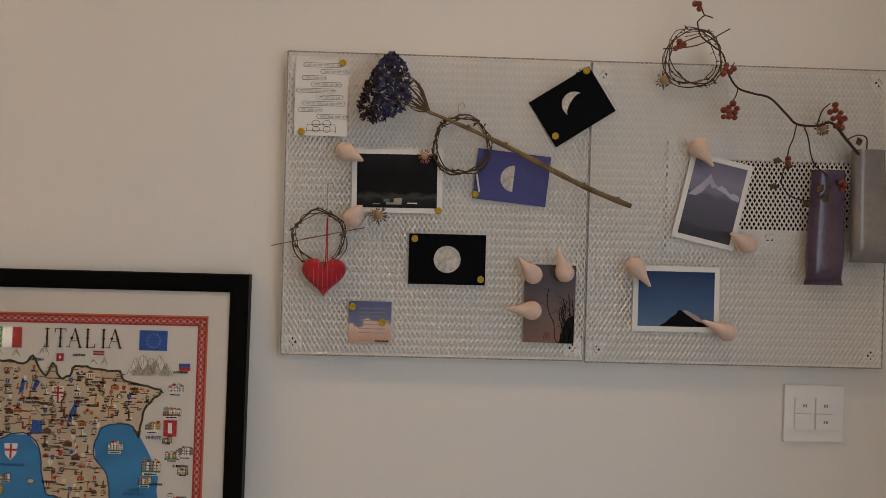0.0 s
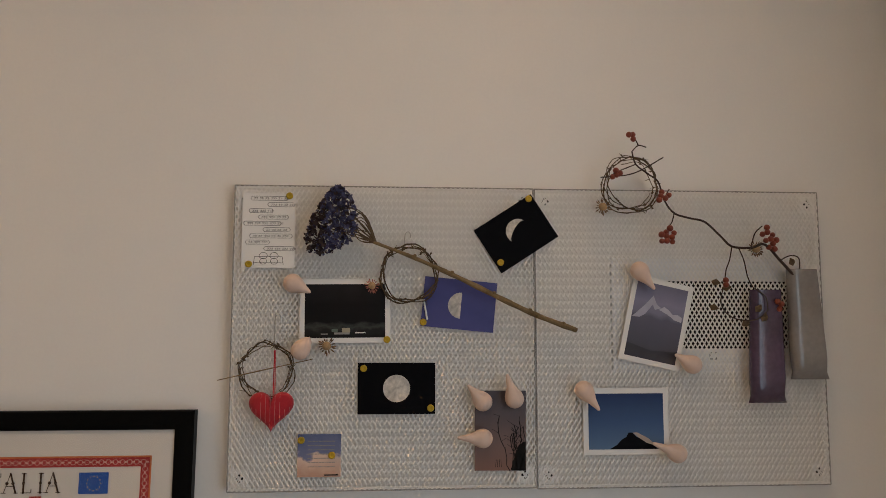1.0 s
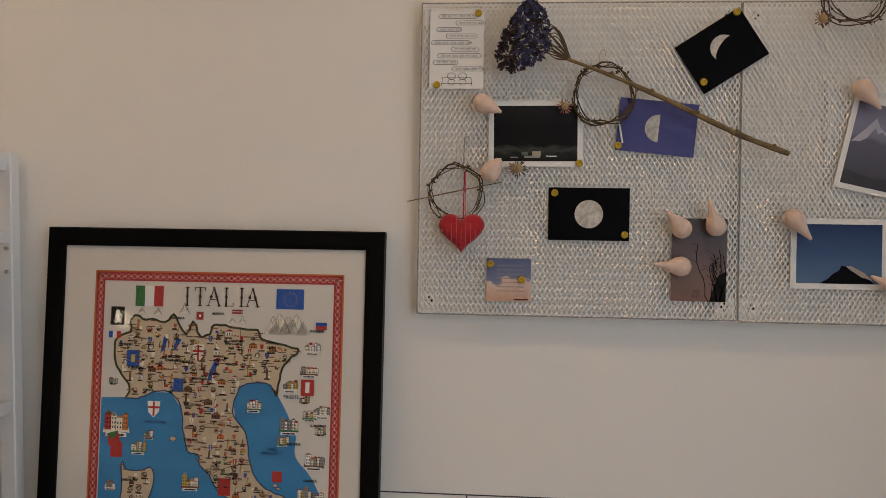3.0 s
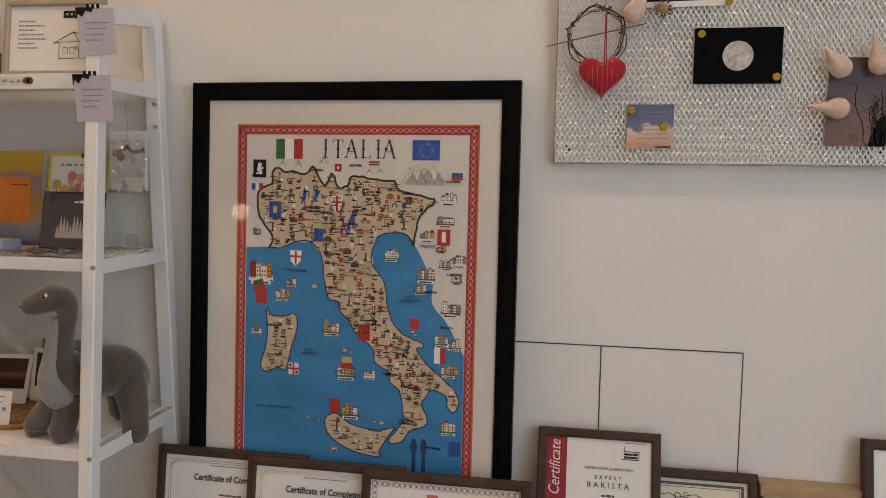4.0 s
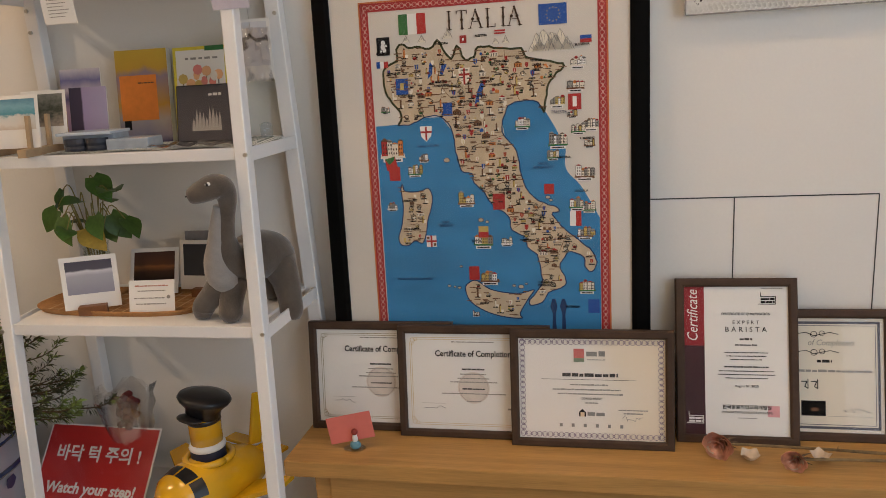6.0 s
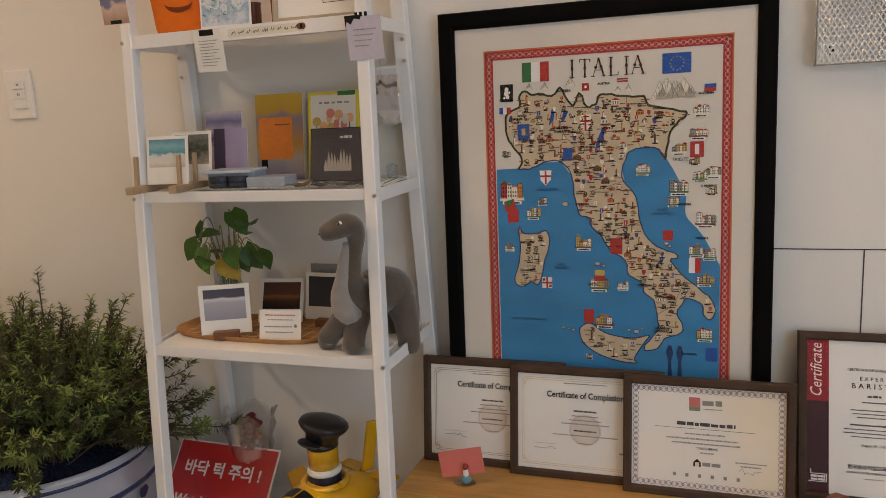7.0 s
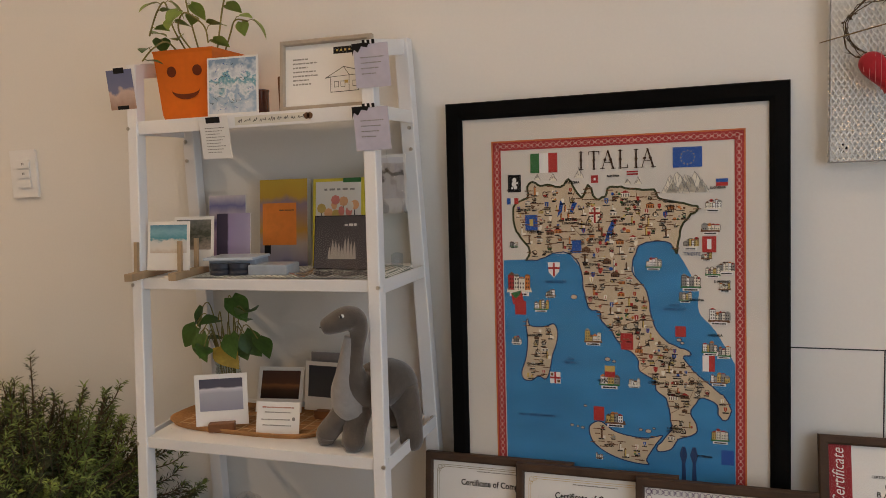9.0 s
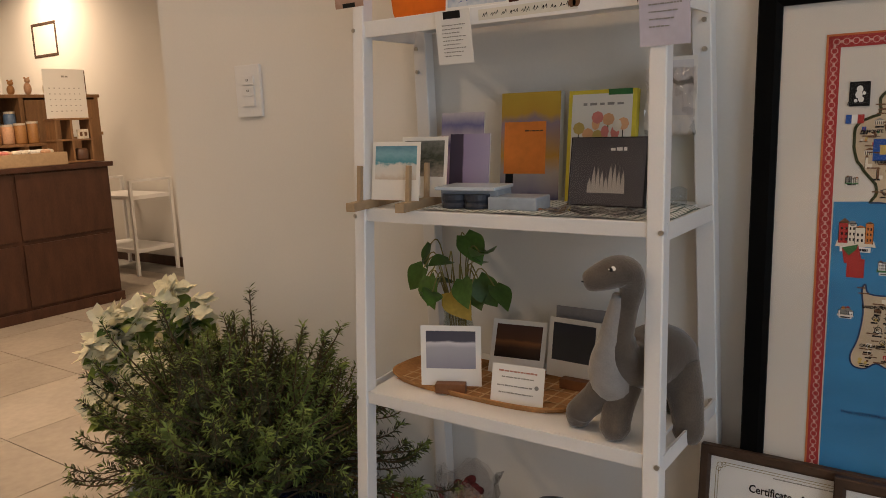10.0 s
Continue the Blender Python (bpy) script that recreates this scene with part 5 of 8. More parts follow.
for cx, cy, mm in ((0.036, 0.05, PAPER), (0.176, 0.29, INK)):
    s.stroke([(cx - 0.016, cy - 0.011), (cx + 0.016, cy - 0.011), (cx + 0.016, cy + 0.004), (cx - 0.012, cy + 0.004), (cx - 0.012, cy + 0.012)], 0.0014, mm, Z1)
    s.bars(cx - 0.012, cx + 0.014, cy - 0.003, 0.005, mm, Z1, rng, 0.2).bars(cx - 0.012, cx + 0.014, cy - 0.009, 0.005, mm, Z1, rng, 0.2)
c = 0.135
s.bars(0.165, 0.205, 0.309, 0.0018, GREY_INK, Z1, rng)
for y, a, hh in ((0.207, 0.012, 0.0062), (0.196, 0.021, 0.004), (0.181, 0.041, 0.003), (0.174, 0.038, 0.003), (0.167, 0.030, 0.003), (0.152, 0.042, 0.0045), (0.144, 0.052, 0.003), (0.137, 0.054, 0.003), (0.130, 0.040, 0.003), (0.051, 0.018, 0.002)):
    s.bars(c - a, c + a, y, hh * 0.72, ink("soft_black", (0.07, 0.065, 0.065)), Z1, rng, 0.3)
s.rect(0.174, 0.055, 0.196, 0.077, ink("stamp_rose", (0.72, 0.36, 0.38)), Z1 - 0.0001)
s.done("print", t)
lettering("CERTIFICATE OF QUALIFICATION", 0.0072, INK, Matrix.Translation((c, 0.257, Z1)), "lettering", t, wide=0.85)
lettering("E X P E R T", 0.0105, INK, Matrix.Translation((c, 0.239, Z1)), "lettering", t)
lettering("B A R I S T A", 0.0145, INK, Matrix.Translation((c, 0.2235, Z1)), "lettering", t)
lettering("한국음료직업교육개발원", 0.0092, INK, Matrix.Translation((c, 0.0700, Z1)), "lettering", t, bold=0.0002)
lettering("KOREA INSTITUTE OF BARISTA EDUCATION", 0.0062, INK, Matrix.Translation((c, 0.0605, Z1)), "lettering", t, wide=0.78)
lettering("August 01, 2020", 0.0068, INK, Matrix.Translation((c, 0.113, Z1)), "lettering", t)
lettering("Certificate", 0.030, PAPER, Matrix.Translation((0.043, 0.255, Z1)) @ pose(0, 0, 0, 0, 0, 90), "lettering", t, shear=0.25, wide=0.82)

# certificate half hidden behind it
w, h = 0.33, 0.262
t = framed(0.066, 1.6075, w, h, 0.018, 14.3, "walnut-framed completion certificate with a slate inner border", paper=CREAM, group="framed certificates")
s, rng = Shape(), random.Random(11)
slate = ink("slate", (0.10, 0.10, 0.12))
for a, ww in ((0.027, 0.005), (0.033, 0.0012)):
    s.stroke([(a, a), (w - a, a), (w - a, h - a), (a, h - a)], ww, slate, Z1, True)
for y in (0.212, 0.176):
    s.loop(0.185, y, 0.006, 0.0012, INK, Z1, 9).loop(0.2, y + 0.002, 0.005, 0.001, INK, Z1, 9).stroke([(0.15, y), (0.17, y + 0.004), (0.185, y - 0.003), (0.215, y + 0.004), (0.23, y)], 0.0014, INK, Z1)
s.bars(0.1, 0.145, 0.156, 0.006, INK, Z1, rng).bars(0.19, 0.218, 0.156, 0.006, INK, Z1, rng).bars(0.06, 0.29, 0.137, 0.005, GREY_INK, Z1, rng)
for k in range(4):
    x = 0.125 + k * 0.018
    s.stroke([(x, 0.118), (x + 0.01, 0.118), (x + 0.006, 0.108), (x + 0.012, 0.104)], 0.0018, INK, Z1).stroke([(x + 0.012, 0.122), (x + 0.012, 0.104)], 0.0016, INK, Z1)
s.rect(0.16, 0.05, 0.205, 0.08, NIGHT, Z1).disc(0.185, 0.063, 0.008, BROWN_INK, Z1 + 0.0002, 12, 0.004)
scrawl(s, 0.235, 0.062, 0.05, 0.014, INK, 6)
s.stroke([(0.21, 0.05), (0.29, 0.05)], 0.0006, GREY_INK, Z1)
s.done("print", t)
lettering("of Completion", 0.017, GREY_INK, Matrix.Translation((0.215, 0.19, Z1)), "lettering", t, shear=0.3, wide=0.85)

# tan box at the back, small picture in front of it, and one more frame
t = thing("storage_box", "flat tan cardboard box standing against the wall", "box", pose(0.400, 1.657, BENCH))
TAN = material("tan_card", (0.52, 0.42, 0.27), 0.8, var=0.06, bump=0.05)
Shape().box((0.098, 0.021, 0.11), (0.19, 0.038, 0.22), TAN, 0.003).done("body", t)
Shape().box((0.098, 0.021, 0.231), (0.2, 0.042, 0.022), PALE_WOOD, 0.003).done("lid", t)
s = Shape().bars(0.05, 0.12, 0.19, 0.005, INK, 0.0, random.Random(3)).disc(0.165, 0.188, 0.014, BROWN_INK, 0, 10, 0.009).disc(0.158, 0.184, 0.006, INK, 0.0003, 8)
s.m = Matrix()
q = s.done("print", t)
q.matrix_basis = Matrix.Translation((0, 0.0015, 0)) @ pose(0, 0, 0, 90)
w, h = 0.148, 0.208
t = framed(0.398, 1.603, w, h, 0.0115, 12, "small pale wood frame with a moonlit sea picture", PALE_WOOD, 0.02, paper=PAPER, name="picture_frame")
Shape().rect(0.024, 0.112, 0.127, 0.186, picture("moonlit_sea", [(0, (0.05, 0.06, 0.22)), (0.3, (0.30, 0.28, 0.5)), (0.42, (0.55, 0.42, 0.4)), (0.7, (0.20, 0.19, 0.45)), (1, (0.06, 0.06, 0.25))], wobble=0.1, scale=4), Z1).done("picture", t)
s = Shape().disc(0.085, 0.148, 0.020, ink("moon_yellow", (0.75, 0.5, 0.08)), Z1 + 0.0002, 24)
s.poly([(0.05, 0.124), (0.062, 0.134), (0.07, 0.14), (0.074, 0.164), (0.082, 0.168), (0.084, 0.148), (0.094, 0.138), (0.108, 0.124)], INK, Z1 + 0.0004)
s.stroke([(0.072, 0.03), (0.084, 0.03), (0.084, 0.040), (0.072, 0.040)], 0.0012, ink("stamp_red", (0.6, 0.15, 0.13)), Z1, True).stroke([(0.075, 0.033), (0.081, 0.037)], 0.0012, ink("stamp_red", (0.6, 0.15, 0.13)), Z1)
s.done("print", t)
for text, x, y, size in (("내일의", 0.072, 0.086, 0.0165), ("너는 더", 0.075, 0.069, 0.0165), ("빛날거야", 0.079, 0.050, 0.0185)):
    lettering(text, size, INK, Matrix.Translation((x, y, Z1)), "lettering", t, shear=0.12, bold=0.0004)
w, h = 0.25, 0.345
t = framed(0.571, 1.6, w, h, 0.018, 11, "tall walnut frame with a pale sheet", paper=PAPER, group="framed certificates")
Shape().bars(0.06, 0.19, 0.26, 0.01, GREY_INK, Z1, random.Random(6)).done("print", t)

# pink card on its clear stand
PINK_CARD = material("coral_card", (0.62, 0.17, 0.14), 0.6, var=0.03, bump=0.02)
t = thing("card_stand", "coral name card on a small clear stand with a figure", "card stand", pose(-0.672, 1.50, BENCH, 0, 0, 8))
Shape().box((-0.006, 0.004, 0.046), (0.095, 0.0012, 0.056), PINK_CARD, 0, pose(0, 0, 0, -8, -10)).done("card", t)
Shape().lathe([(0, 0), (0.023, 0), (0.023, 0.003), (0, 0.003)], pane_material("clear_acrylic", 1, (0.95, 0.96, 0.97), 0.05), 24, (1, 0.7)).done("base", t)
TOY = material("toy_teal", (0.12, 0.28, 0.36), 0.4, var=0.15, scale=60, bump=0)
Shape().ball((0.004, -0.006, 0.012), (0.012, 0.008, 0.010), TOY).ball((0.004, -0.006, 0.026), (0.006, 0.005, 0.012), PAPER).ball((0.004, -0.006, 0.041), 0.007, ink("hair", (0.3, 0.05, 0.04))).done("figurine", t, smooth=True)

# dried roses on the bench
ROSE = material("dried_rose", (0.72, 0.35, 0.25), 0.8, var=0.25, scale=50, bump=0.2)
PETAL = material("ivory_petal", (0.62, 0.50, 0.38), 0.8, var=0.12, scale=50, bump=0.1)


def dried_rose(x, y, r, stem_end, seed, label):
    rng = random.Random(seed)
    t = thing("dried_rose", label, "dried rose", pose(x, y, BENCH))
    for ring_, n in ((0.22, 3), (0.42, 4), (0.64, 5), (0.86, 6), (1.05, 6)):
        for k in range(n):
            a = 2 * math.pi * k / n + rng.uniform(-0.3, 0.3) + ring_ * 3
            verts, faces = [], []
            for i in range(5):
                for j in range(5):
                    u, v = (i - 2) / 2, j / 4
                    rad = r * ring_ * (0.45 + 0.55 * v) * (1 - 0.12 * u * u)
                    b = a + u * (0.9 if ring_ < 0.8 else 0.65)
                    curl = 0.10 * r * v ** 3 * (1 + rng.uniform(0, 1.2))
                    verts.append((-r * 0.9 * v * (1.25 - 0.35 * ring_) + rng.uniform(-0.02, 0.02) * r, (rad + curl) * math.cos(b), r * 0.95 + (rad + curl) * math.sin(b) * 0.9))
            for i in range(4):
                for j in range(4):
                    faces.append([i * 5 + j, i * 5 + j + 1, i * 5 + j + 6, i * 5 + j + 5])
            verts = [(p[0] * 0.5 - p[1] * 0.86, p[0] * 0.86 + p[1] * 0.5, p[2]) for p in verts]
            Shape().add(verts, faces, ROSE if rng.random() < 0.8 else PETAL).done("petal", t, smooth=True)
    e = Vector(stem_end) - Vector((x, y, BENCH))
    pts = [(0, 0, r * 0.9), (e.x * 0.3, e.y * 0.3 + 0.006, 0.013), (e.x * 0.55, e.y * 0.55 - 0.004, 0.010), (e.x * 0.8, e.y * 0.8 + 0.004, 0.008), (e.x, e.y, 0.006)]
    s = Shape().tube(spline(pts, 5), [0.0028] * 8 + [0.0032] * 13, STICK, 7)
    for q in spline(pts, 5)[6::3]:
        s.tube([q, q + Vector((rng.uniform(-0.004, 0.004), rng.uniform(-0.005, 0.005), 0.006))], [0.0016, 0.0004], STICK, 5)
    s.done("stem", t)
    for k in range(4):
        s = Shape()
        s.add([(0.002, 0, r), (0.012, 0.006 * (k - 1.5), r + 0.006 * (-1) ** k), (0.028, 0.010 * (k - 1.5), r + 0.010 * (-1) ** k)], [[0, 1, 2]], LEAF_DRY)
        s.tube([(0.0, 0, r), (0.014, 0.006 * (k - 1.5), r + 0.006 * (-1) ** k), (0.026, 0.010 * (k - 1.5), r + 0.009 * (-1) ** k)], [0.003, 0.002, 0.0005], LEAF_DRY, 5).done("sepal", t)
    return t


dried_rose(0.064, 1.540, 0.0265, (0.66, 1.565, BENCH), 1, "dried pink rose lying on the bench")
dried_rose(0.190, 1.500, 0.0200, (0.68, 1.535, BENCH), 2, "small dried coral rose with a long stem on the bench")
for x, y, turn in ((0.112, 1.515, 0), (0.238, 1.525, 40)):
    s = Shape()
    verts = [((i - 3) * 0.006, (j - 3) * 0.005, 0.004 + 0.0012 * ((i - 3) ** 2 + (j - 3) ** 2) + (0.004 if j == 6 else 0)) for i in range(7) for j in range(7)]
    verts = [(a * (1 - 0.25 * abs(b) / 0.015), b, min(c, 0.022)) for a, b, c in verts]
    s.add(verts, [[i * 7 + j, (i + 1) * 7 + j, (i + 1) * 7 + j + 1, i * 7 + j + 1] for i in range(6) for j in range(6)], PETAL)
    place(s.done("fallen_petal", smooth=True), pose(x, y, BENCH, 0, 0, turn), "curled ivory rose petal lying on the bench", "petal", "fallen petals")

# ---- ladder shelf ----
def front_y(z):
    return 1.385 + 0.115 * (z - 0.8)


XL, XR = -1.368, -0.811     # front posts at the height of the third tier


def post_x(side, z, rear=False):
    """The unit stands a little askew: its posts drift sideways with the height."""
    if rear:
        return (-1.388 - 0.012 * (z - 1.15)) if side < 0 else (-0.812 - 0.036 * (z - 1.15))
    return (XL - 0.038 * (z - 1.152)) if side < 0 else (XR - 0.031 * (z - 1.152))


SHELVES = (0.33, 0.815, 1.152, 1.487)
POST_TOP = 1.64
shelf = thing("shelf_unit", "white metal ladder shelf with four tiers beside the framed map", "shelf", pose(0, 0, 0))


def bar(a, b, w, d, mat):
    """A square bar from a to b, w wide in x and d deep in y, with a folded angle on its inner side."""
    s = Shape()
    rows = []
    for p in (a, b):
        rows += [(p[0] - w / 2, p[1], p[2]), (p[0] - w / 2 + 0.002, p[1] - 0.002, p[2]), (p[0] + w / 2 - 0.002, p[1] - 0.002, p[2]), (p[0] + w / 2, p[1], p[2]), (p[0] + w / 2, p[1] + d, p[2]), (p[0] - w / 2, p[1] + d, p[2])]
    s.add(rows, [[i, (i + 1) % 6, 6 + (i + 1) % 6, 6 + i] for i in range(6)] + [[5, 4, 3, 2, 1, 0], [6, 7, 8, 9, 10, 11]], mat)
    return s


for side in (-1, 1):
    bar((post_x(side, 0), front_y(0), 0), (post_x(side, POST_TOP - 0.03), front_y(POST_TOP - 0.03), POST_TOP - 0.03), 0.026, 0.024, WHITE_METAL).done("front_post", shelf)
    r = bar((post_x(side, 0, True), 1.662, 0), (post_x(side, POST_TOP, True), 1.662, POST_TOP), 0.032, 0.024, WHITE_METAL)
    for hz in (0.30, 0.81, 1.145, 1.404, 1.45):
        hx = post_x(side, hz, True) + 0.006 * side
        r.tube([(hx, 1.661, hz), (hx, 1.656, hz)], 0.0042, METAL, 10)
    r.done("rear_post", shelf)
    z = POST_TOP - 0.03
    a, b = Vector((post_x(side, z), front_y(z) + 0.02, z - 0.012)), Vector((post_x(side, z, True), 1.664, z + 0.012))
    d, h = Vector((0.007, 0, 0)), Vector((0, 0, 0.016))
    Shape().add([tuple(v) for v in (a - d - h, a + d - h, a + d + h, a - d + h, b - d - h, b + d - h, b + d + h, b - d + h)], [[0, 1, 2, 3], [7, 6, 5, 4], [0, 4, 5, 1], [1, 5, 6, 2], [2, 6, 7, 3], [3, 7, 4, 0]], WHITE_METAL).done("top_rail", shelf)
    for z in SHELVES:
        o = 0.012 * side
        p0, p1 = Vector((post_x(side, z) + o, front_y(z) + 0.012, z - 0.014)), Vector((post_x(side, z, True) + o, 1.668, z - 0.014))
        d, h = Vector((0.002, 0, 0)), Vector((0, 0, 0.013))
        Shape().add([tuple(v) for v in (p0 - d - h, p0 + d - h, p0 + d + h, p0 - d + h, p1 - d - h, p1 + d - h, p1 + d + h, p1 - d + h)], [[0, 1, 2, 3], [7, 6, 5, 4], [0, 4, 5, 1], [1, 5, 6, 2], [2, 6, 7, 3], [3, 7, 4, 0]], WHITE_METAL).done("side_rail", shelf)
        Shape().tube([(post_x(side, z) + o * 0.8, front_y(z) - 0.001, z - 0.014), (post_x(side, z) + o * 0.8, front_y(z) - 0.005, z - 0.014)], 0.0042, METAL, 10).done("bolt", shelf)
for z in SHELVES:
    y0 = front_y(z)
    lip = 0.028 if z > 1.4 else 0.023
    l0, r0, l1, r1 = post_x(-1, z) + 0.011, post_x(1, z) - 0.011, post_x(-1, z, True) + 0.011, post_x(1, z, True) - 0.011
    s = Shape()
    s.add([(l0, y0 + 0.007, z - 0.006), (r0, y0 + 0.007, z - 0.006), (r1, 1.686, z - 0.006), (l1, 1.686, z - 0.006), (l0, y0 + 0.007, z), (r0, y0 + 0.007, z), (r1, 1.686, z), (l1, 1.686, z)],
          [[3, 2, 1, 0], [4, 5, 6, 7], [0, 1, 5, 4], [1, 2, 6, 5], [2, 3, 7, 6], [3, 0, 4, 7]], WHITE_METAL)
    s.box(((l0 + r0) / 2, y0 + 0.004, z - lip / 2), (r0 - l0, 0.006, lip), WHITE_METAL, 0.0015).done("tier", shelf)


def sheet_on(name, label, category, m, w, h, mat, pic=None, border=0.0, thick=0.001, foot=0.0, group=""):
    """An upright card or book: lower edge at y = 0, centred on x, front at z = 0."""
    t = thing(name, label, category, m, group)
    Shape().box((0, h / 2, -thick / 2), (w, h, thick), mat, min(0.0008, thick / 3)).done("sheet", t)
    if pic:
        Shape().rect(-w / 2 + border, border + foot, w / 2 - border, h - border, pic, 0.0004).done("picture", t)
    return t


# ---- top tier ----
T4, T3, T2, T1 = 1.487, 1.152, 0.815, 0.33
ORANGE = material("orange_plastic", (0.72, 0.16, 0.012), 0.4, var=0.05, scale=10, bump=0.02)
CUT = material("cut_dark", (0.16, 0.03, 0.006), 0.7, var=0.1, bump=0)
t = thing("flower_pot", "square orange pot with a cut-out smiling face and a trailing plant", "flower pot", pose(-1.262, 1.558, T4, 0, 0, 4))
s = Shape()
prof = [(0.060, 0.0), (0.063, 0.012), (0.071, 0.138), (0.073, 0.146), (0.067, 0.146), (0.064, 0.125)]
verts, faces = [], []
for r, z in prof:
    verts += [(-r, -r, z), (r, -r, z), (r, r, z), (-r, r, z)]
for i in range(len(prof) - 1):
    for j in range(4):
        faces.append([i * 4 + j, i * 4 + (j + 1) % 4, (i + 1) * 4 + (j + 1) % 4, (i + 1) * 4 + j])
s.add(verts, faces + [[3, 2, 1, 0]], ORANGE).done("pot", t)
s = Shape()
tilt = Matrix.Translation((0, -0.0668, 0.075)) @ pose(0, 0, 0, 90 - 3.6 + 7.2)
s.m = tilt
# Eyes and mouth are flat patches; the shade inside the cut-outs is painted.
s.disc(-0.030, 0.026, 0.0115, CUT, 0.0012, 18).disc(0.032, 0.026, 0.0115, CUT, 0.0012, 18)
arc = [(0.034 * math.cos(a), -0.012 + 0.021 * math.sin(a)) for a in [math.pi + k * math.pi / 14 for k in range(15)]] + [(0.034 * math.cos(a), -0.012 + 0.010 * math.sin(a)) for a in [2 * math.pi - k * math.pi / 14 for k in range(1, 14)]]
s.poly(arc, CUT, 0.0012).done("face", t)
SOIL = material("potting_soil", (0.035, 0.024, 0.016), 0.95, var=0.4, scale=60, bump=0.8, fine=200)
Shape().box((0, 0, 0.122), (0.126, 0.126, 0.01), SOIL).done("soil", t)
LEAF = material("pothos_leaf", (0.07, 0.14, 0.026), 0.4, var=0.25, scale=30, bump=0.06, fine=100, spread=0.25)
LEAF_LIGHT = material("young_leaf", (0.24, 0.32, 0.06), 0.45, var=0.2, scale=30, bump=0.05, spread=0.2)
LEAF_YELLOW = material("yellow_leaf", (0.45, 0.30, 0.05), 0.5, var=0.2, scale=30, bump=0.05)
VINE_G = material("green_vine", (0.22, 0.19, 0.06), 0.6, var=0.2, scale=30, bump=0.1)


def heart_leaf(size, bend=0.25):
    n = 9
    verts, faces = [], []
    for i in range(n):
        f = i / (n - 1)
        wdt = size * 0.40 * (math.sin(math.pi * min(1, f * 0.92 + 0.10)) ** 0.75) * (1.25 - 0.55 * f)
        if i == n - 1:
            wdt = 0
        y, z = size * f, -bend * size * f * f
        verts += [(-wdt, y - (0.10 * size if i == 0 else 0), z + wdt * 0.25), (0, y, z), (wdt, y - (0.10 * size if i == 0 else 0), z + wdt * 0.25)]
    for i in range(n - 1):
        for k in (0, 1):
            faces.append([i * 3 + k, i * 3 + k + 1, i * 3 + k + 4, i * 3 + k + 3])
    return verts, faces


def vine(t, pts, leaves, rng, mat, radius=0.0019, size=0.040):
    line = spline(pts, 6)
    Shape().tube(line, radius, VINE_G, 6).done("vine", t)
    for f in leaves:
        p = line[min(len(line) - 1, int(f * len(line)))]
        a = rng.uniform(0, 360)
        q = p + Vector((math.cos(radians(a)) * 0.016, math.sin(radians(a)) * 0.012 - 0.004, rng.uniform(-0.002, 0.012)))
        Shape().tube([p, (p + q) / 2 + Vector((0, 0, 0.004)), q], 0.0009, VINE_G, 5).done("leaf_stalk", t)
        v, fc = heart_leaf(size * rng.uniform(0.75, 1.2))
        ob = Shape().add(v, fc, mat).done("leaf", t, smooth=True)
        ob.matrix_basis = Matrix.Translation(q) @ pose(0, 0, 0, 0, 0, a - 90) @ pose(0, 0, 0, rng.uniform(-50, 15), rng.uniform(-25, 25), 0)


rng = random.Random(31)
vine(t, [(-0.02, 0, 0.13), (-0.05, -0.02, 0.20), (-0.06, -0.03, 0.255), (-0.075, -0.04, 0.235), (-0.095, -0.045, 0.185)], (0.3, 0.5, 0.62, 0.75, 0.9, 1.0), rng, LEAF_LIGHT)
vine(t, [(0.0, 0, 0.13), (-0.03, -0.03, 0.19), (-0.015, -0.03, 0.23), (0.03, -0.03, 0.20), (0.045, -0.04, 0.16)], (0.2, 0.35, 0.5, 0.6, 0.8, 1.0), rng, LEAF_LIGHT)
vine(t, [(0.03, 0.01, 0.13), (0.05, 0.0, 0.19), (0.06, 0.0, 0.235), (0.075, 0.0, 0.29), (0.068, 0.0, 0.34)], (0.5, 0.7, 0.85, 1.0), rng, LEAF_LIGHT)
vine(t, [(-0.03, -0.02, 0.13), (-0.04, -0.06, 0.165), (-0.06, -0.085, 0.15), (-0.085, -0.09, 0.125)], (0.45, 0.7, 1.0), rng, LEAF)
vine(t, [(0.04, 0.02, 0.13), (0.075, 0.0, 0.18), (0.09, 0.0, 0.21), (0.12, 0.0, 0.205)], (0.6, 0.85, 1.0), rng, LEAF_LIGHT)
vine(t, [(-0.01, 0.02, 0.13), (-0.03, 0.01, 0.24), (-0.035, 0, 0.32)], (0.6, 0.8, 1.0), rng, LEAF_LIGHT)

cup = Shape().lathe([(0, 0), (0.014, 0), (0.0165, 0.004), (0.018, 0.055), (0.0195, 0.06), (0.018, 0.062), (0.0165, 0.055), (0.013, 0.008), (0, 0.006)], material("dark_amber_glass", (0.10, 0.03, 0.015), 0.15, var=0.2, bump=0, clear=0.5), 24).done("tea_light_cup", smooth=True)
place(cup, pose(-1.143, 1.60, T4), "small dark amber candle cup on the top tier", "candle cup")
y4 = front_y(T4)
blue = picture("sea_drawing", [(0, (0.62, 0.66, 0.70)), (0.3, (0.30, 0.42, 0.55)), (0.42, (0.7, 0.73, 0.75)), (0.6, (0.12, 0.33, 0.42)), (0.7, (0.68, 0.72, 0.75)), (1, (0.22, 0.32, 0.45))], wobble=0.5, scale=7)
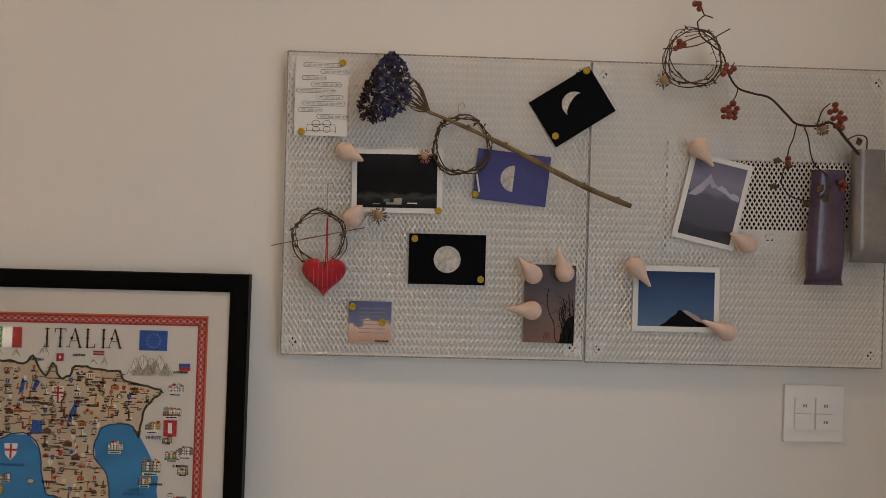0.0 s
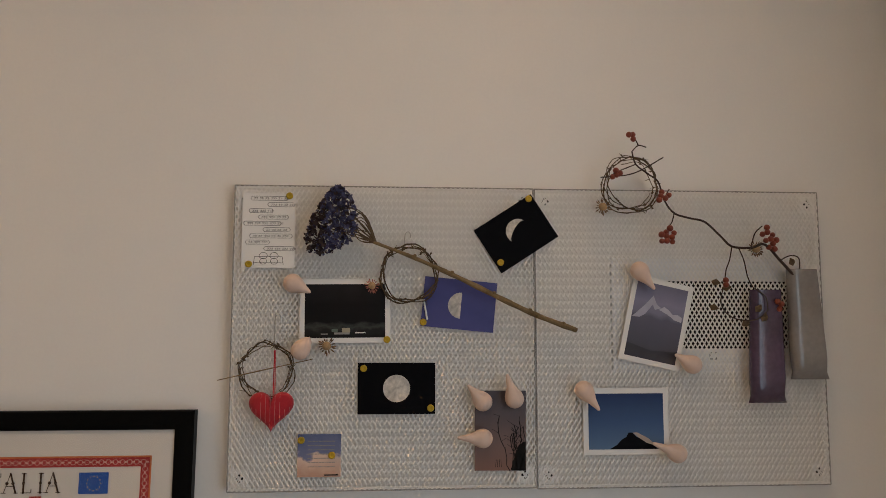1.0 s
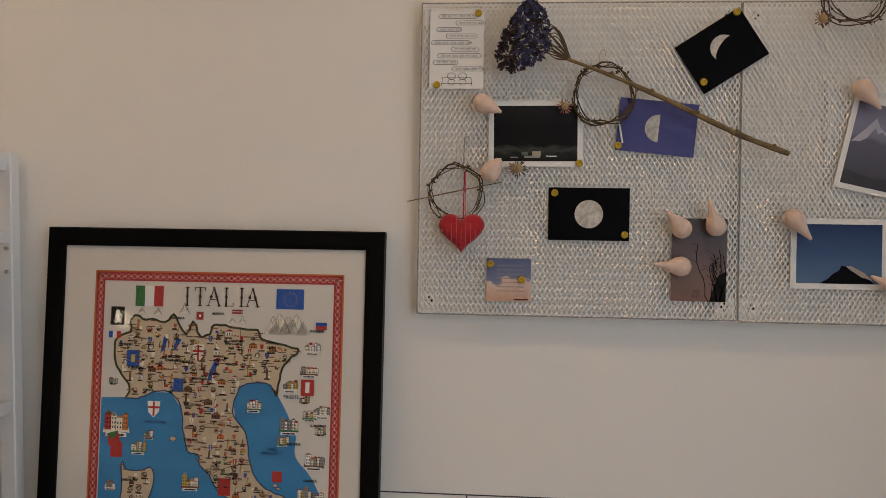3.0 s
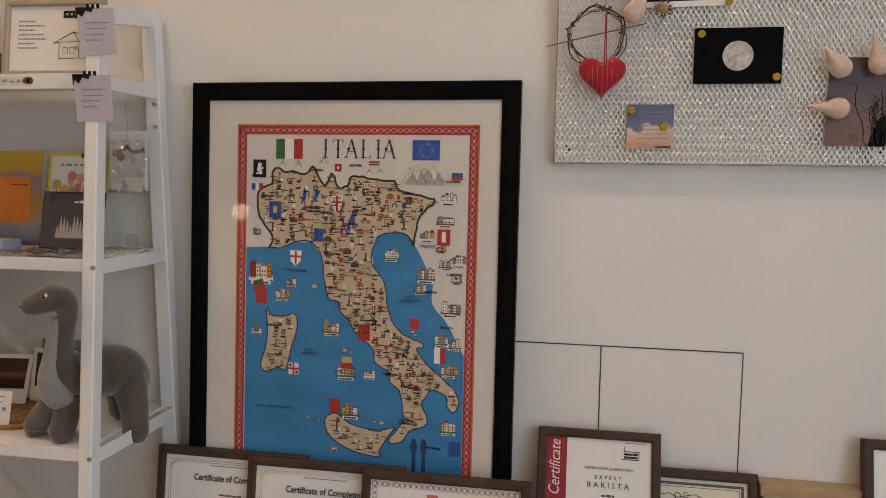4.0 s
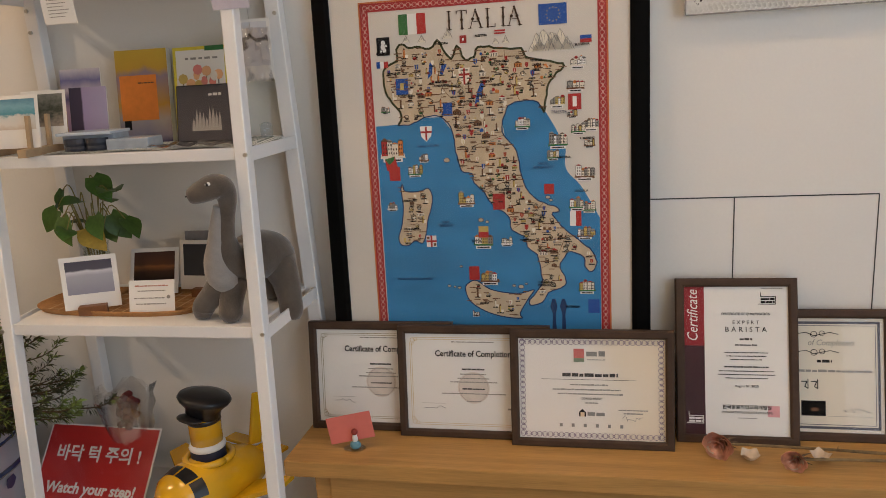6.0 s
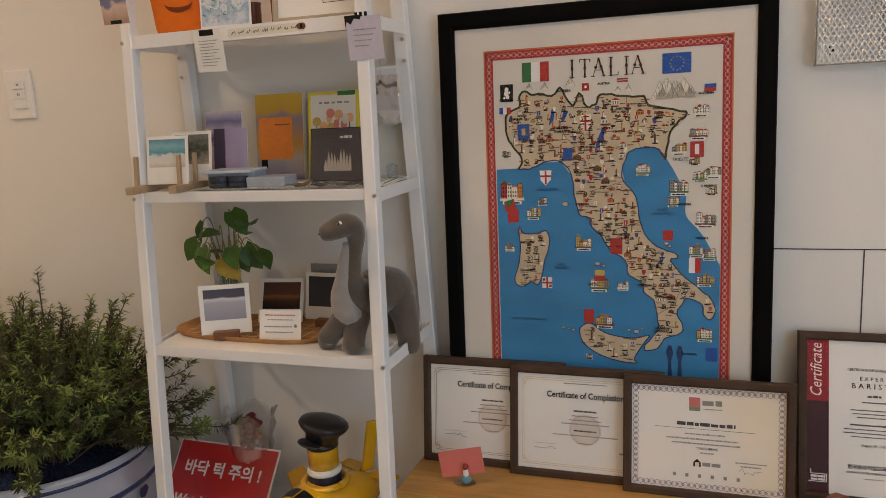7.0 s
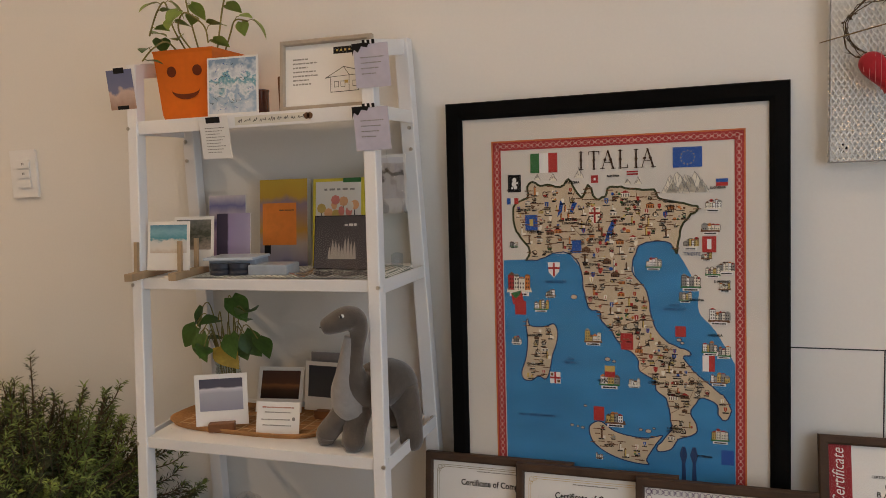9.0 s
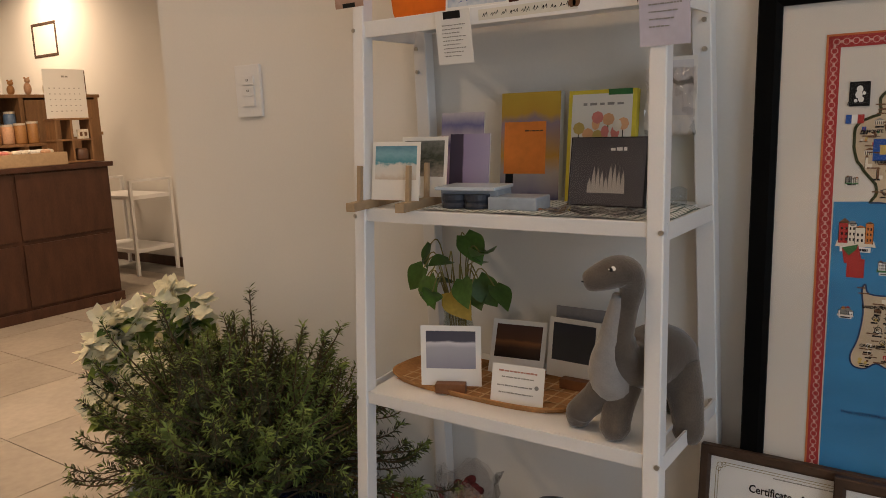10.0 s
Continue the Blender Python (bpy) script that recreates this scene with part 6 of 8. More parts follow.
t = sheet_on("art_print", "blue and white drawing of a sea view in clear film", "art print", leaning(-1.130, 1.470, T4, 6, 6), 0.115, 0.120, PAPER, blue, 0.004, 0.002)
s, rng = Shape(), random.Random(13)
for k in range(44):
    x, y = rng.uniform(-0.045, 0.04), rng.uniform(0.01, 0.11)
    s.stroke([(x, y), (x + rng.uniform(-0.008, 0.008), y + rng.uniform(-0.005, 0.005)), (x + rng.uniform(-0.010, 0.010), y + rng.uniform(-0.005, 0.005))], 0.0007, rng.choice([INK, BLUE_INK, PAPER]), 0.0007)
s.done("drawing", t)
place(Shape().box((0, 0, 0.04), (0.032, 0.02, 0.08), BROWN_INK, 0.004).done("snack_packet"), pose(-1.05, 1.555, T4), "small dark red-brown packet", "packet")
SILVER_WOOD = material("champagne_moulding", (0.40, 0.34, 0.27), 0.4, var=0.08, scale=20, bump=0.05)
t = framed(-1.036, 1.495, 0.202, 0.146, 0.011, 7, "champagne-coloured frame with an ink drawing of a house", SILVER_WOOD, 0.014, paper=PAPER, z=T4, turn=3, name="picture_frame")
s, rng = Shape(), random.Random(14)
for i in range(7):
    s.bars(0.028, 0.028 + rng.uniform(0.03, 0.065), 0.105 - i * 0.0085, 0.0032, GREY_INK, Z1, rng, 0.5)
s.rect(0.118, 0.112, 0.172, 0.126, INK, Z1)
for k in range(5):
    s.rect(0.124 + k * 0.009, 0.117, 0.128 + k * 0.009, 0.121, GOLD_INK, Z1 + 0.0002)
house = [(0.112, 0.035), (0.112, 0.066), (0.1, 0.064), (0.14, 0.085), (0.178, 0.075), (0.172, 0.068), (0.172, 0.036)]
s.stroke(house, 0.0013, INK, Z1, True).stroke([(0.112, 0.066), (0.172, 0.068)], 0.001, INK, Z1).stroke([(0.14, 0.085), (0.152, 0.068), (0.152, 0.036)], 0.001, INK, Z1)
for x in (0.12, 0.134, 0.16):
    s.stroke([(x, 0.045), (x + 0.009, 0.045), (x + 0.009, 0.056), (x, 0.056)], 0.0009, INK, Z1, True)
s.rect(0.142, 0.052, 0.15, 0.058, GOLD_INK, Z1)
s.done("drawing", t)

cloud = picture("cloud_small", [(0, (0.42, 0.27, 0.2)), (0.4, (0.66, 0.5, 0.42)), (0.5, (0.2, 0.21, 0.32)), (1, (0.16, 0.18, 0.30))], wobble=0.25, scale=3, detail=3)
t = sheet_on("cloud_card", "small cloud photo card taped to the shelf post", "card", leaning(-1.400, front_y(1.52) - 0.003, 1.515, -6), 0.068, 0.084, PAPER, cloud)
Shape().rect(-0.014, 0.076, 0.014, 0.088, INK, 0.0006).done("tape", t)
Shape().rect(-0.016, 0.0, 0.014, 0.008, INK, 0.0006).done("tape", t)
LILAC = material("lilac_card", (0.56, 0.53, 0.62), 0.5, var=0.05, scale=20, bump=0)
for zc, tiltc in ((1.518, -6), (1.399, -6)):
    t = sheet_on("message_card", "pale lilac message card with small writing", "card", leaning(-0.808, front_y(zc) - 0.004, zc, tiltc), 0.072, 0.081, LILAC, group="message cards")
    s, rng = Shape(), random.Random(int(zc * 1000))
    for i in range(4):
        s.bars(-0.022, 0.026 - 0.006 * i, 0.055 - i * 0.010, 0.0022, GREY_INK, 0.0006, rng, 0.5)
    s.poly([(-0.038, 0.083), (-0.002, 0.083), (-0.006, 0.074), (-0.018, 0.077), (-0.026, 0.066), (-0.034, 0.072), (-0.038, 0.06)], INK, 0.0006)
    for k in range(3):
        s.rect(-0.016 + k * 0.01, 0.08, -0.010 + k * 0.01, 0.088, INK, 0.0008)
    s.done("print", t)
t = sheet_on("paper_tag", "small printed white notice hanging from the shelf edge", "notice", leaning(-1.168, y4 - 0.0015, 1.399, -6), 0.070, 0.087, PAPER)
s, rng = Shape(), random.Random(17)
s.rect(-0.018, 0.073, 0.016, 0.085, INK, 0.0005)
for i in range(9):
    s.bars(-0.022, 0.024 - (i % 3) * 0.006, 0.062 - i * 0.0062, 0.0018, GREY_INK, 0.0005, rng, 0.5)
s.done("print", t)
t = thing("shelf_label", "strip of handwriting with a small heart on the shelf edge", "label", pose(-1.035, y4 + 0.0008, T4 - 0.014, 90))
s, rng = Shape(), random.Random(18)
s.rect(-0.088, -0.0085, 0.088, 0.0085, material("label_tape", (0.72, 0.7, 0.62), 0.4, var=0.03, bump=0), 0.0)
x = -0.08
while x < 0.07:
    for _ in range(rng.randrange(2, 5)):
        s.stroke([(x, rng.uniform(-0.004, 0)), (x + 0.003, rng.uniform(0, 0.005)), (x + 0.0035, rng.uniform(-0.004, 0))], 0.0011, INK, 0.0004)
        x += 0.0052
    x += 0.005
s.disc(0.079, 0.001, 0.0065, BROWN_INK, 0.0005, 12).disc(0.086, 0.001, 0.0065, BROWN_INK, 0.0005, 12)
s.done("writing", t)

# sleeve photo hanging at the side
t = sheet_on("sleeved_photo", "instant photo in a glossy clear sleeve hanging on the shelf side", "photo", on_wall(-0.860, 1.272, 1.632), 0.084, 0.122, PAPER, picture("grey_scene", [(0, (0.62, 0.63, 0.66)), (0.46, (0.6, 0.61, 0.63)), (0.52, (0.02, 0.02, 0.025)), (0.62, (0.03, 0.03, 0.035)), (0.68, (0.6, 0.6, 0.62)), (1, (0.7, 0.7, 0.72))], wobble=0.4, scale=3), 0.006, 0.001, 0.022)
FOIL = pane_material("glossy_sleeve", 9, (0.98, 0.98, 1), 0.10)
s = Shape()
verts = [((i - 4) * 0.0105, j * 0.0135 - 0.004, 0.007 + 0.0055 * math.sin(i * 1.5 + j * 0.9) + 0.0025 * math.sin(j * 2.3 - i)) for i in range(9) for j in range(9)]
s.add(verts, [[i * 9 + j, (i + 1) * 9 + j, (i + 1) * 9 + j + 1, i * 9 + j + 1] for i in range(8) for j in range(8)], FOIL).done("sleeve", t, smooth=True)
Shape().tube([(0, 0.104, 0.002), (-0.004, 0.14, -0.004), (-0.012, 0.18, -0.01)], 0.0006, METAL, 5).done("string", t)

# ---- third tier ----
t = thing("photo_stand", "small wooden stand with upright pegs holding instant photos", "photo stand", pose(-1.302, 1.40, T3, 0, 0, 9))
for cx in (-0.05, 0.05):
    Shape().box((cx, 0.085, 0.008), (0.018, 0.20, 0.016), PALE_WOOD, 0.0018).done("rail", t)
    for cy in (0.022, 0.092, 0.16):
        Shape().box((cx, cy, 0.046), (0.008, 0.009, 0.066), PALE_WOOD, 0.001, pose(0, 0, 0, -7)).done("peg", t)
beach = picture("beach", [(0, (0.58, 0.5, 0.42)), (0.18, (0.68, 0.66, 0.62)), (0.42, (0.62, 0.64, 0.62)), (0.5, (0.10, 0.30, 0.36)), (0.75, (0.22, 0.42, 0.5)), (1, (0.12, 0.27, 0.36))], wobble=0.16, scale=7)
woods = picture("woods", [(0, (0.35, 0.3, 0.25)), (0.5, (0.06, 0.07, 0.05)), (1, (0.2, 0.2, 0.18))], wobble=0.4, scale=8)
sheet_on("instant_photo", "white-bordered instant photo of a beach", "photo", leaning(-1.296, 1.438, T3 + 0.016, 8, 2), 0.106, 0.104, PAPER, beach, 0.007, 0.0012, 0.03, "instant photos")
sheet_on("instant_photo", "white-bordered instant photo of dark woods", "photo", leaning(-1.283, 1.505, T3 + 0.016, 8, -1), 0.106, 0.110, PAPER, woods, 0.007, 0.0012, 0.03, "instant photos")
purple = picture("purple_sea", [(0, (0.34, 0.24, 0.42)), (0.5, (0.46, 0.36, 0.52)), (0.62, (0.12, 0.11, 0.25)), (0.72, (0.55, 0.48, 0.55)), (0.86, (0.18, 0.18, 0.34)), (1, (0.6, 0.55, 0.58))], wobble=0.06, scale=4)
sheet_on("postcard", "upright violet seascape postcard in clear film", "postcard", leaning(-1.267, 1.608, T3, 7, 4), 0.095, 0.168, PAPER, purple, 0.0, 0.003)
sheet_on("postcard", "short lilac postcard beside a dark one", "postcard", leaning(-1.222, 1.565, T3, 8, 4), 0.085, 0.128, PAPER, picture("lilac_fade", [(0, (0.06, 0.05, 0.08)), (0.32, (0.08, 0.06, 0.09)), (0.36, (0.42, 0.33, 0.5)), (1, (0.55, 0.46, 0.6))], axis=0, wobble=0.02), 0.0, 0.003)
ochre = picture("ochre_cover", [(0, (0.12, 0.11, 0.2)), (0.08, (0.3, 0.27, 0.33)), (0.25, (0.42, 0.36, 0.33)), (0.4, (0.5, 0.27, 0.05)), (0.72, (0.3, 0.22, 0.26)), (0.8, (0.55, 0.33, 0.05)), (1, (0.6, 0.4, 0.06))], wobble=0.12, scale=2.5)
t = sheet_on("book", "paperback with an ochre and orange cover", "book", leaning(-1.124, 1.620, T3, 7, 5), 0.118, 0.20, PAPER, ochre, 0.0, 0.018, group="books on the shelf")
Shape().rect(-0.052, 0.050, 0.032, 0.146, ink("cover_orange", (0.80, 0.24, 0.04)), 0.0008).rect(-0.048, 0.03, -0.032, 0.05, INK, 0.0008).bars(-0.01, 0.026, 0.128, 0.0028, BROWN_INK, 0.0012, random.Random(2)).done("cover_print", t)
YEL = ink("cover_yellow", (0.70, 0.58, 0.06))
t = sheet_on("book", "yellow and white picture book with tulips on its cover", "book", leaning(-0.983, 1.612, T3, 8, 1), 0.125, 0.198, YEL, picture("tulip_ground", [(0, (0.55, 0.6, 0.6)), (0.2, (0.74, 0.72, 0.66)), (1, (0.78, 0.76, 0.7))], wobble=0.1), 0.007, 0.016, group="books on the shelf")
s, rng = Shape(), random.Random(20)
for k in range(13):
    x, y = rng.uniform(-0.05, 0.05), rng.uniform(0.112, 0.150)
    s.disc(x, y, rng.uniform(0.007, 0.012), rng.choice([PINK_INK, ink("peach", (0.75, 0.42, 0.22)), ink("petal_white", (0.75, 0.7, 0.62)), GOLD_INK]), 0.0008 + k * 0.00003, 8, 0.011)
    s.stroke([(x, y), (x + rng.uniform(-0.005, 0.005), 0.02)], 0.002, GREEN_INK if k % 2 else INK, 0.0007)
s.bars(-0.034, 0.040, 0.171, 0.0048, GREY_INK, 0.0008, rng, 1.1).rect(0.012, 0.188, 0.055, 0.198, GREEN_INK, 0.0009)
s.done("cover_print", t)
t = sheet_on("cd_case", "dark grey music disc case propped upright in clear film", "disc case", leaning(-0.943, 1.550, T3 + 0.004, 10, -3), 0.138, 0.115, DARK, material("dark_cover", (0.075, 0.07, 0.08), 0.35, var=0.1, bump=0), 0.002, 0.008)
s, rng = Shape(), random.Random(21)
for k in range(9):
    x = -0.03 + k * 0.0075
    q = rng.uniform(0.02, 0.055)
    s.poly([(x - 0.004, 0.022), (x + 0.004, 0.022), (x + 0.003, 0.022 + q * 0.6), (x, 0.022 + q), (x - 0.003, 0.022 + q * 0.6)], ink("pale_figure", (0.42, 0.39, 0.36)), 0.0006)
s.bars(0.005, 0.035, 0.092, 0.006, PAPER, 0.0006, rng, 0.4)
s.done("cover_print", t)
Shape().rect(-0.066, 0, 0.066, 0.117, FILM, 0.0014).done("film", t)
s = Shape()
verts = [(-0.085 + i * 0.0155, -0.045 + j * 0.016, 0.004 + 0.0035 * math.sin(i * 1.9 + j * 1.1) + 0.002 * math.sin(j * 2.7)) for i in range(12) for j in range(6)]
s.add(verts, [[i * 6 + j, (i + 1) * 6 + j, (i + 1) * 6 + j + 1, i * 6 + j + 1] for i in range(11) for j in range(5)], pane_material("smoky_sleeve", 5, (0.72, 0.72, 0.75), 0.1))
place(s.done("film_sleeve", smooth=True), pose(-0.925, 1.478, T3 + 0.003, 0, 0, -3), "crumpled smoky clear film sleeve lying before the disc case", "sleeve")
PLASTIC_CLEAR = pane_material("clear_plastic", 1.4, (0.90, 0.93, 0.96), 0.1)
t = thing("plastic_case", "clear plastic case holding rolls of dark tape", "plastic case", pose(-1.165, 1.50, T3, 0, 0, 6))
Shape().box((0, 0.008, 0.021), (0.11, 0.062, 0.028), material("frosted_case", (0.34, 0.39, 0.46), 0.25, var=0.08, scale=30, bump=0), 0.004).done("case", t)
Shape().box((0, 0, 0.037), (0.116, 0.080, 0.006), material("frosted_lid", (0.50, 0.56, 0.64), 0.25, var=0.04, bump=0), 0.002).done("lid", t)
for cx in (-0.026, 0.018):
    Shape().lathe([(0.012, 0), (0.02, 0), (0.0205, 0.004), (0.019, 0.008), (0.0205, 0.012), (0.0195, 0.019), (0.012, 0.019)], material("slate_tape", (0.03, 0.035, 0.05), 0.4, var=0.1, bump=0), 22).done("tape_roll", t).matrix_basis = Matrix.Translation((cx, -0.019, 0.003)) @ Matrix.Scale(1.25, 4)
place(Shape().box((0, 0, 0.012), (0.09, 0.06, 0.024), material("frosted_case", (0.34, 0.39, 0.46)), 0.004).done("plastic_case"), pose(-1.075, 1.500, T3, 0, 0, 4), "empty clear plastic case lying on the shelf", "plastic case")
PLAID = bpy.data.materials.new("plaid_cloth")
PLAID.use_nodes = True
n, l = PLAID.node_tree.nodes, PLAID.node_tree.links
tc, w1, w2, mx, rp = n.new("ShaderNodeTexCoord"), n.new("ShaderNodeTexWave"), n.new("ShaderNodeTexWave"), n.new("ShaderNodeMath"), n.new("ShaderNodeValToRGB")
w1.bands_direction, w2.bands_direction = "X", "Y"
for wv in (w1, w2):
    wv.inputs["Scale"].default_value, wv.inputs["Distortion"].default_value = 24, 0.3
    l.new(tc.outputs["Object"], wv.inputs[0])
    l.new(wv.outputs[1], mx.inputs[0 if wv is w1 else 1])
mx.operation = "MULTIPLY"
rp.color_ramp.elements[0].color, rp.color_ramp.elements[1].color = (0.06, 0.10, 0.09, 1), (0.62, 0.65, 0.64, 1)
rp.color_ramp.elements[1].position = 0.16
l.new(mx.outputs[0], rp.inputs[0])
l.new(rp.outputs[0], n["Principled BSDF"].inputs["Base Color"])
n["Principled BSDF"].inputs["Roughness"].default_value = 0.9
s = Shape()
cols = [(-0.22 + i * 0.04) for i in range(11)] + [0.2, 0.212, 0.220]
verts = []
for i, x in enumerate(cols):
    for j in range(6):
        z = 0.0015 + 0.001 * math.sin(i * 1.7 + j) if i < 11 else (0.0, -0.006, -0.02)[i - 11] + 0.002 * math.sin(j * 2)
        verts.append((x, -0.10 + j * 0.04, z))
s.add(verts, [[i * 6 + j, (i + 1) * 6 + j, (i + 1) * 6 + j + 1, i * 6 + j + 1] for i in range(len(cols) - 1) for j in range(5)], PLAID)
place(s.done("checked_cloth", smooth=True), pose(-1.02, 1.535, T3 + 0.0008), "dark green and white checked cloth under the books", "cloth")
place(Shape().lathe([(0, 0), (0.012, 0), (0.013, 0.03), (0.005, 0.034), (0, 0.034)], PLASTIC_CLEAR, 16).done("glass_jar", smooth=True), pose(-0.835, 1.60, T3), "tiny clear glass jar", "jar")

# ---- second tier ----
WOVEN = material("woven_plaid_mat", (0.40, 0.20, 0.075), 0.85, var=0.2, scale=18, bump=0.5, fine=220)
WOVEN_LINE = material("mat_line", (0.58, 0.38, 0.20), 0.85, var=0.1, bump=0)
t = thing("woven_tray", "rounded brown plaid tray mat with a raised edge", "tray mat", pose(-1.165, 1.53, T2, 0, 0, -2))
outline = [(0.20 * math.copysign(abs(math.cos(a)) ** 0.6, math.cos(a)), 0.088 * math.copysign(abs(math.sin(a)) ** 0.6, math.sin(a))) for a in [2 * math.pi * k / 48 for k in range(48)]]
s = Shape()
rings = [(0.0, 0.002), (0.9, 0.003), (1.0, 0.010), (1.02, 0.012), (1.02, 0.009), (0.97, 0.0)]
verts = [(x * r, y * r, z) for r, z in rings for x, y in outline]
s.add(verts, [[i * 48 + j, i * 48 + (j + 1) % 48, (i + 1) * 48 + (j + 1) % 48, (i + 1) * 48 + j] for i in range(len(rings) - 1) for j in range(48)], WOVEN)
s.done("mat", t, smooth=True)
s = Shape()
for k in range(-6, 7):
    s.rect(k * 0.027 - 0.0022, -0.075, k * 0.027 + 0.0022, 0.075, WOVEN_LINE, 0.0036)
for k in range(-2, 3):
    s.rect(-0.175, k * 0.027 - 0.0018, 0.18, k * 0.027 + 0.0018, WOVEN_LINE, 0.0038)
s.done("stripes", t)


def block(x, y, turn):
    return place(Shape().box((0, 0, 0.009), (0.055, 0.02, 0.018), material("cherry_block", (0.20, 0.085, 0.035), 0.5, var=0.15, scale=30, bump=0.05), 0.002).done("photo_block"), pose(x, y, T2 + 0.004, 0, 0, turn), "small cherry wood block holding a photo", "photo holder", "photo blocks")


snow = picture("snow_scene", [(0, (0.30, 0.30, 0.36)), (0.55, (0.40, 0.40, 0.46)), (0.68, (0.62, 0.62, 0.66)), (0.74, (0.09, 0.09, 0.12)), (1, (0.08, 0.08, 0.11))], wobble=0.06, scale=3)
sunset = picture("sunset_scene", [(0, (0.02, 0.012, 0.01)), (0.3, (0.06, 0.03, 0.018)), (0.48, (0.22, 0.09, 0.035)), (0.56, (0.10, 0.045, 0.025)), (1, (0.08, 0.04, 0.03))], wobble=0.06, scale=4)
dusk2 = picture("dark_water", [(0, (0.06, 0.065, 0.075)), (0.6, (0.05, 0.055, 0.065)), (1, (0.04, 0.045, 0.06))], wobble=0.1, scale=4)
block(-1.198, 1.452, 24)
sheet_on("instant_photo", "instant photo of a snowy slope in a clear sleeve", "photo", leaning(-1.204, 1.462, T2 + 0.012, 6, 24), 0.112, 0.111, PAPER, snow, 0.010, 0.0015, 0.022, "instant photos")
sheet_on("instant_photo", "instant photo of a sunset over dark water, leaning back", "photo", leaning(-1.142, 1.585, T2 + 0.006, 22, 8), 0.112, 0.104, PAPER, sunset, 0.009, 0.0015, 0.022, "instant photos")
block(-1.010, 1.575, 0)
sheet_on("instant_photo", "instant photo of grey water on a wood block", "photo", leaning(-1.030, 1.598, T2 + 0.012, 10, -3), 0.105, 0.110, PAPER, dusk2, 0.009, 0.0015, 0.022, "instant photos")
sheet_on("film_sleeve", "folded grey film sleeve standing behind the photos", "sleeve", leaning(-1.020, 1.63, T2 + 0.012, 6, 0), 0.12, 0.125, material("smoke_film", (0.22, 0.22, 0.24), 0.25, var=0.1, bump=0), None, 0, 0.003)
t = sheet_on("price_sign", "small white printed sign for the photo cards", "sign", leaning(-1.065, 1.455, T2 + 0.004, 14, 6), 0.098, 0.068, PAPER)
s, rng = Shape(), random.Random(23)
for y, a, b, hh, mm in ((0.055, -0.036, 0.036, 0.0038, ink("brick_text", (0.45, 0.2, 0.15))), (0.045, -0.03, 0.03, 0.003, GREY_INK), (0.030, -0.038, 0.028, 0.0032, GREY_INK), (0.018, -0.034, 0.03, 0.003, GREY_INK)):
    s.bars(a, b, y, hh * 0.8, mm, 0.0006, rng, 0.4)
s.disc(0.036, 0.033, 0.004, GREY_INK, 0.0006, 10).done("print", t)

# pothos cuttings in water
WATER_GLASS = pane_material("vase_glass", 1.6, (0.93, 0.96, 0.95), 0.02)
t = thing("cutting_vase", "pothos cuttings in a clear glass vase", "plant vase", pose(-1.262, 1.575, T2 + 0.003))
g = Shape().lathe([(0.0, 0.001), (0.034, 0.001), (0.037, 0.006), (0.034, 0.07), (0.026, 0.11), (0.029, 0.125), (0.0275, 0.125), (0.0245, 0.11), (0.0325, 0.07), (0.034, 0.01), (0, 0.006)], WATER_GLASS, 28).done("glass_body", t, smooth=True)
g.visible_shadow = False
rng = random.Random(40)
for k in range(17):
    a = 2 * math.pi * k / 17 + 0.2
    reach = rng.uniform(0.045, 0.115)
    top = Vector((math.cos(a) * reach, math.sin(a) * reach * 0.6 - 0.01, rng.uniform(0.15, 0.25)))
    if k == 4:
        top = Vector((0.03, -0.01, 0.27))
    line = spline([(math.cos(a) * 0.012, math.sin(a) * 0.012, 0.012), (math.cos(a) * 0.018, math.sin(a) * 0.014, 0.11), tuple(top * 0.6 + Vector((0, 0, 0.10))), tuple(top)], 5)
    Shape().tube(line, 0.0013, VINE_G, 5).done("stalk", t)
    v, fc = heart_leaf(rng.uniform(0.048, 0.068), 0.3)
    ob = Shape().add(v, fc, LEAF_YELLOW if k == 8 else LEAF).done("leaf", t, "yellowing heart-shaped leaf" if k == 8 else "", smooth=True)
    if k == 8:
        top = Vector((0.015, -0.045, 0.165))
    turn = math.degrees(math.atan2(top.y - 0.06, top.x)) - 90
    ob.matrix_basis = Matrix.Translation(top) @ pose(0, 0, 0, 0, 0, turn + rng.uniform(-40, 40)) @ pose(0, 0, 0, rng.uniform(-75, 35), rng.uniform(-40, 40), 0)
place(Shape().ball((0, 0, 0.03), (0.009, 0.008, 0.02), RED_CLOTH, 10, 8).ball((0, 0, 0.055), 0.008, PAPER).box((0, 0, 0.01), (0.014, 0.012, 0.02), RED_CLOTH, 0.002).done("tree_ornament", smooth=True), pose(-1.30, 1.545, T2 + 0.003), "tiny red and white figure ornament", "ornament")

# plush long-necked toy
PLUSH = material("grey_plush", (0.100, 0.080, 0.064), 0.95, var=0.2, scale=26, bump=0.5, fine=420, sheen=0.5)
BELLY = material("pale_plush", (0.30, 0.28, 0.265), 0.95, var=0.1, scale=30, bump=0.4, fine=420, sheen=0.5)
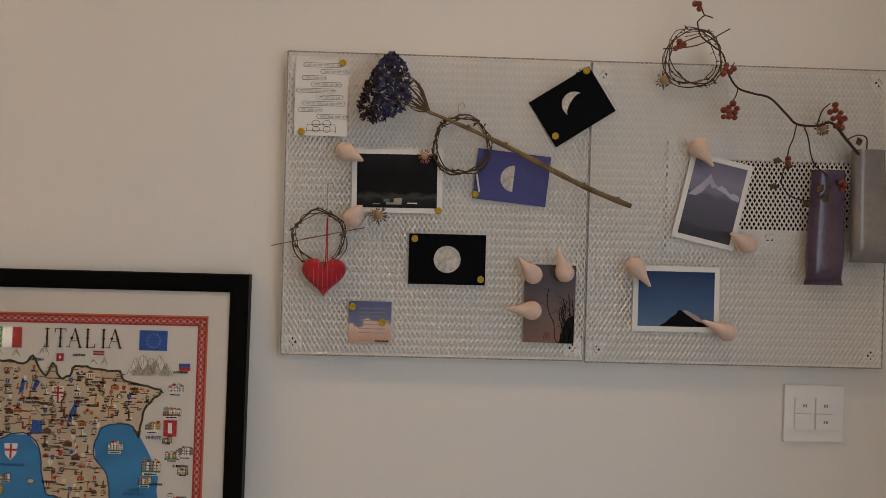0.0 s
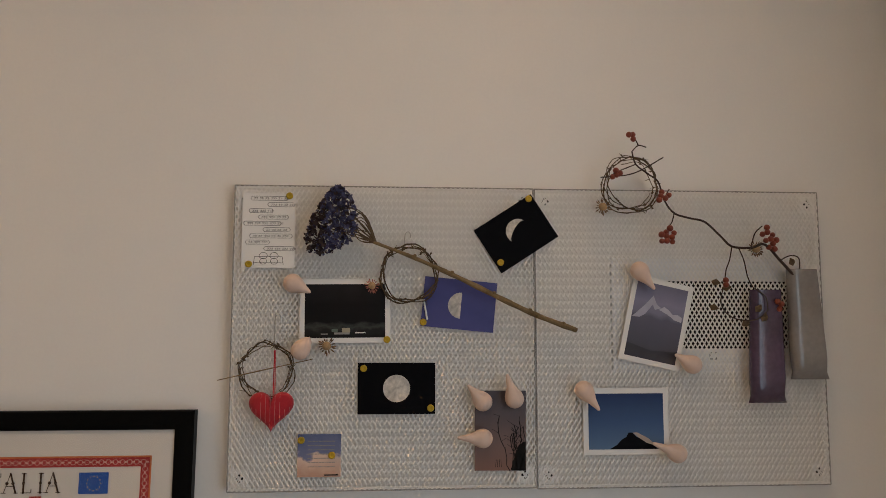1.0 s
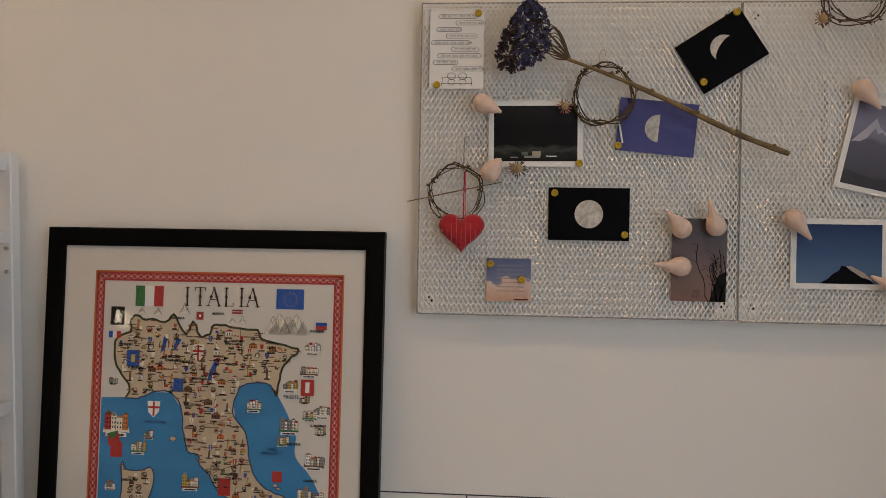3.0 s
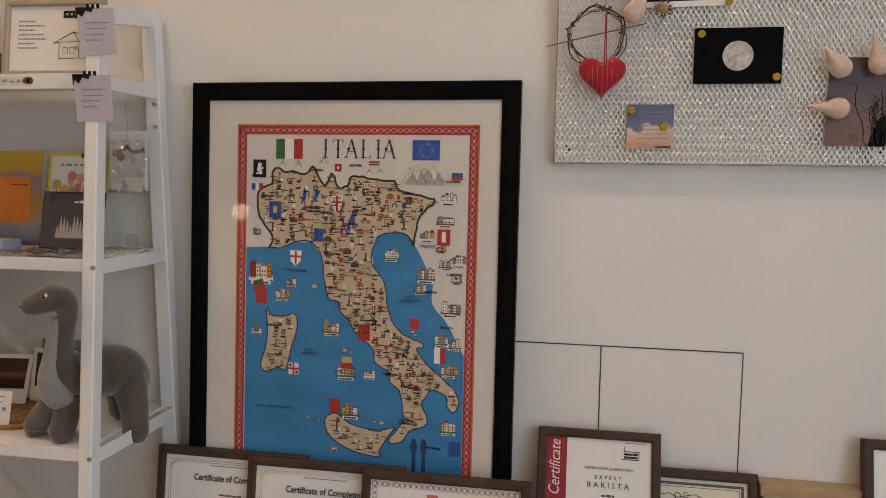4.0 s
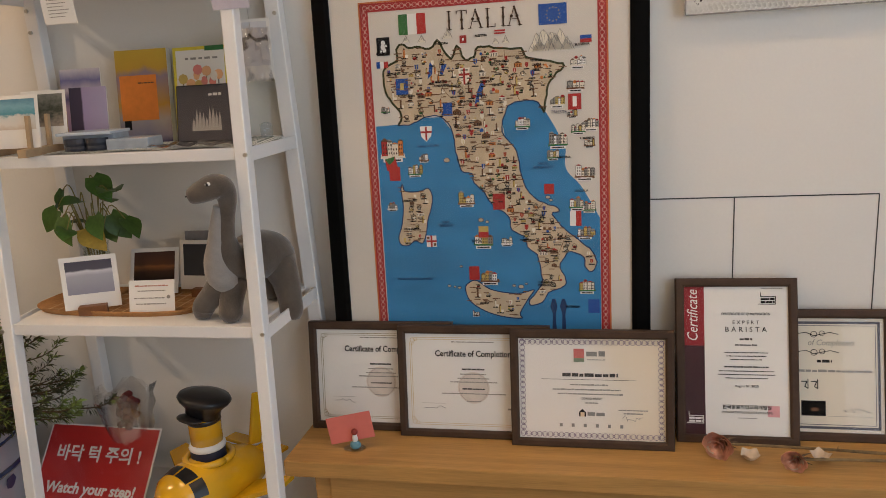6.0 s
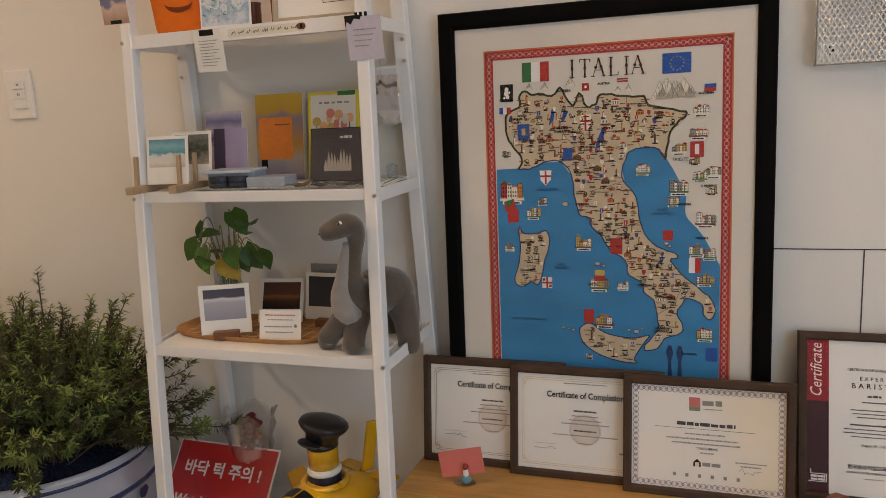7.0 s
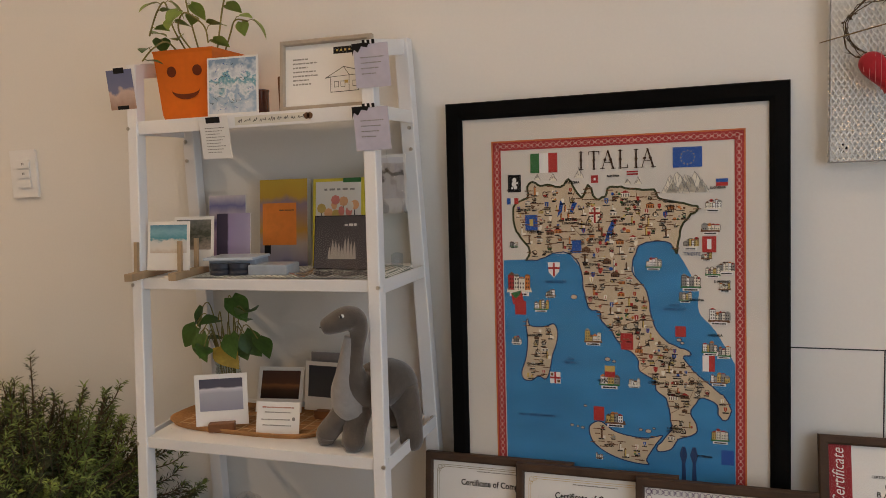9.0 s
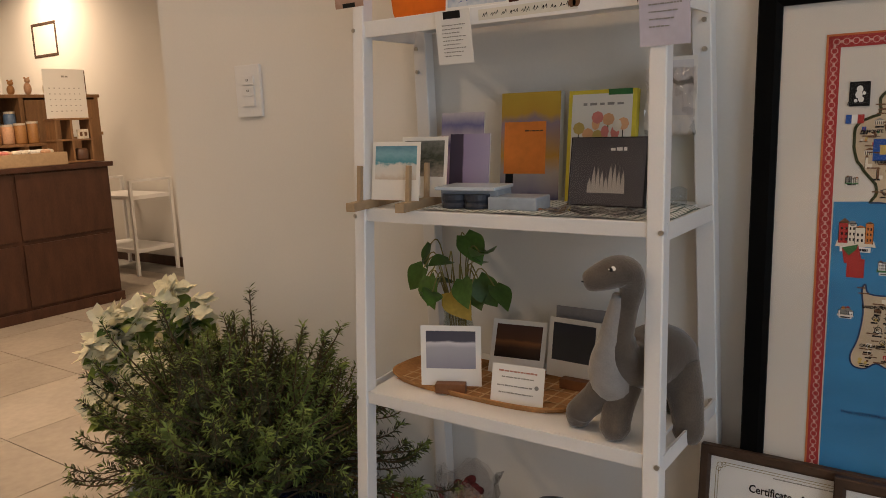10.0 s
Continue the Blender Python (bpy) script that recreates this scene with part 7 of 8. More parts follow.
rows = [(-0.890, 1.347, 1.080, 0.008), (-0.887, 1.348, 1.081, 0.0165), (-0.876, 1.352, 1.085, 0.0225), (-0.860, 1.359, 1.091, 0.0270), (-0.845, 1.369, 1.096, 0.0295), (-0.833, 1.381, 1.091, 0.0285), (-0.830, 1.391, 1.070, 0.0225), (-0.838, 1.397, 1.040, 0.0185), (-0.846, 1.401, 1.010, 0.0195), (-0.854, 1.408, 0.978, 0.0240),
        (-0.860, 1.424, 0.950, 0.032), (-0.856, 1.450, 0.930, 0.042), (-0.846, 1.485, 0.926, 0.050), (-0.832, 1.525, 0.926, 0.055), (-0.818, 1.562, 0.915, 0.053), (-0.812, 1.595, 0.893, 0.036), (-0.816, 1.622, 0.872, 0.018), (-0.82, 1.640, 0.862, 0.007)]
s = Shape()


def slim(p):
    return (-0.87 + (p[0] + 0.87) * 0.92, 1.43 + (p[1] - 1.43) * 0.92, p[2])


path = spline([slim((r[0] - (0.010 if r[1] > 1.46 else 0.0), r[1], r[2] - (0.008 if r[2] > 1.0 else 0.0))) for r in rows], 4)
rad = [q.x * (0.80 if i < 36 else 0.90) for i, q in enumerate(spline([(r[3], 0, 0) for r in rows], 4))]
s.tube(path, rad, PLUSH, 20)
for leg in ([(-0.880, 1.430, 0.905, 0.030), (-0.908, 1.432, 0.872, 0.026), (-0.934, 1.436, 0.848, 0.0245), (-0.944, 1.438, 0.834, 0.0245), (-0.946, 1.436, 0.817, 0.016)], [(-0.866, 1.445, 0.895, 0.032), (-0.868, 1.430, 0.865, 0.027), (-0.869, 1.420, 0.842, 0.0255), (-0.869, 1.416, 0.830, 0.0255), (-0.869, 1.414, 0.817, 0.016)],
            [(-0.812, 1.550, 0.905, 0.042), (-0.795, 1.545, 0.865, 0.033), (-0.787, 1.540, 0.825, 0.028), (-0.785, 1.537, 0.800, 0.027), (-0.785, 1.535, 0.785, 0.018)], [(-0.838, 1.560, 0.90, 0.038), (-0.842, 1.575, 0.86, 0.030), (-0.845, 1.58, 0.83, 0.026), (-0.845, 1.58, 0.817, 0.017)]):
    s.tube(spline([slim(q) for q in leg], 3), [q.x * 0.9 for q in spline([(q[3], 0, 0) for q in leg], 3)], PLUSH, 14)
front = [(-0.850, 1.386, 1.050, 0.010), (-0.859, 1.391, 1.018, 0.0150), (-0.870, 1.399, 0.975, 0.0215), (-0.881, 1.410, 0.938, 0.0295), (-0.880, 1.421, 0.908, 0.0345), (-0.868, 1.442, 0.886, 0.030)]
s.tube(spline([slim(q) for q in front], 4), [q.x * 0.86 for q in spline([(q[3], 0, 0) for q in front], 4)], BELLY, 16)
# eye and nostril; the tiny white ball on the pupil is a painted glint
s.ball((-0.845, 1.3535, 1.094), (0.0056, 0.0036, 0.0060), PAPER).ball((-0.847, 1.3508, 1.094), (0.0038, 0.0025, 0.0042), INK).ball((-0.8485, 1.3490, 1.0953), 0.0010, PAPER).ball((-0.886, 1.3430, 1.076), (0.0020, 0.0014, 0.0014), INK)
ob = s.done("plush_toy", smooth=True)
tagged(ob, "grey plush long-necked dinosaur toy with a pale chest", "plush toy")

# ---- lowest tier ----
SIGN_RED = material("sign_red", (0.52, 0.03, 0.028), 0.35, var=0.03, bump=0)
t = sheet_on("warning_sign", "laminated red warning sign with white lettering", "sign", leaning(-1.322, 1.452, T1, 38, -2), 0.297, 0.21, PAPER, SIGN_RED, 0.004, 0.002)
lettering("바닥 턱 주의 !", 0.040, PAPER, Matrix.Translation((0, 0.128, 0.001)), "lettering", t, bold=0.0009)
lettering("Watch your step!", 0.034, PAPER, Matrix.Translation((0, 0.052, 0.001)), "lettering", t, shear=0.12, wide=0.98, bold=0.0011)
Shape().rect(-0.15, -0.001, 0.15, 0.212, FILM, 0.002).done("laminate", t)

TOY_YELLOW = material("yellow_toy_plastic", (0.72, 0.40, 0.012), 0.22, var=0.03, bump=0, clear=0.4)
TOY_BLACK = material("black_toy_plastic", (0.012, 0.012, 0.014), 0.3, var=0.1, bump=0)
t = thing("toy_plane", "yellow plastic toy plane with a plain capped pilot", "toy plane", pose(-0.995, 1.475, T1, 0, 0, -20))
s = Shape()
prof = [(0.0, -0.135), (0.026, -0.128), (0.046, -0.105), (0.058, -0.06), (0.063, 0.0), (0.058, 0.06), (0.042, 0.11), (0.024, 0.15), (0.010, 0.165), (0, 0.167)]
s.m = Matrix.Translation((0, 0, 0.1)) @ pose(0, 0, 0, -96)
s.lathe(prof, TOY_YELLOW, 36, (1.2, 1.05)).done("fuselage", t, smooth=True)
for sx in (-1, 1):
    s = Shape().add([(sx * 0.06, -0.03, 0.08), (sx * 0.175, 0.03, 0.115), (sx * 0.17, 0.075, 0.118), (sx * 0.06, 0.06, 0.085), (sx * 0.06, -0.03, 0.068), (sx * 0.175, 0.03, 0.106), (sx * 0.17, 0.075, 0.108), (sx * 0.06, 0.06, 0.072)],
                    [[0, 1, 2, 3], [7, 6, 5, 4], [0, 4, 5, 1], [1, 5, 6, 2], [2, 6, 7, 3], [3, 7, 4, 0]], TOY_YELLOW)
    s.done("wing", t)
    Shape().box((sx * 0.05, 0.135, 0.125), (0.07, 0.035, 0.008), TOY_YELLOW, 0.003).done("tailplane", t)
Shape().box((0, 0.145, 0.185), (0.010, 0.034, 0.12), TOY_YELLOW, 0.005, pose(0, 0, 0, -14)).done("tail_fin", t)
hull = Matrix.Translation((0, 0, 0.1)) @ pose(0, 0, 0, -96)
for a0, a1 in ((-1.35, -0.72), (-0.66, -0.04), (0.04, 0.66), (0.72, 1.35)):
    verts = []
    for i in range(6):
        for j in range(4):
            b, zz = a0 + (a1 - a0) * i / 5, -0.103 + 0.029 * j / 3 + 0.008 * abs(a0 + a1) * 0.4
            rr = (0.046 + (zz + 0.105) * 0.267 if zz < -0.06 else 0.058) + 0.0012
            verts.append(tuple(hull @ Vector((rr * 1.2 * math.sin(b), -rr * 1.05 * math.cos(b), zz))))
    Shape().add(verts, [[i * 4 + j, (i + 1) * 4 + j, (i + 1) * 4 + j + 1, i * 4 + j + 1] for i in range(5) for j in range(3)], TOY_BLACK).done("window", t, smooth=True)
Shape().tube([(0.047 * math.cos(a), 0.0 + 0.05 * math.sin(a), 0.160) for a in [2 * math.pi * k / 28 for k in range(29)]], 0.008, TOY_YELLOW, 8).done("cockpit_rim", t, smooth=True)
up = 0.020
s = Shape()
s.m = Matrix.Translation((0, 0, up))
s.lathe([(0.037, 0.10), (0.037, 0.166), (0.033, 0.174)], material("navy_toy_plastic", (0.012, 0.016, 0.04), 0.35, var=0.05, bump=0), 22).lathe([(0.034, 0.168), (0.0345, 0.235), (0.030, 0.262), (0, 0.272)], TOY_YELLOW, 22)
s.lathe([(0.0362, 0.160), (0.0395, 0.167), (0.0348, 0.176)], PAPER, 22).lathe([(0.0345, 0.222), (0.0358, 0.223), (0.0358, 0.231), (0.0345, 0.232)], TOY_BLACK, 22)
s.m = Matrix.Translation((0, 0, up + 0.240)) @ pose(0, 0, 0, -9, 7)
s.lathe([(0.0345, -0.006), (0.0365, 0.012), (0.050, 0.026), (0.0545, 0.034), (0.051, 0.041), (0.030, 0.046), (0, 0.047)], TOY_BLACK, 28, (1.08, 1.0))
s.ball((0, -0.036, -0.004), (0.031, 0.023, 0.0055), TOY_BLACK, 18, 8)
s.done("pilot_figure", t, smooth=True)
# wrapped bouquet
WRAP = pane_material("crinkled_wrap", 5.0, (0.97, 0.97, 0.97), 0.12)
t = thing("wrapped_bouquet", "small dried bouquet wrapped in crinkled clear film", "bouquet", pose(-1.262, 1.590, T1))
rng = random.Random(50)
for k in range(34):
    a, r = rng.uniform(0, 6.28), rng.uniform(0.004, 0.034)
    p = Vector((r * math.cos(a), r * math.sin(a) * 0.7, rng.uniform(0.16, 0.24)))
    Shape().tube([(0, 0, 0.005), p * 0.6, p], 0.0012, TWIG, 4).done("stem", t)
    Shape().ball(p, (0.010, 0.010, 0.009), material("dark_red_bloom", (0.12, 0.022, 0.022), 0.8, var=0.3, scale=60, bump=0.4), 9, 6).done("bloom", t, smooth=True)
for k in range(2):
    verts = []
    for i in range(19):
        for j in range(7):
            a = 2 * math.pi * i / 18
            f = j / 6
            r = 0.014 + 0.054 * f ** 0.8 + 0.012 * f * math.sin(a * 5 + k * 2 + j * 2.1)
            verts.append((r * math.cos(a), r * math.sin(a) * 0.8, 0.004 + 0.245 * f + 0.022 * f * math.sin(a * 4 + k)))
    q = Shape().add(verts, [[i * 7 + j, (i + 1) * 7 + j, (i + 1) * 7 + j + 1, i * 7 + j + 1] for i in range(18) for j in range(6)], WRAP).done("film_wrap", t, smooth=True)
    q.visible_shadow = False

# ---- plants on the floor ----
PORCELAIN = material("blue_white_porcelain", (0.42, 0.45, 0.52), 0.15, var=0.02, bump=0.02, clear=0.6)
COBALT = material("cobalt_glaze", (0.03, 0.045, 0.12), 0.15, var=0.15, bump=0, clear=0.6)
BUSH = material("narrow_green_leaf", (0.115, 0.150, 0.036), 0.55, var=0.3, scale=9, bump=0)
BUSH_DARK = material("dark_green_leaf", (0.045, 0.050, 0.018), 0.6, var=0.3, scale=9, bump=0)
BUSH_TIP = material("fresh_green_tip", (0.20, 0.26, 0.055), 0.5, var=0.25, scale=9, bump=0)
BLOOM = material("cream_bract", (0.80, 0.76, 0.56), 0.6, var=0.1, scale=20, bump=0)
PLAIN_POT = material("grey_clay_pot", (0.2, 0.18, 0.16), 0.8, var=0.12, scale=12, bump=0.2)
t = thing("potted_bush", "dense narrow-leaved green shrub in a blue and white bowl", "potted plant", pose(-1.74, 1.415, 0))
s = Shape()
prof = [(0.12, 0), (0.15, 0.02), (0.16, 0.06), (0.22, 0.2), (0.255, 0.36), (0.258, 0.46), (0.245, 0.50), (0.262, 0.525), (0.255, 0.535), (0.235, 0.52), (0.235, 0.46)]
s.lathe(prof, PORCELAIN, 40).done("bowl", t, smooth=True)
rng = random.Random(60)
s = Shape()
for z, r in ((0.505, 0.2535), (0.12, 0.193), (0.44, 0.262)):
    s.lathe([(r, z), (r + 0.004, z + 0.006), (r, z + 0.012)], COBALT, 40)
for k in range(70):
    a, z = rng.uniform(0, 2 * math.pi), rng.uniform(0.2, 0.43)
    r = 0.222 + (z - 0.2) * 0.2 + 0.004 if z < 0.36 else 0.2595
    c = Vector((r * math.cos(a), r * math.sin(a), z))
    d = Vector((-math.sin(a), math.cos(a), 0))
    size = rng.uniform(0.012, 0.03)
    out = Vector((math.cos(a), math.sin(a), 0)) * 0.003
    s.add([tuple(c + out + d * size * math.cos(b) * rng.uniform(0.6, 1) + Vector((0, 0, size * math.sin(b) * rng.uniform(0.5, 1)))) for b in [i * math.pi / 4 for i in range(8)]], [list(range(8))], COBALT)
s.done("glaze_pattern", t)
Shape().lathe([(0.0, 0.485), (0.236, 0.48)], SOIL, 30).done("soil", t)


def shrub(t, base, crown, size, branches, rng, leaf_len, mats):
    """Twigs from the base into an uneven crown, each with whorls of narrow leaves."""
    wood, leaves = Shape(), Shape()
    for k in range(branches):
        a = rng.uniform(0, 2 * math.pi)
        r = math.sqrt(rng.random())
        h = rng.uniform(0.15, 1.0)
        bulge = (1.08 if k % 11 == 0 else 0.97) + 0.55 * noise.noise(Vector((math.cos(a) * 2.1, math.sin(a) * 2.1, h * 2.4)))
        tip = Vector((crown[0] + size[0] * r * math.cos(a) * bulge * (1.1 - 0.3 * h), crown[1] + size[1] * r * math.sin(a) * bulge * (1.1 - 0.3 * h), crown[2] + size[2] * (h * 1.35 - 0.45) * bulge * (1.05 - 0.45 * r * r)))
        b = Vector((base[0] + rng.uniform(-0.09, 0.09), base[1] + rng.uniform(-0.07, 0.07), base[2]))
        mid = b * 0.45 + tip * 0.55 + Vector((rng.uniform(-0.04, 0.04), rng.uniform(-0.04, 0.04), 0.03))
        line = spline([b, mid, tip, tip + (tip - mid).normalized() * 0.05 + Vector((0, 0, 0.02))], 7)
        wood.tube(line, [0.003 - 0.0001 * i for i in range(len(line))], TWIG, 4)
        shade = mats[0] if rng.random() < 0.42 else mats[1]
        for i in range(8, len(line)):
            p, d = line[i], (line[i] - line[i - 1]).normalized()
            e1 = d.orthogonal().normalized()
            e2 = d.cross(e1)
            for q in range(6):
                b2 = rng.uniform(0, 2 * math.pi)
                o = (e1 * math.cos(b2) + e2 * math.sin(b2))
                ln = leaf_len * rng.uniform(0.6, 1.15)
                v = (o * 0.85 + d * rng.uniform(0.2, 0.9)).normalized()
                w = v.cross(d).normalized() * ln * 0.10
                p0 = p + d * rng.uniform(-0.008, 0.008)
                end = p0 + v * ln - Vector((0, 0, ln * 0.12))
                m = p0 + v * ln * 0.5
                leaves.add([tuple(p0), tuple(m - w), tuple(end), tuple(m + w)], [[0, 1, 2, 3]], mats[2] if i > len(line) - 4 and rng.random() < 0.55 else shade)
    wood.done("branchwork", t)["kind"] = "stuff"
    leaves.done("foliage", t)["kind"] = "stuff"


shrub(t, (0, 0, 0.49), (0.03, -0.02, 0.615), (0.34, 0.24, 0.24), 620, rng, 0.0205, (BUSH, BUSH_DARK, BUSH_TIP))
t = thing("flowering_plant", "leafy plant with clusters of cream-white flowers", "potted plant", pose(-2.15, 1.50, 0))
Shape().lathe([(0.09, 0), (0.095, 0.01), (0.13, 0.26), (0.135, 0.28), (0.122, 0.28), (0.118, 0.25)], PLAIN_POT, 28).lathe([(0, 0.25), (0.12, 0.25)], SOIL, 20).done("pot", t, smooth=False)
rng = random.Random(70)
wood, green, cream = Shape(), Shape(), Shape()
for k in range(54):
    a, r, h = rng.uniform(0, 6.28), math.sqrt(rng.random()), rng.uniform(0, 1)
    tip = Vector((0.03 + 0.19 * r * math.cos(a), 0.15 * r * math.sin(a) - 0.02, 0.58 + 0.36 * h * (1 - 0.4 * r)))
    line = spline([(0, 0, 0.25), tuple(tip * 0.5 + Vector((0, 0, 0.16))), tuple(tip)], 6)
    wood.tube(line, 0.0025, VINE_G, 4)
    for q in range(9):
        p = line[rng.randrange(5, len(line))] if q < 6 else tip
        v, fc = heart_leaf(rng.uniform(0.04, 0.065), 0.3)
        m = Matrix.Translation(p) @ pose(0, 0, 0, 0, 0, rng.uniform(0, 360)) @ pose(0, 0, 0, rng.uniform(-50, 30), rng.uniform(-30, 30), 0)
        green.add([tuple(m @ Vector(c)) for c in v], fc, LEAF if rng.random() < 0.3 else LEAF_LIGHT)
    if h > 0.15:
        for q in range(10):
            c = tip + Vector((rng.uniform(-0.045, 0.045), rng.uniform(-0.04, 0.04), rng.uniform(-0.02, 0.04)))
            v, fc = heart_leaf(rng.uniform(0.026, 0.040), -0.12)
            face = pose(0, 0, 0, rng.uniform(-10, 70), 0, rng.uniform(-50, 50))
            for b in range(4):
                m = Matrix.Translation(c) @ face @ pose(0, 0, 0, 0, 0, 90 * b + rng.uniform(-18, 18)) @ pose(0, 0, 0, rng.uniform(-5, 30), 0, 0)
                cream.add([tuple(m @ Vector(p)) for p in v], fc, BLOOM)
wood.done("stems", t), green.done("leaves", t, smooth=True), cream.done("blossom", t, "clusters of cream-white petals", smooth=True)

# ---- the counter and what stands behind it ----
DARK_WOOD = material("dark_stained_wood", (0.060, 0.026, 0.016), 0.45, var=0.2, scale=4, bump=0.08, fine=50, stretch=(4, 4, 1))
MID_WOOD = material("brown_wood", (0.26, 0.14, 0.065), 0.5, var=0.15, scale=6, bump=0.06, fine=60, stretch=(8, 8, 1))
t = thing("counter", "long dark-stained wooden sales counter with panelled front", "counter", pose(-5.86, 1.4, 0, 0, 0, 0))
Shape().box((-0.35, 1.14, 0.52), (0.66, 2.26, 1.04), DARK_WOOD, 0.006).done("body", t)
Shape().box((-0.35, 1.14, 1.055), (0.73, 2.31, 0.035), DARK_WOOD, 0.006).done("counter_top", t)
for cy in (0.50, 1.20, 1.91):
    for z0, z1 in ((0.09, 0.535), (0.565, 1.03)):
        Shape().box((-0.013, cy, (z0 + z1) / 2), (0.014, 0.68, z1 - z0), DARK_WOOD, 0.004).done("front_panel", t)
Shape().box((-0.008, 1.14, 0.035), (0.03, 2.28, 0.07), DARK_WOOD, 0.004).done("plinth", t)
t = thing("display_cabinet", "tall open brown wooden cabinet standing behind the counter", "cabinet", pose(-6.74, 1.82, 0))
for y in (0.0, 0.9, 1.62, 2.24):
    Shape().box((0, y, 0.79), (0.30, 0.035, 1.58), MID_WOOD, 0.003).done("upright", t)
for z in (0.03, 0.55, 1.0, 1.28, 1.59):
    Shape().box((0.004, 1.12, z), (0.31, 2.30, 0.026), MID_WOOD, 0.003).done("shelf_board", t)
Shape().box((-0.155, 1.12, 0.79), (0.01, 2.28, 1.58), MID_WOOD).done("back_panel", t)
Shape().box((0.158, 1.93, 0.79), (0.016, 0.58, 1.54), MID_WOOD, 0.003).done("door", t)
place(Shape().box((0, 0, 0), (0.003, 0.18, 0.24), PAPER, 0.0008).disc(0, 0, 0.001, PAPER).done("paper_note"), pose(-6.572, 3.85, 1.38), "white paper note on the cabinet door", "note")
rng = random.Random(80)
JAR = [material("jar_" + k, c, 0.35, var=0.15, bump=0) for k, c in (("amber", (0.4, 0.2, 0.07)), ("cream", (0.66, 0.6, 0.5)), ("brown", (0.12, 0.06, 0.035)), ("blue", (0.12, 0.2, 0.34)), ("peach", (0.6, 0.36, 0.22)))]


def jar(x, y, z, h, fill, label):
    t = thing("jar", label, "jar", pose(x, y, z), "jars by the counter")
    Shape().lathe([(0, 0), (0.040, 0), (0.043, 0.01), (0.043, h * 0.85), (0.036, h * 0.92), (0, h * 0.92)], fill, 16).done("body", t, smooth=True)
    Shape().lathe([(0.040, h * 0.90), (0.041, h), (0, h)], JAR[1], 16).done("lid", t)


t = thing("counter_riser", "low brown wooden riser on the counter", "riser", pose(-6.32, 2.98, 1.0725))
Shape().box((0, 0, 0.145), (0.2, 0.86, 0.02), MID_WOOD, 0.003).done("riser_board", t)
for y in (-0.40, 0.40):
    Shape().box((0, y, 0.068), (0.19, 0.02, 0.134), MID_WOOD, 0.002).done("riser_side", t)
for k in range(9):
    jar(-6.32, 2.62 + k * 0.093, 1.228, rng.uniform(0.13, 0.17), JAR[0] if k % 3 else JAR[4], "clear lidded tub of amber biscuits on the riser")
for k in range(12):
    jar(-6.66, 2.05 + k * 0.12, 1.293, rng.uniform(0.13, 0.2), JAR[3] if k > 8 else rng.choice(JAR), "small filled jar on the cabinet shelf")
for k in range(11):
    y = 2.85 + k * 0.118 + rng.uniform(-0.02, 0.02)
    t = thing("trinket", "small wooden animal figure on the cabinet top", "trinket", pose(-6.70 + rng.uniform(-0.04, 0.04), y, 1.603), "trinkets on the cabinet")
    m1, h = rng.choice(JAR), rng.uniform(0.05, 0.10)
    Shape().ball((0, 0, h * 0.5), (0.026, 0.030, h * 0.5), m1, 12, 8).done("body", t, smooth=True)
    Shape().ball((0.006, 0, h + 0.014), (0.021, 0.022, 0.021), m1, 12, 8).ball((0, -0.016, h + 0.034), 0.009, m1, 8, 5).ball((0, 0.016, h + 0.034), 0.009, m1, 8, 5).done("head", t, smooth=True)
place(Shape().box((0, 0, 0.10), (0.05, 0.15, 0.20), JAR[2], 0.004).box((0.0262, 0, 0.11), (0.002, 0.09, 0.12), JAR[4]).done("box"), pose(-6.68, 3.95, 1.603), "upright dark brown package on the cabinet top", "box")
t = thing("wooden_rack", "small two-tier brown wooden rack on the counter", "rack", pose(-6.12, 3.50, 1.0725))
for y in (-0.10, 0.02, 0.17):
    Shape().box((0, y, 0.165), (0.14, 0.016, 0.33), MID_WOOD, 0.002).done("upright", t)
for z in (0.008, 0.17, 0.325):
    Shape().box((0.002, 0.035, z), (0.15, 0.30, 0.014), MID_WOOD, 0.002).done("rack_board", t)
place(Shape().box((0, 0, 0.035), (0.02, 0.085, 0.07), JAR[1], 0.003).box((0.0108, -0.018, 0.035), (0.001, 0.02, 0.03), BROWN_INK).box((0.0108, 0.018, 0.035), (0.001, 0.02, 0.03), BROWN_INK).done("price_sign"), pose(-6.05, 3.60, 1.2485), "small cream label with two brown rings", "sign")
place(Shape().lathe([(0, 0), (0.045, 0), (0.05, 0.012), (0.05, 0.075), (0.035, 0.09), (0, 0.09)], JAR[2], 18).done("jar", smooth=True), pose(-6.10, 3.60, 1.0875), "round dark jar inside the small rack", "jar")
t = thing("calendar", "white calendar page standing on the small wooden rack", "calendar", pose(-6.10, 3.53, 1.4045, 90, 0, 90))
Shape().box((0, 0.18, 0), (0.32, 0.36, 0.006), PAPER, 0.001).done("sheet", t)
s = Shape().bars(-0.02, 0.03, 0.30, 0.014, GREY_INK, 0.004, rng, 0.5)
for i in range(5):
    for j in range(7):
        s.rect(-0.125 + j * 0.038, 0.05 + i * 0.042, -0.115 + j * 0.038, 0.056 + i * 0.042, GREY_INK, 0.004)
s.done("print", t)
t = thing("display_tray", "shallow wooden tray of wrapped sweets on the counter", "tray", pose(-6.03, 3.08, 1.0725))
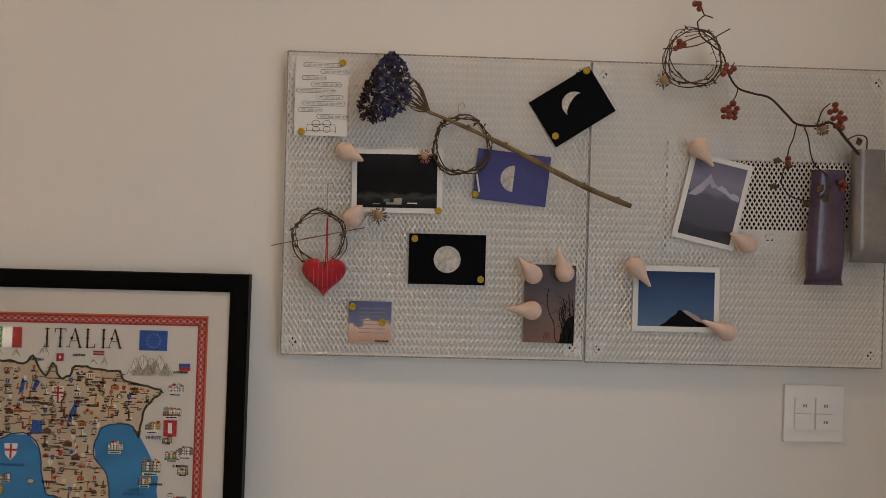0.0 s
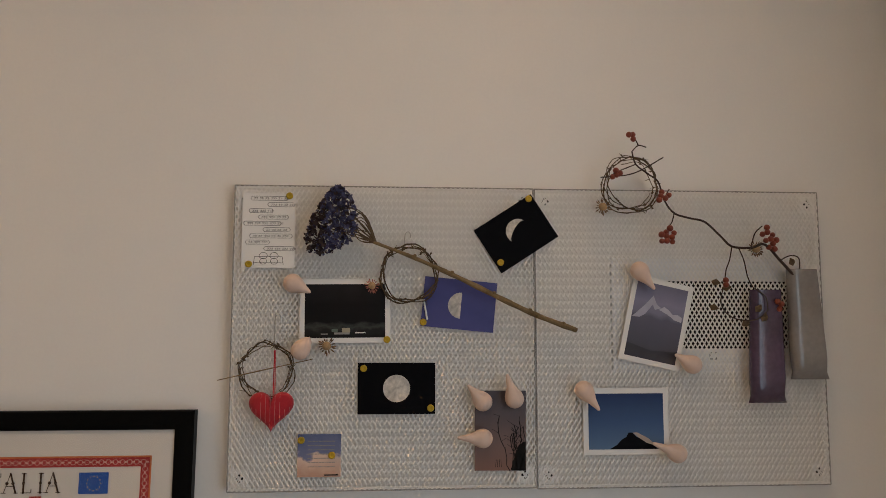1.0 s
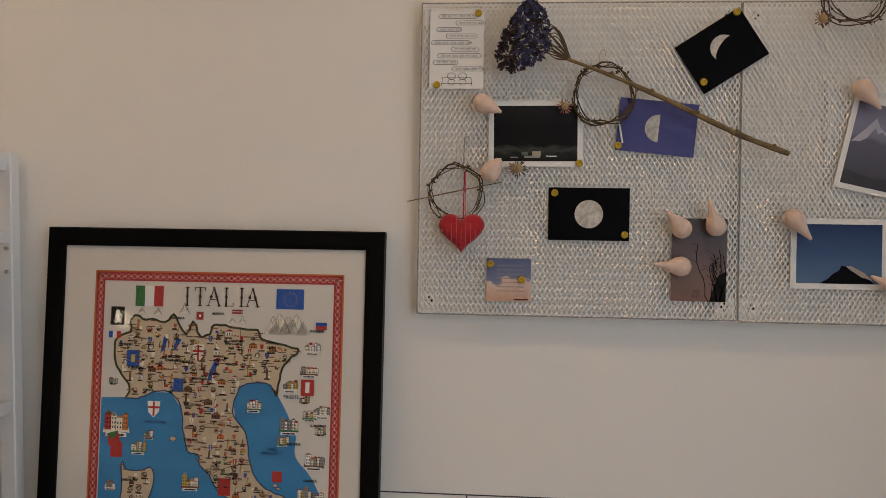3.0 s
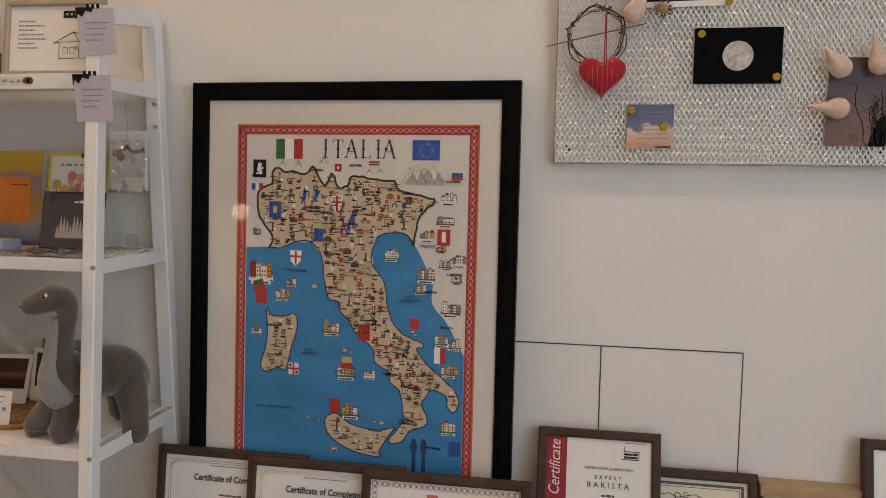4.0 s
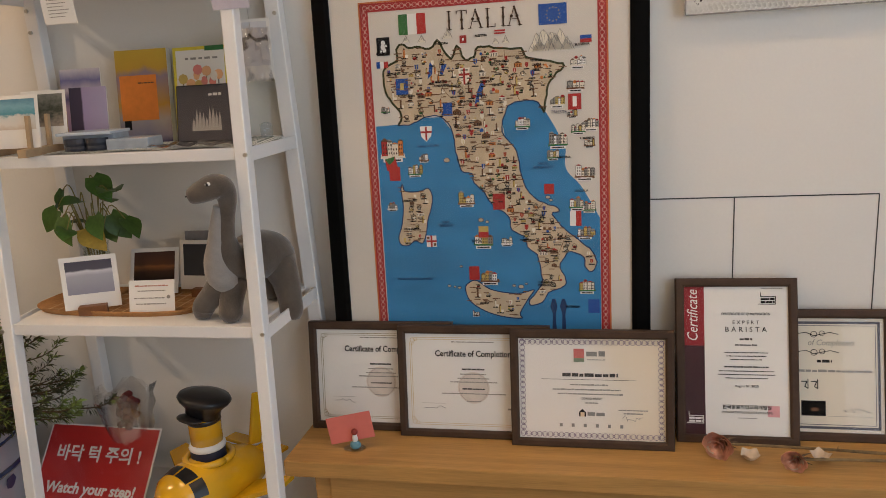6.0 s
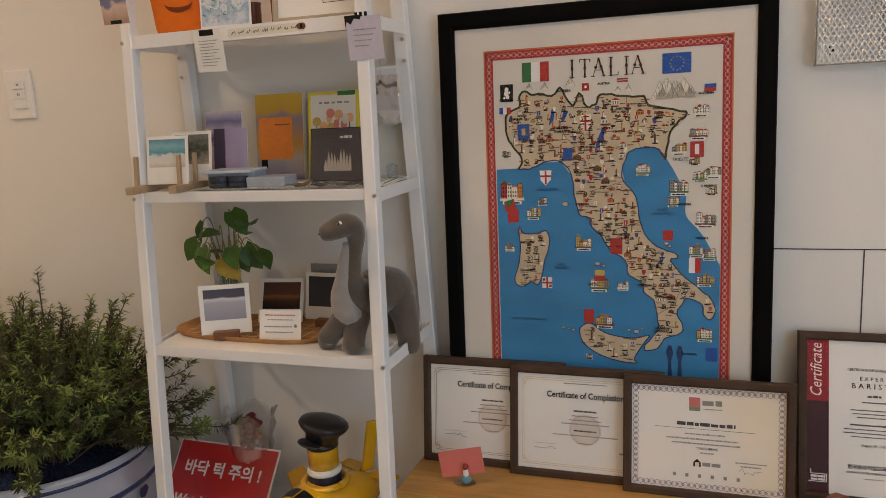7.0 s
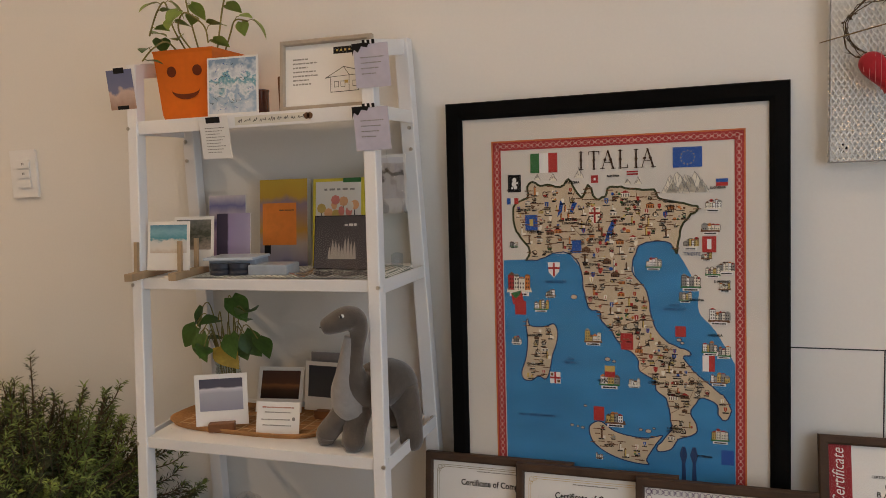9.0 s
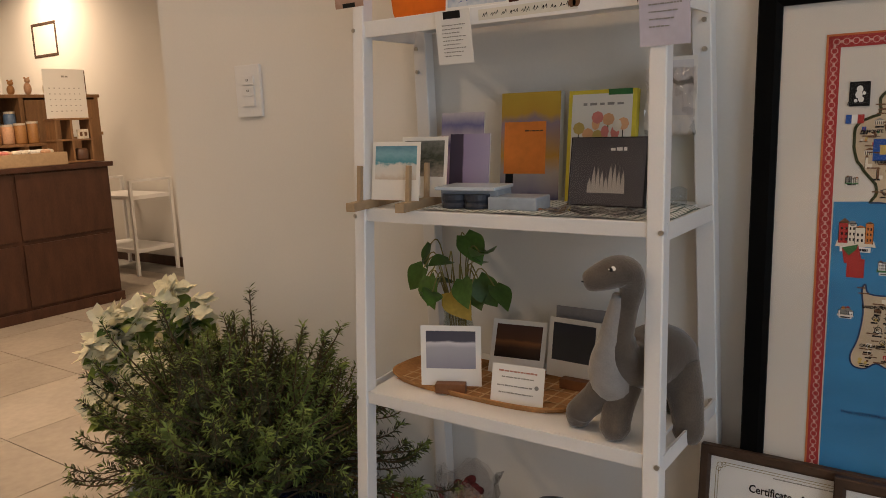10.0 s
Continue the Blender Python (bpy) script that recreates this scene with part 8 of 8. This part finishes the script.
Shape().box((0, 0, 0.045), (0.22, 0.62, 0.09), PALE_WOOD, 0.004).done("tray", t)
for k in range(30):
    Shape().ball((rng.uniform(-0.08, 0.08), rng.uniform(-0.27, 0.27), 0.098), (0.03, 0.038, 0.018), rng.choice([JAR[1], JAR[4], PINK_INK, PAPER]), 9, 6).done("sweet", t)
t = thing("picture_frame", "small dark frame with a pale print on the far wall", "picture frame", pose(-8.80, 4.745, 2.08, 90))
moulding(t, 0.48, 0.35, 0.03, 0.02, WALNUT)
Shape().rect(0.02, 0.02, 0.46, 0.33, picture("pale_print", [(0, (0.5, 0.42, 0.38)), (0.4, (0.62, 0.52, 0.48)), (0.55, (0.34, 0.27, 0.27)), (0.7, (0.66, 0.58, 0.54)), (1, (0.7, 0.62, 0.58))], wobble=0.3, scale=3), -0.006).done("print", t)
t = thing("side_cart", "white metal side cart with two shelves", "cart", pose(-6.96, 4.48, 0))
for x in (-0.385, 0.385):
    for y in (-0.205, 0.205):
        Shape().box((x, y, 0.43), (0.028, 0.028, 0.86), WHITE_METAL, 0.003).done("leg", t)
    Shape().box((x, 0, 0.85), (0.024, 0.39, 0.022), WHITE_METAL, 0.003).done("handle", t)
for z in (0.22, 0.70):
    Shape().box((0, 0, z), (0.75, 0.40, 0.035), WHITE_METAL, 0.004).done("shelf_board", t)
slab("baseboard", -9.6, -2.3, 4.735, 4.75, 0, 0.09, DARK_WOOD, "dark skirting board on the far wall", "baseboard")

# ---- floor tiles, last ----
TILE = material("stone_tile", (0.35, 0.31, 0.26), 0.5, var=0.12, scale=2.2, bump=0.05, fine=25, spread=0.07)
tile = Shape().box((0, 0, -0.004), (0.580, 0.655, 0.008), TILE, 0.0015)
first = tile.done("tile", floor)
base = first.data
k = 0
for i in range(19):
    for j in range(13):
        x, y = -9.36 + 0.585 * i - 0.033, -3.14 + 0.66 * j
        if x > 1.4 or y > 4.75:
            continue
        ob = first if k == 0 else new("tile", base)
        ob.parent = floor
        ob.matrix_basis = Matrix.Translation((x, y, 0.0))
        k += 1
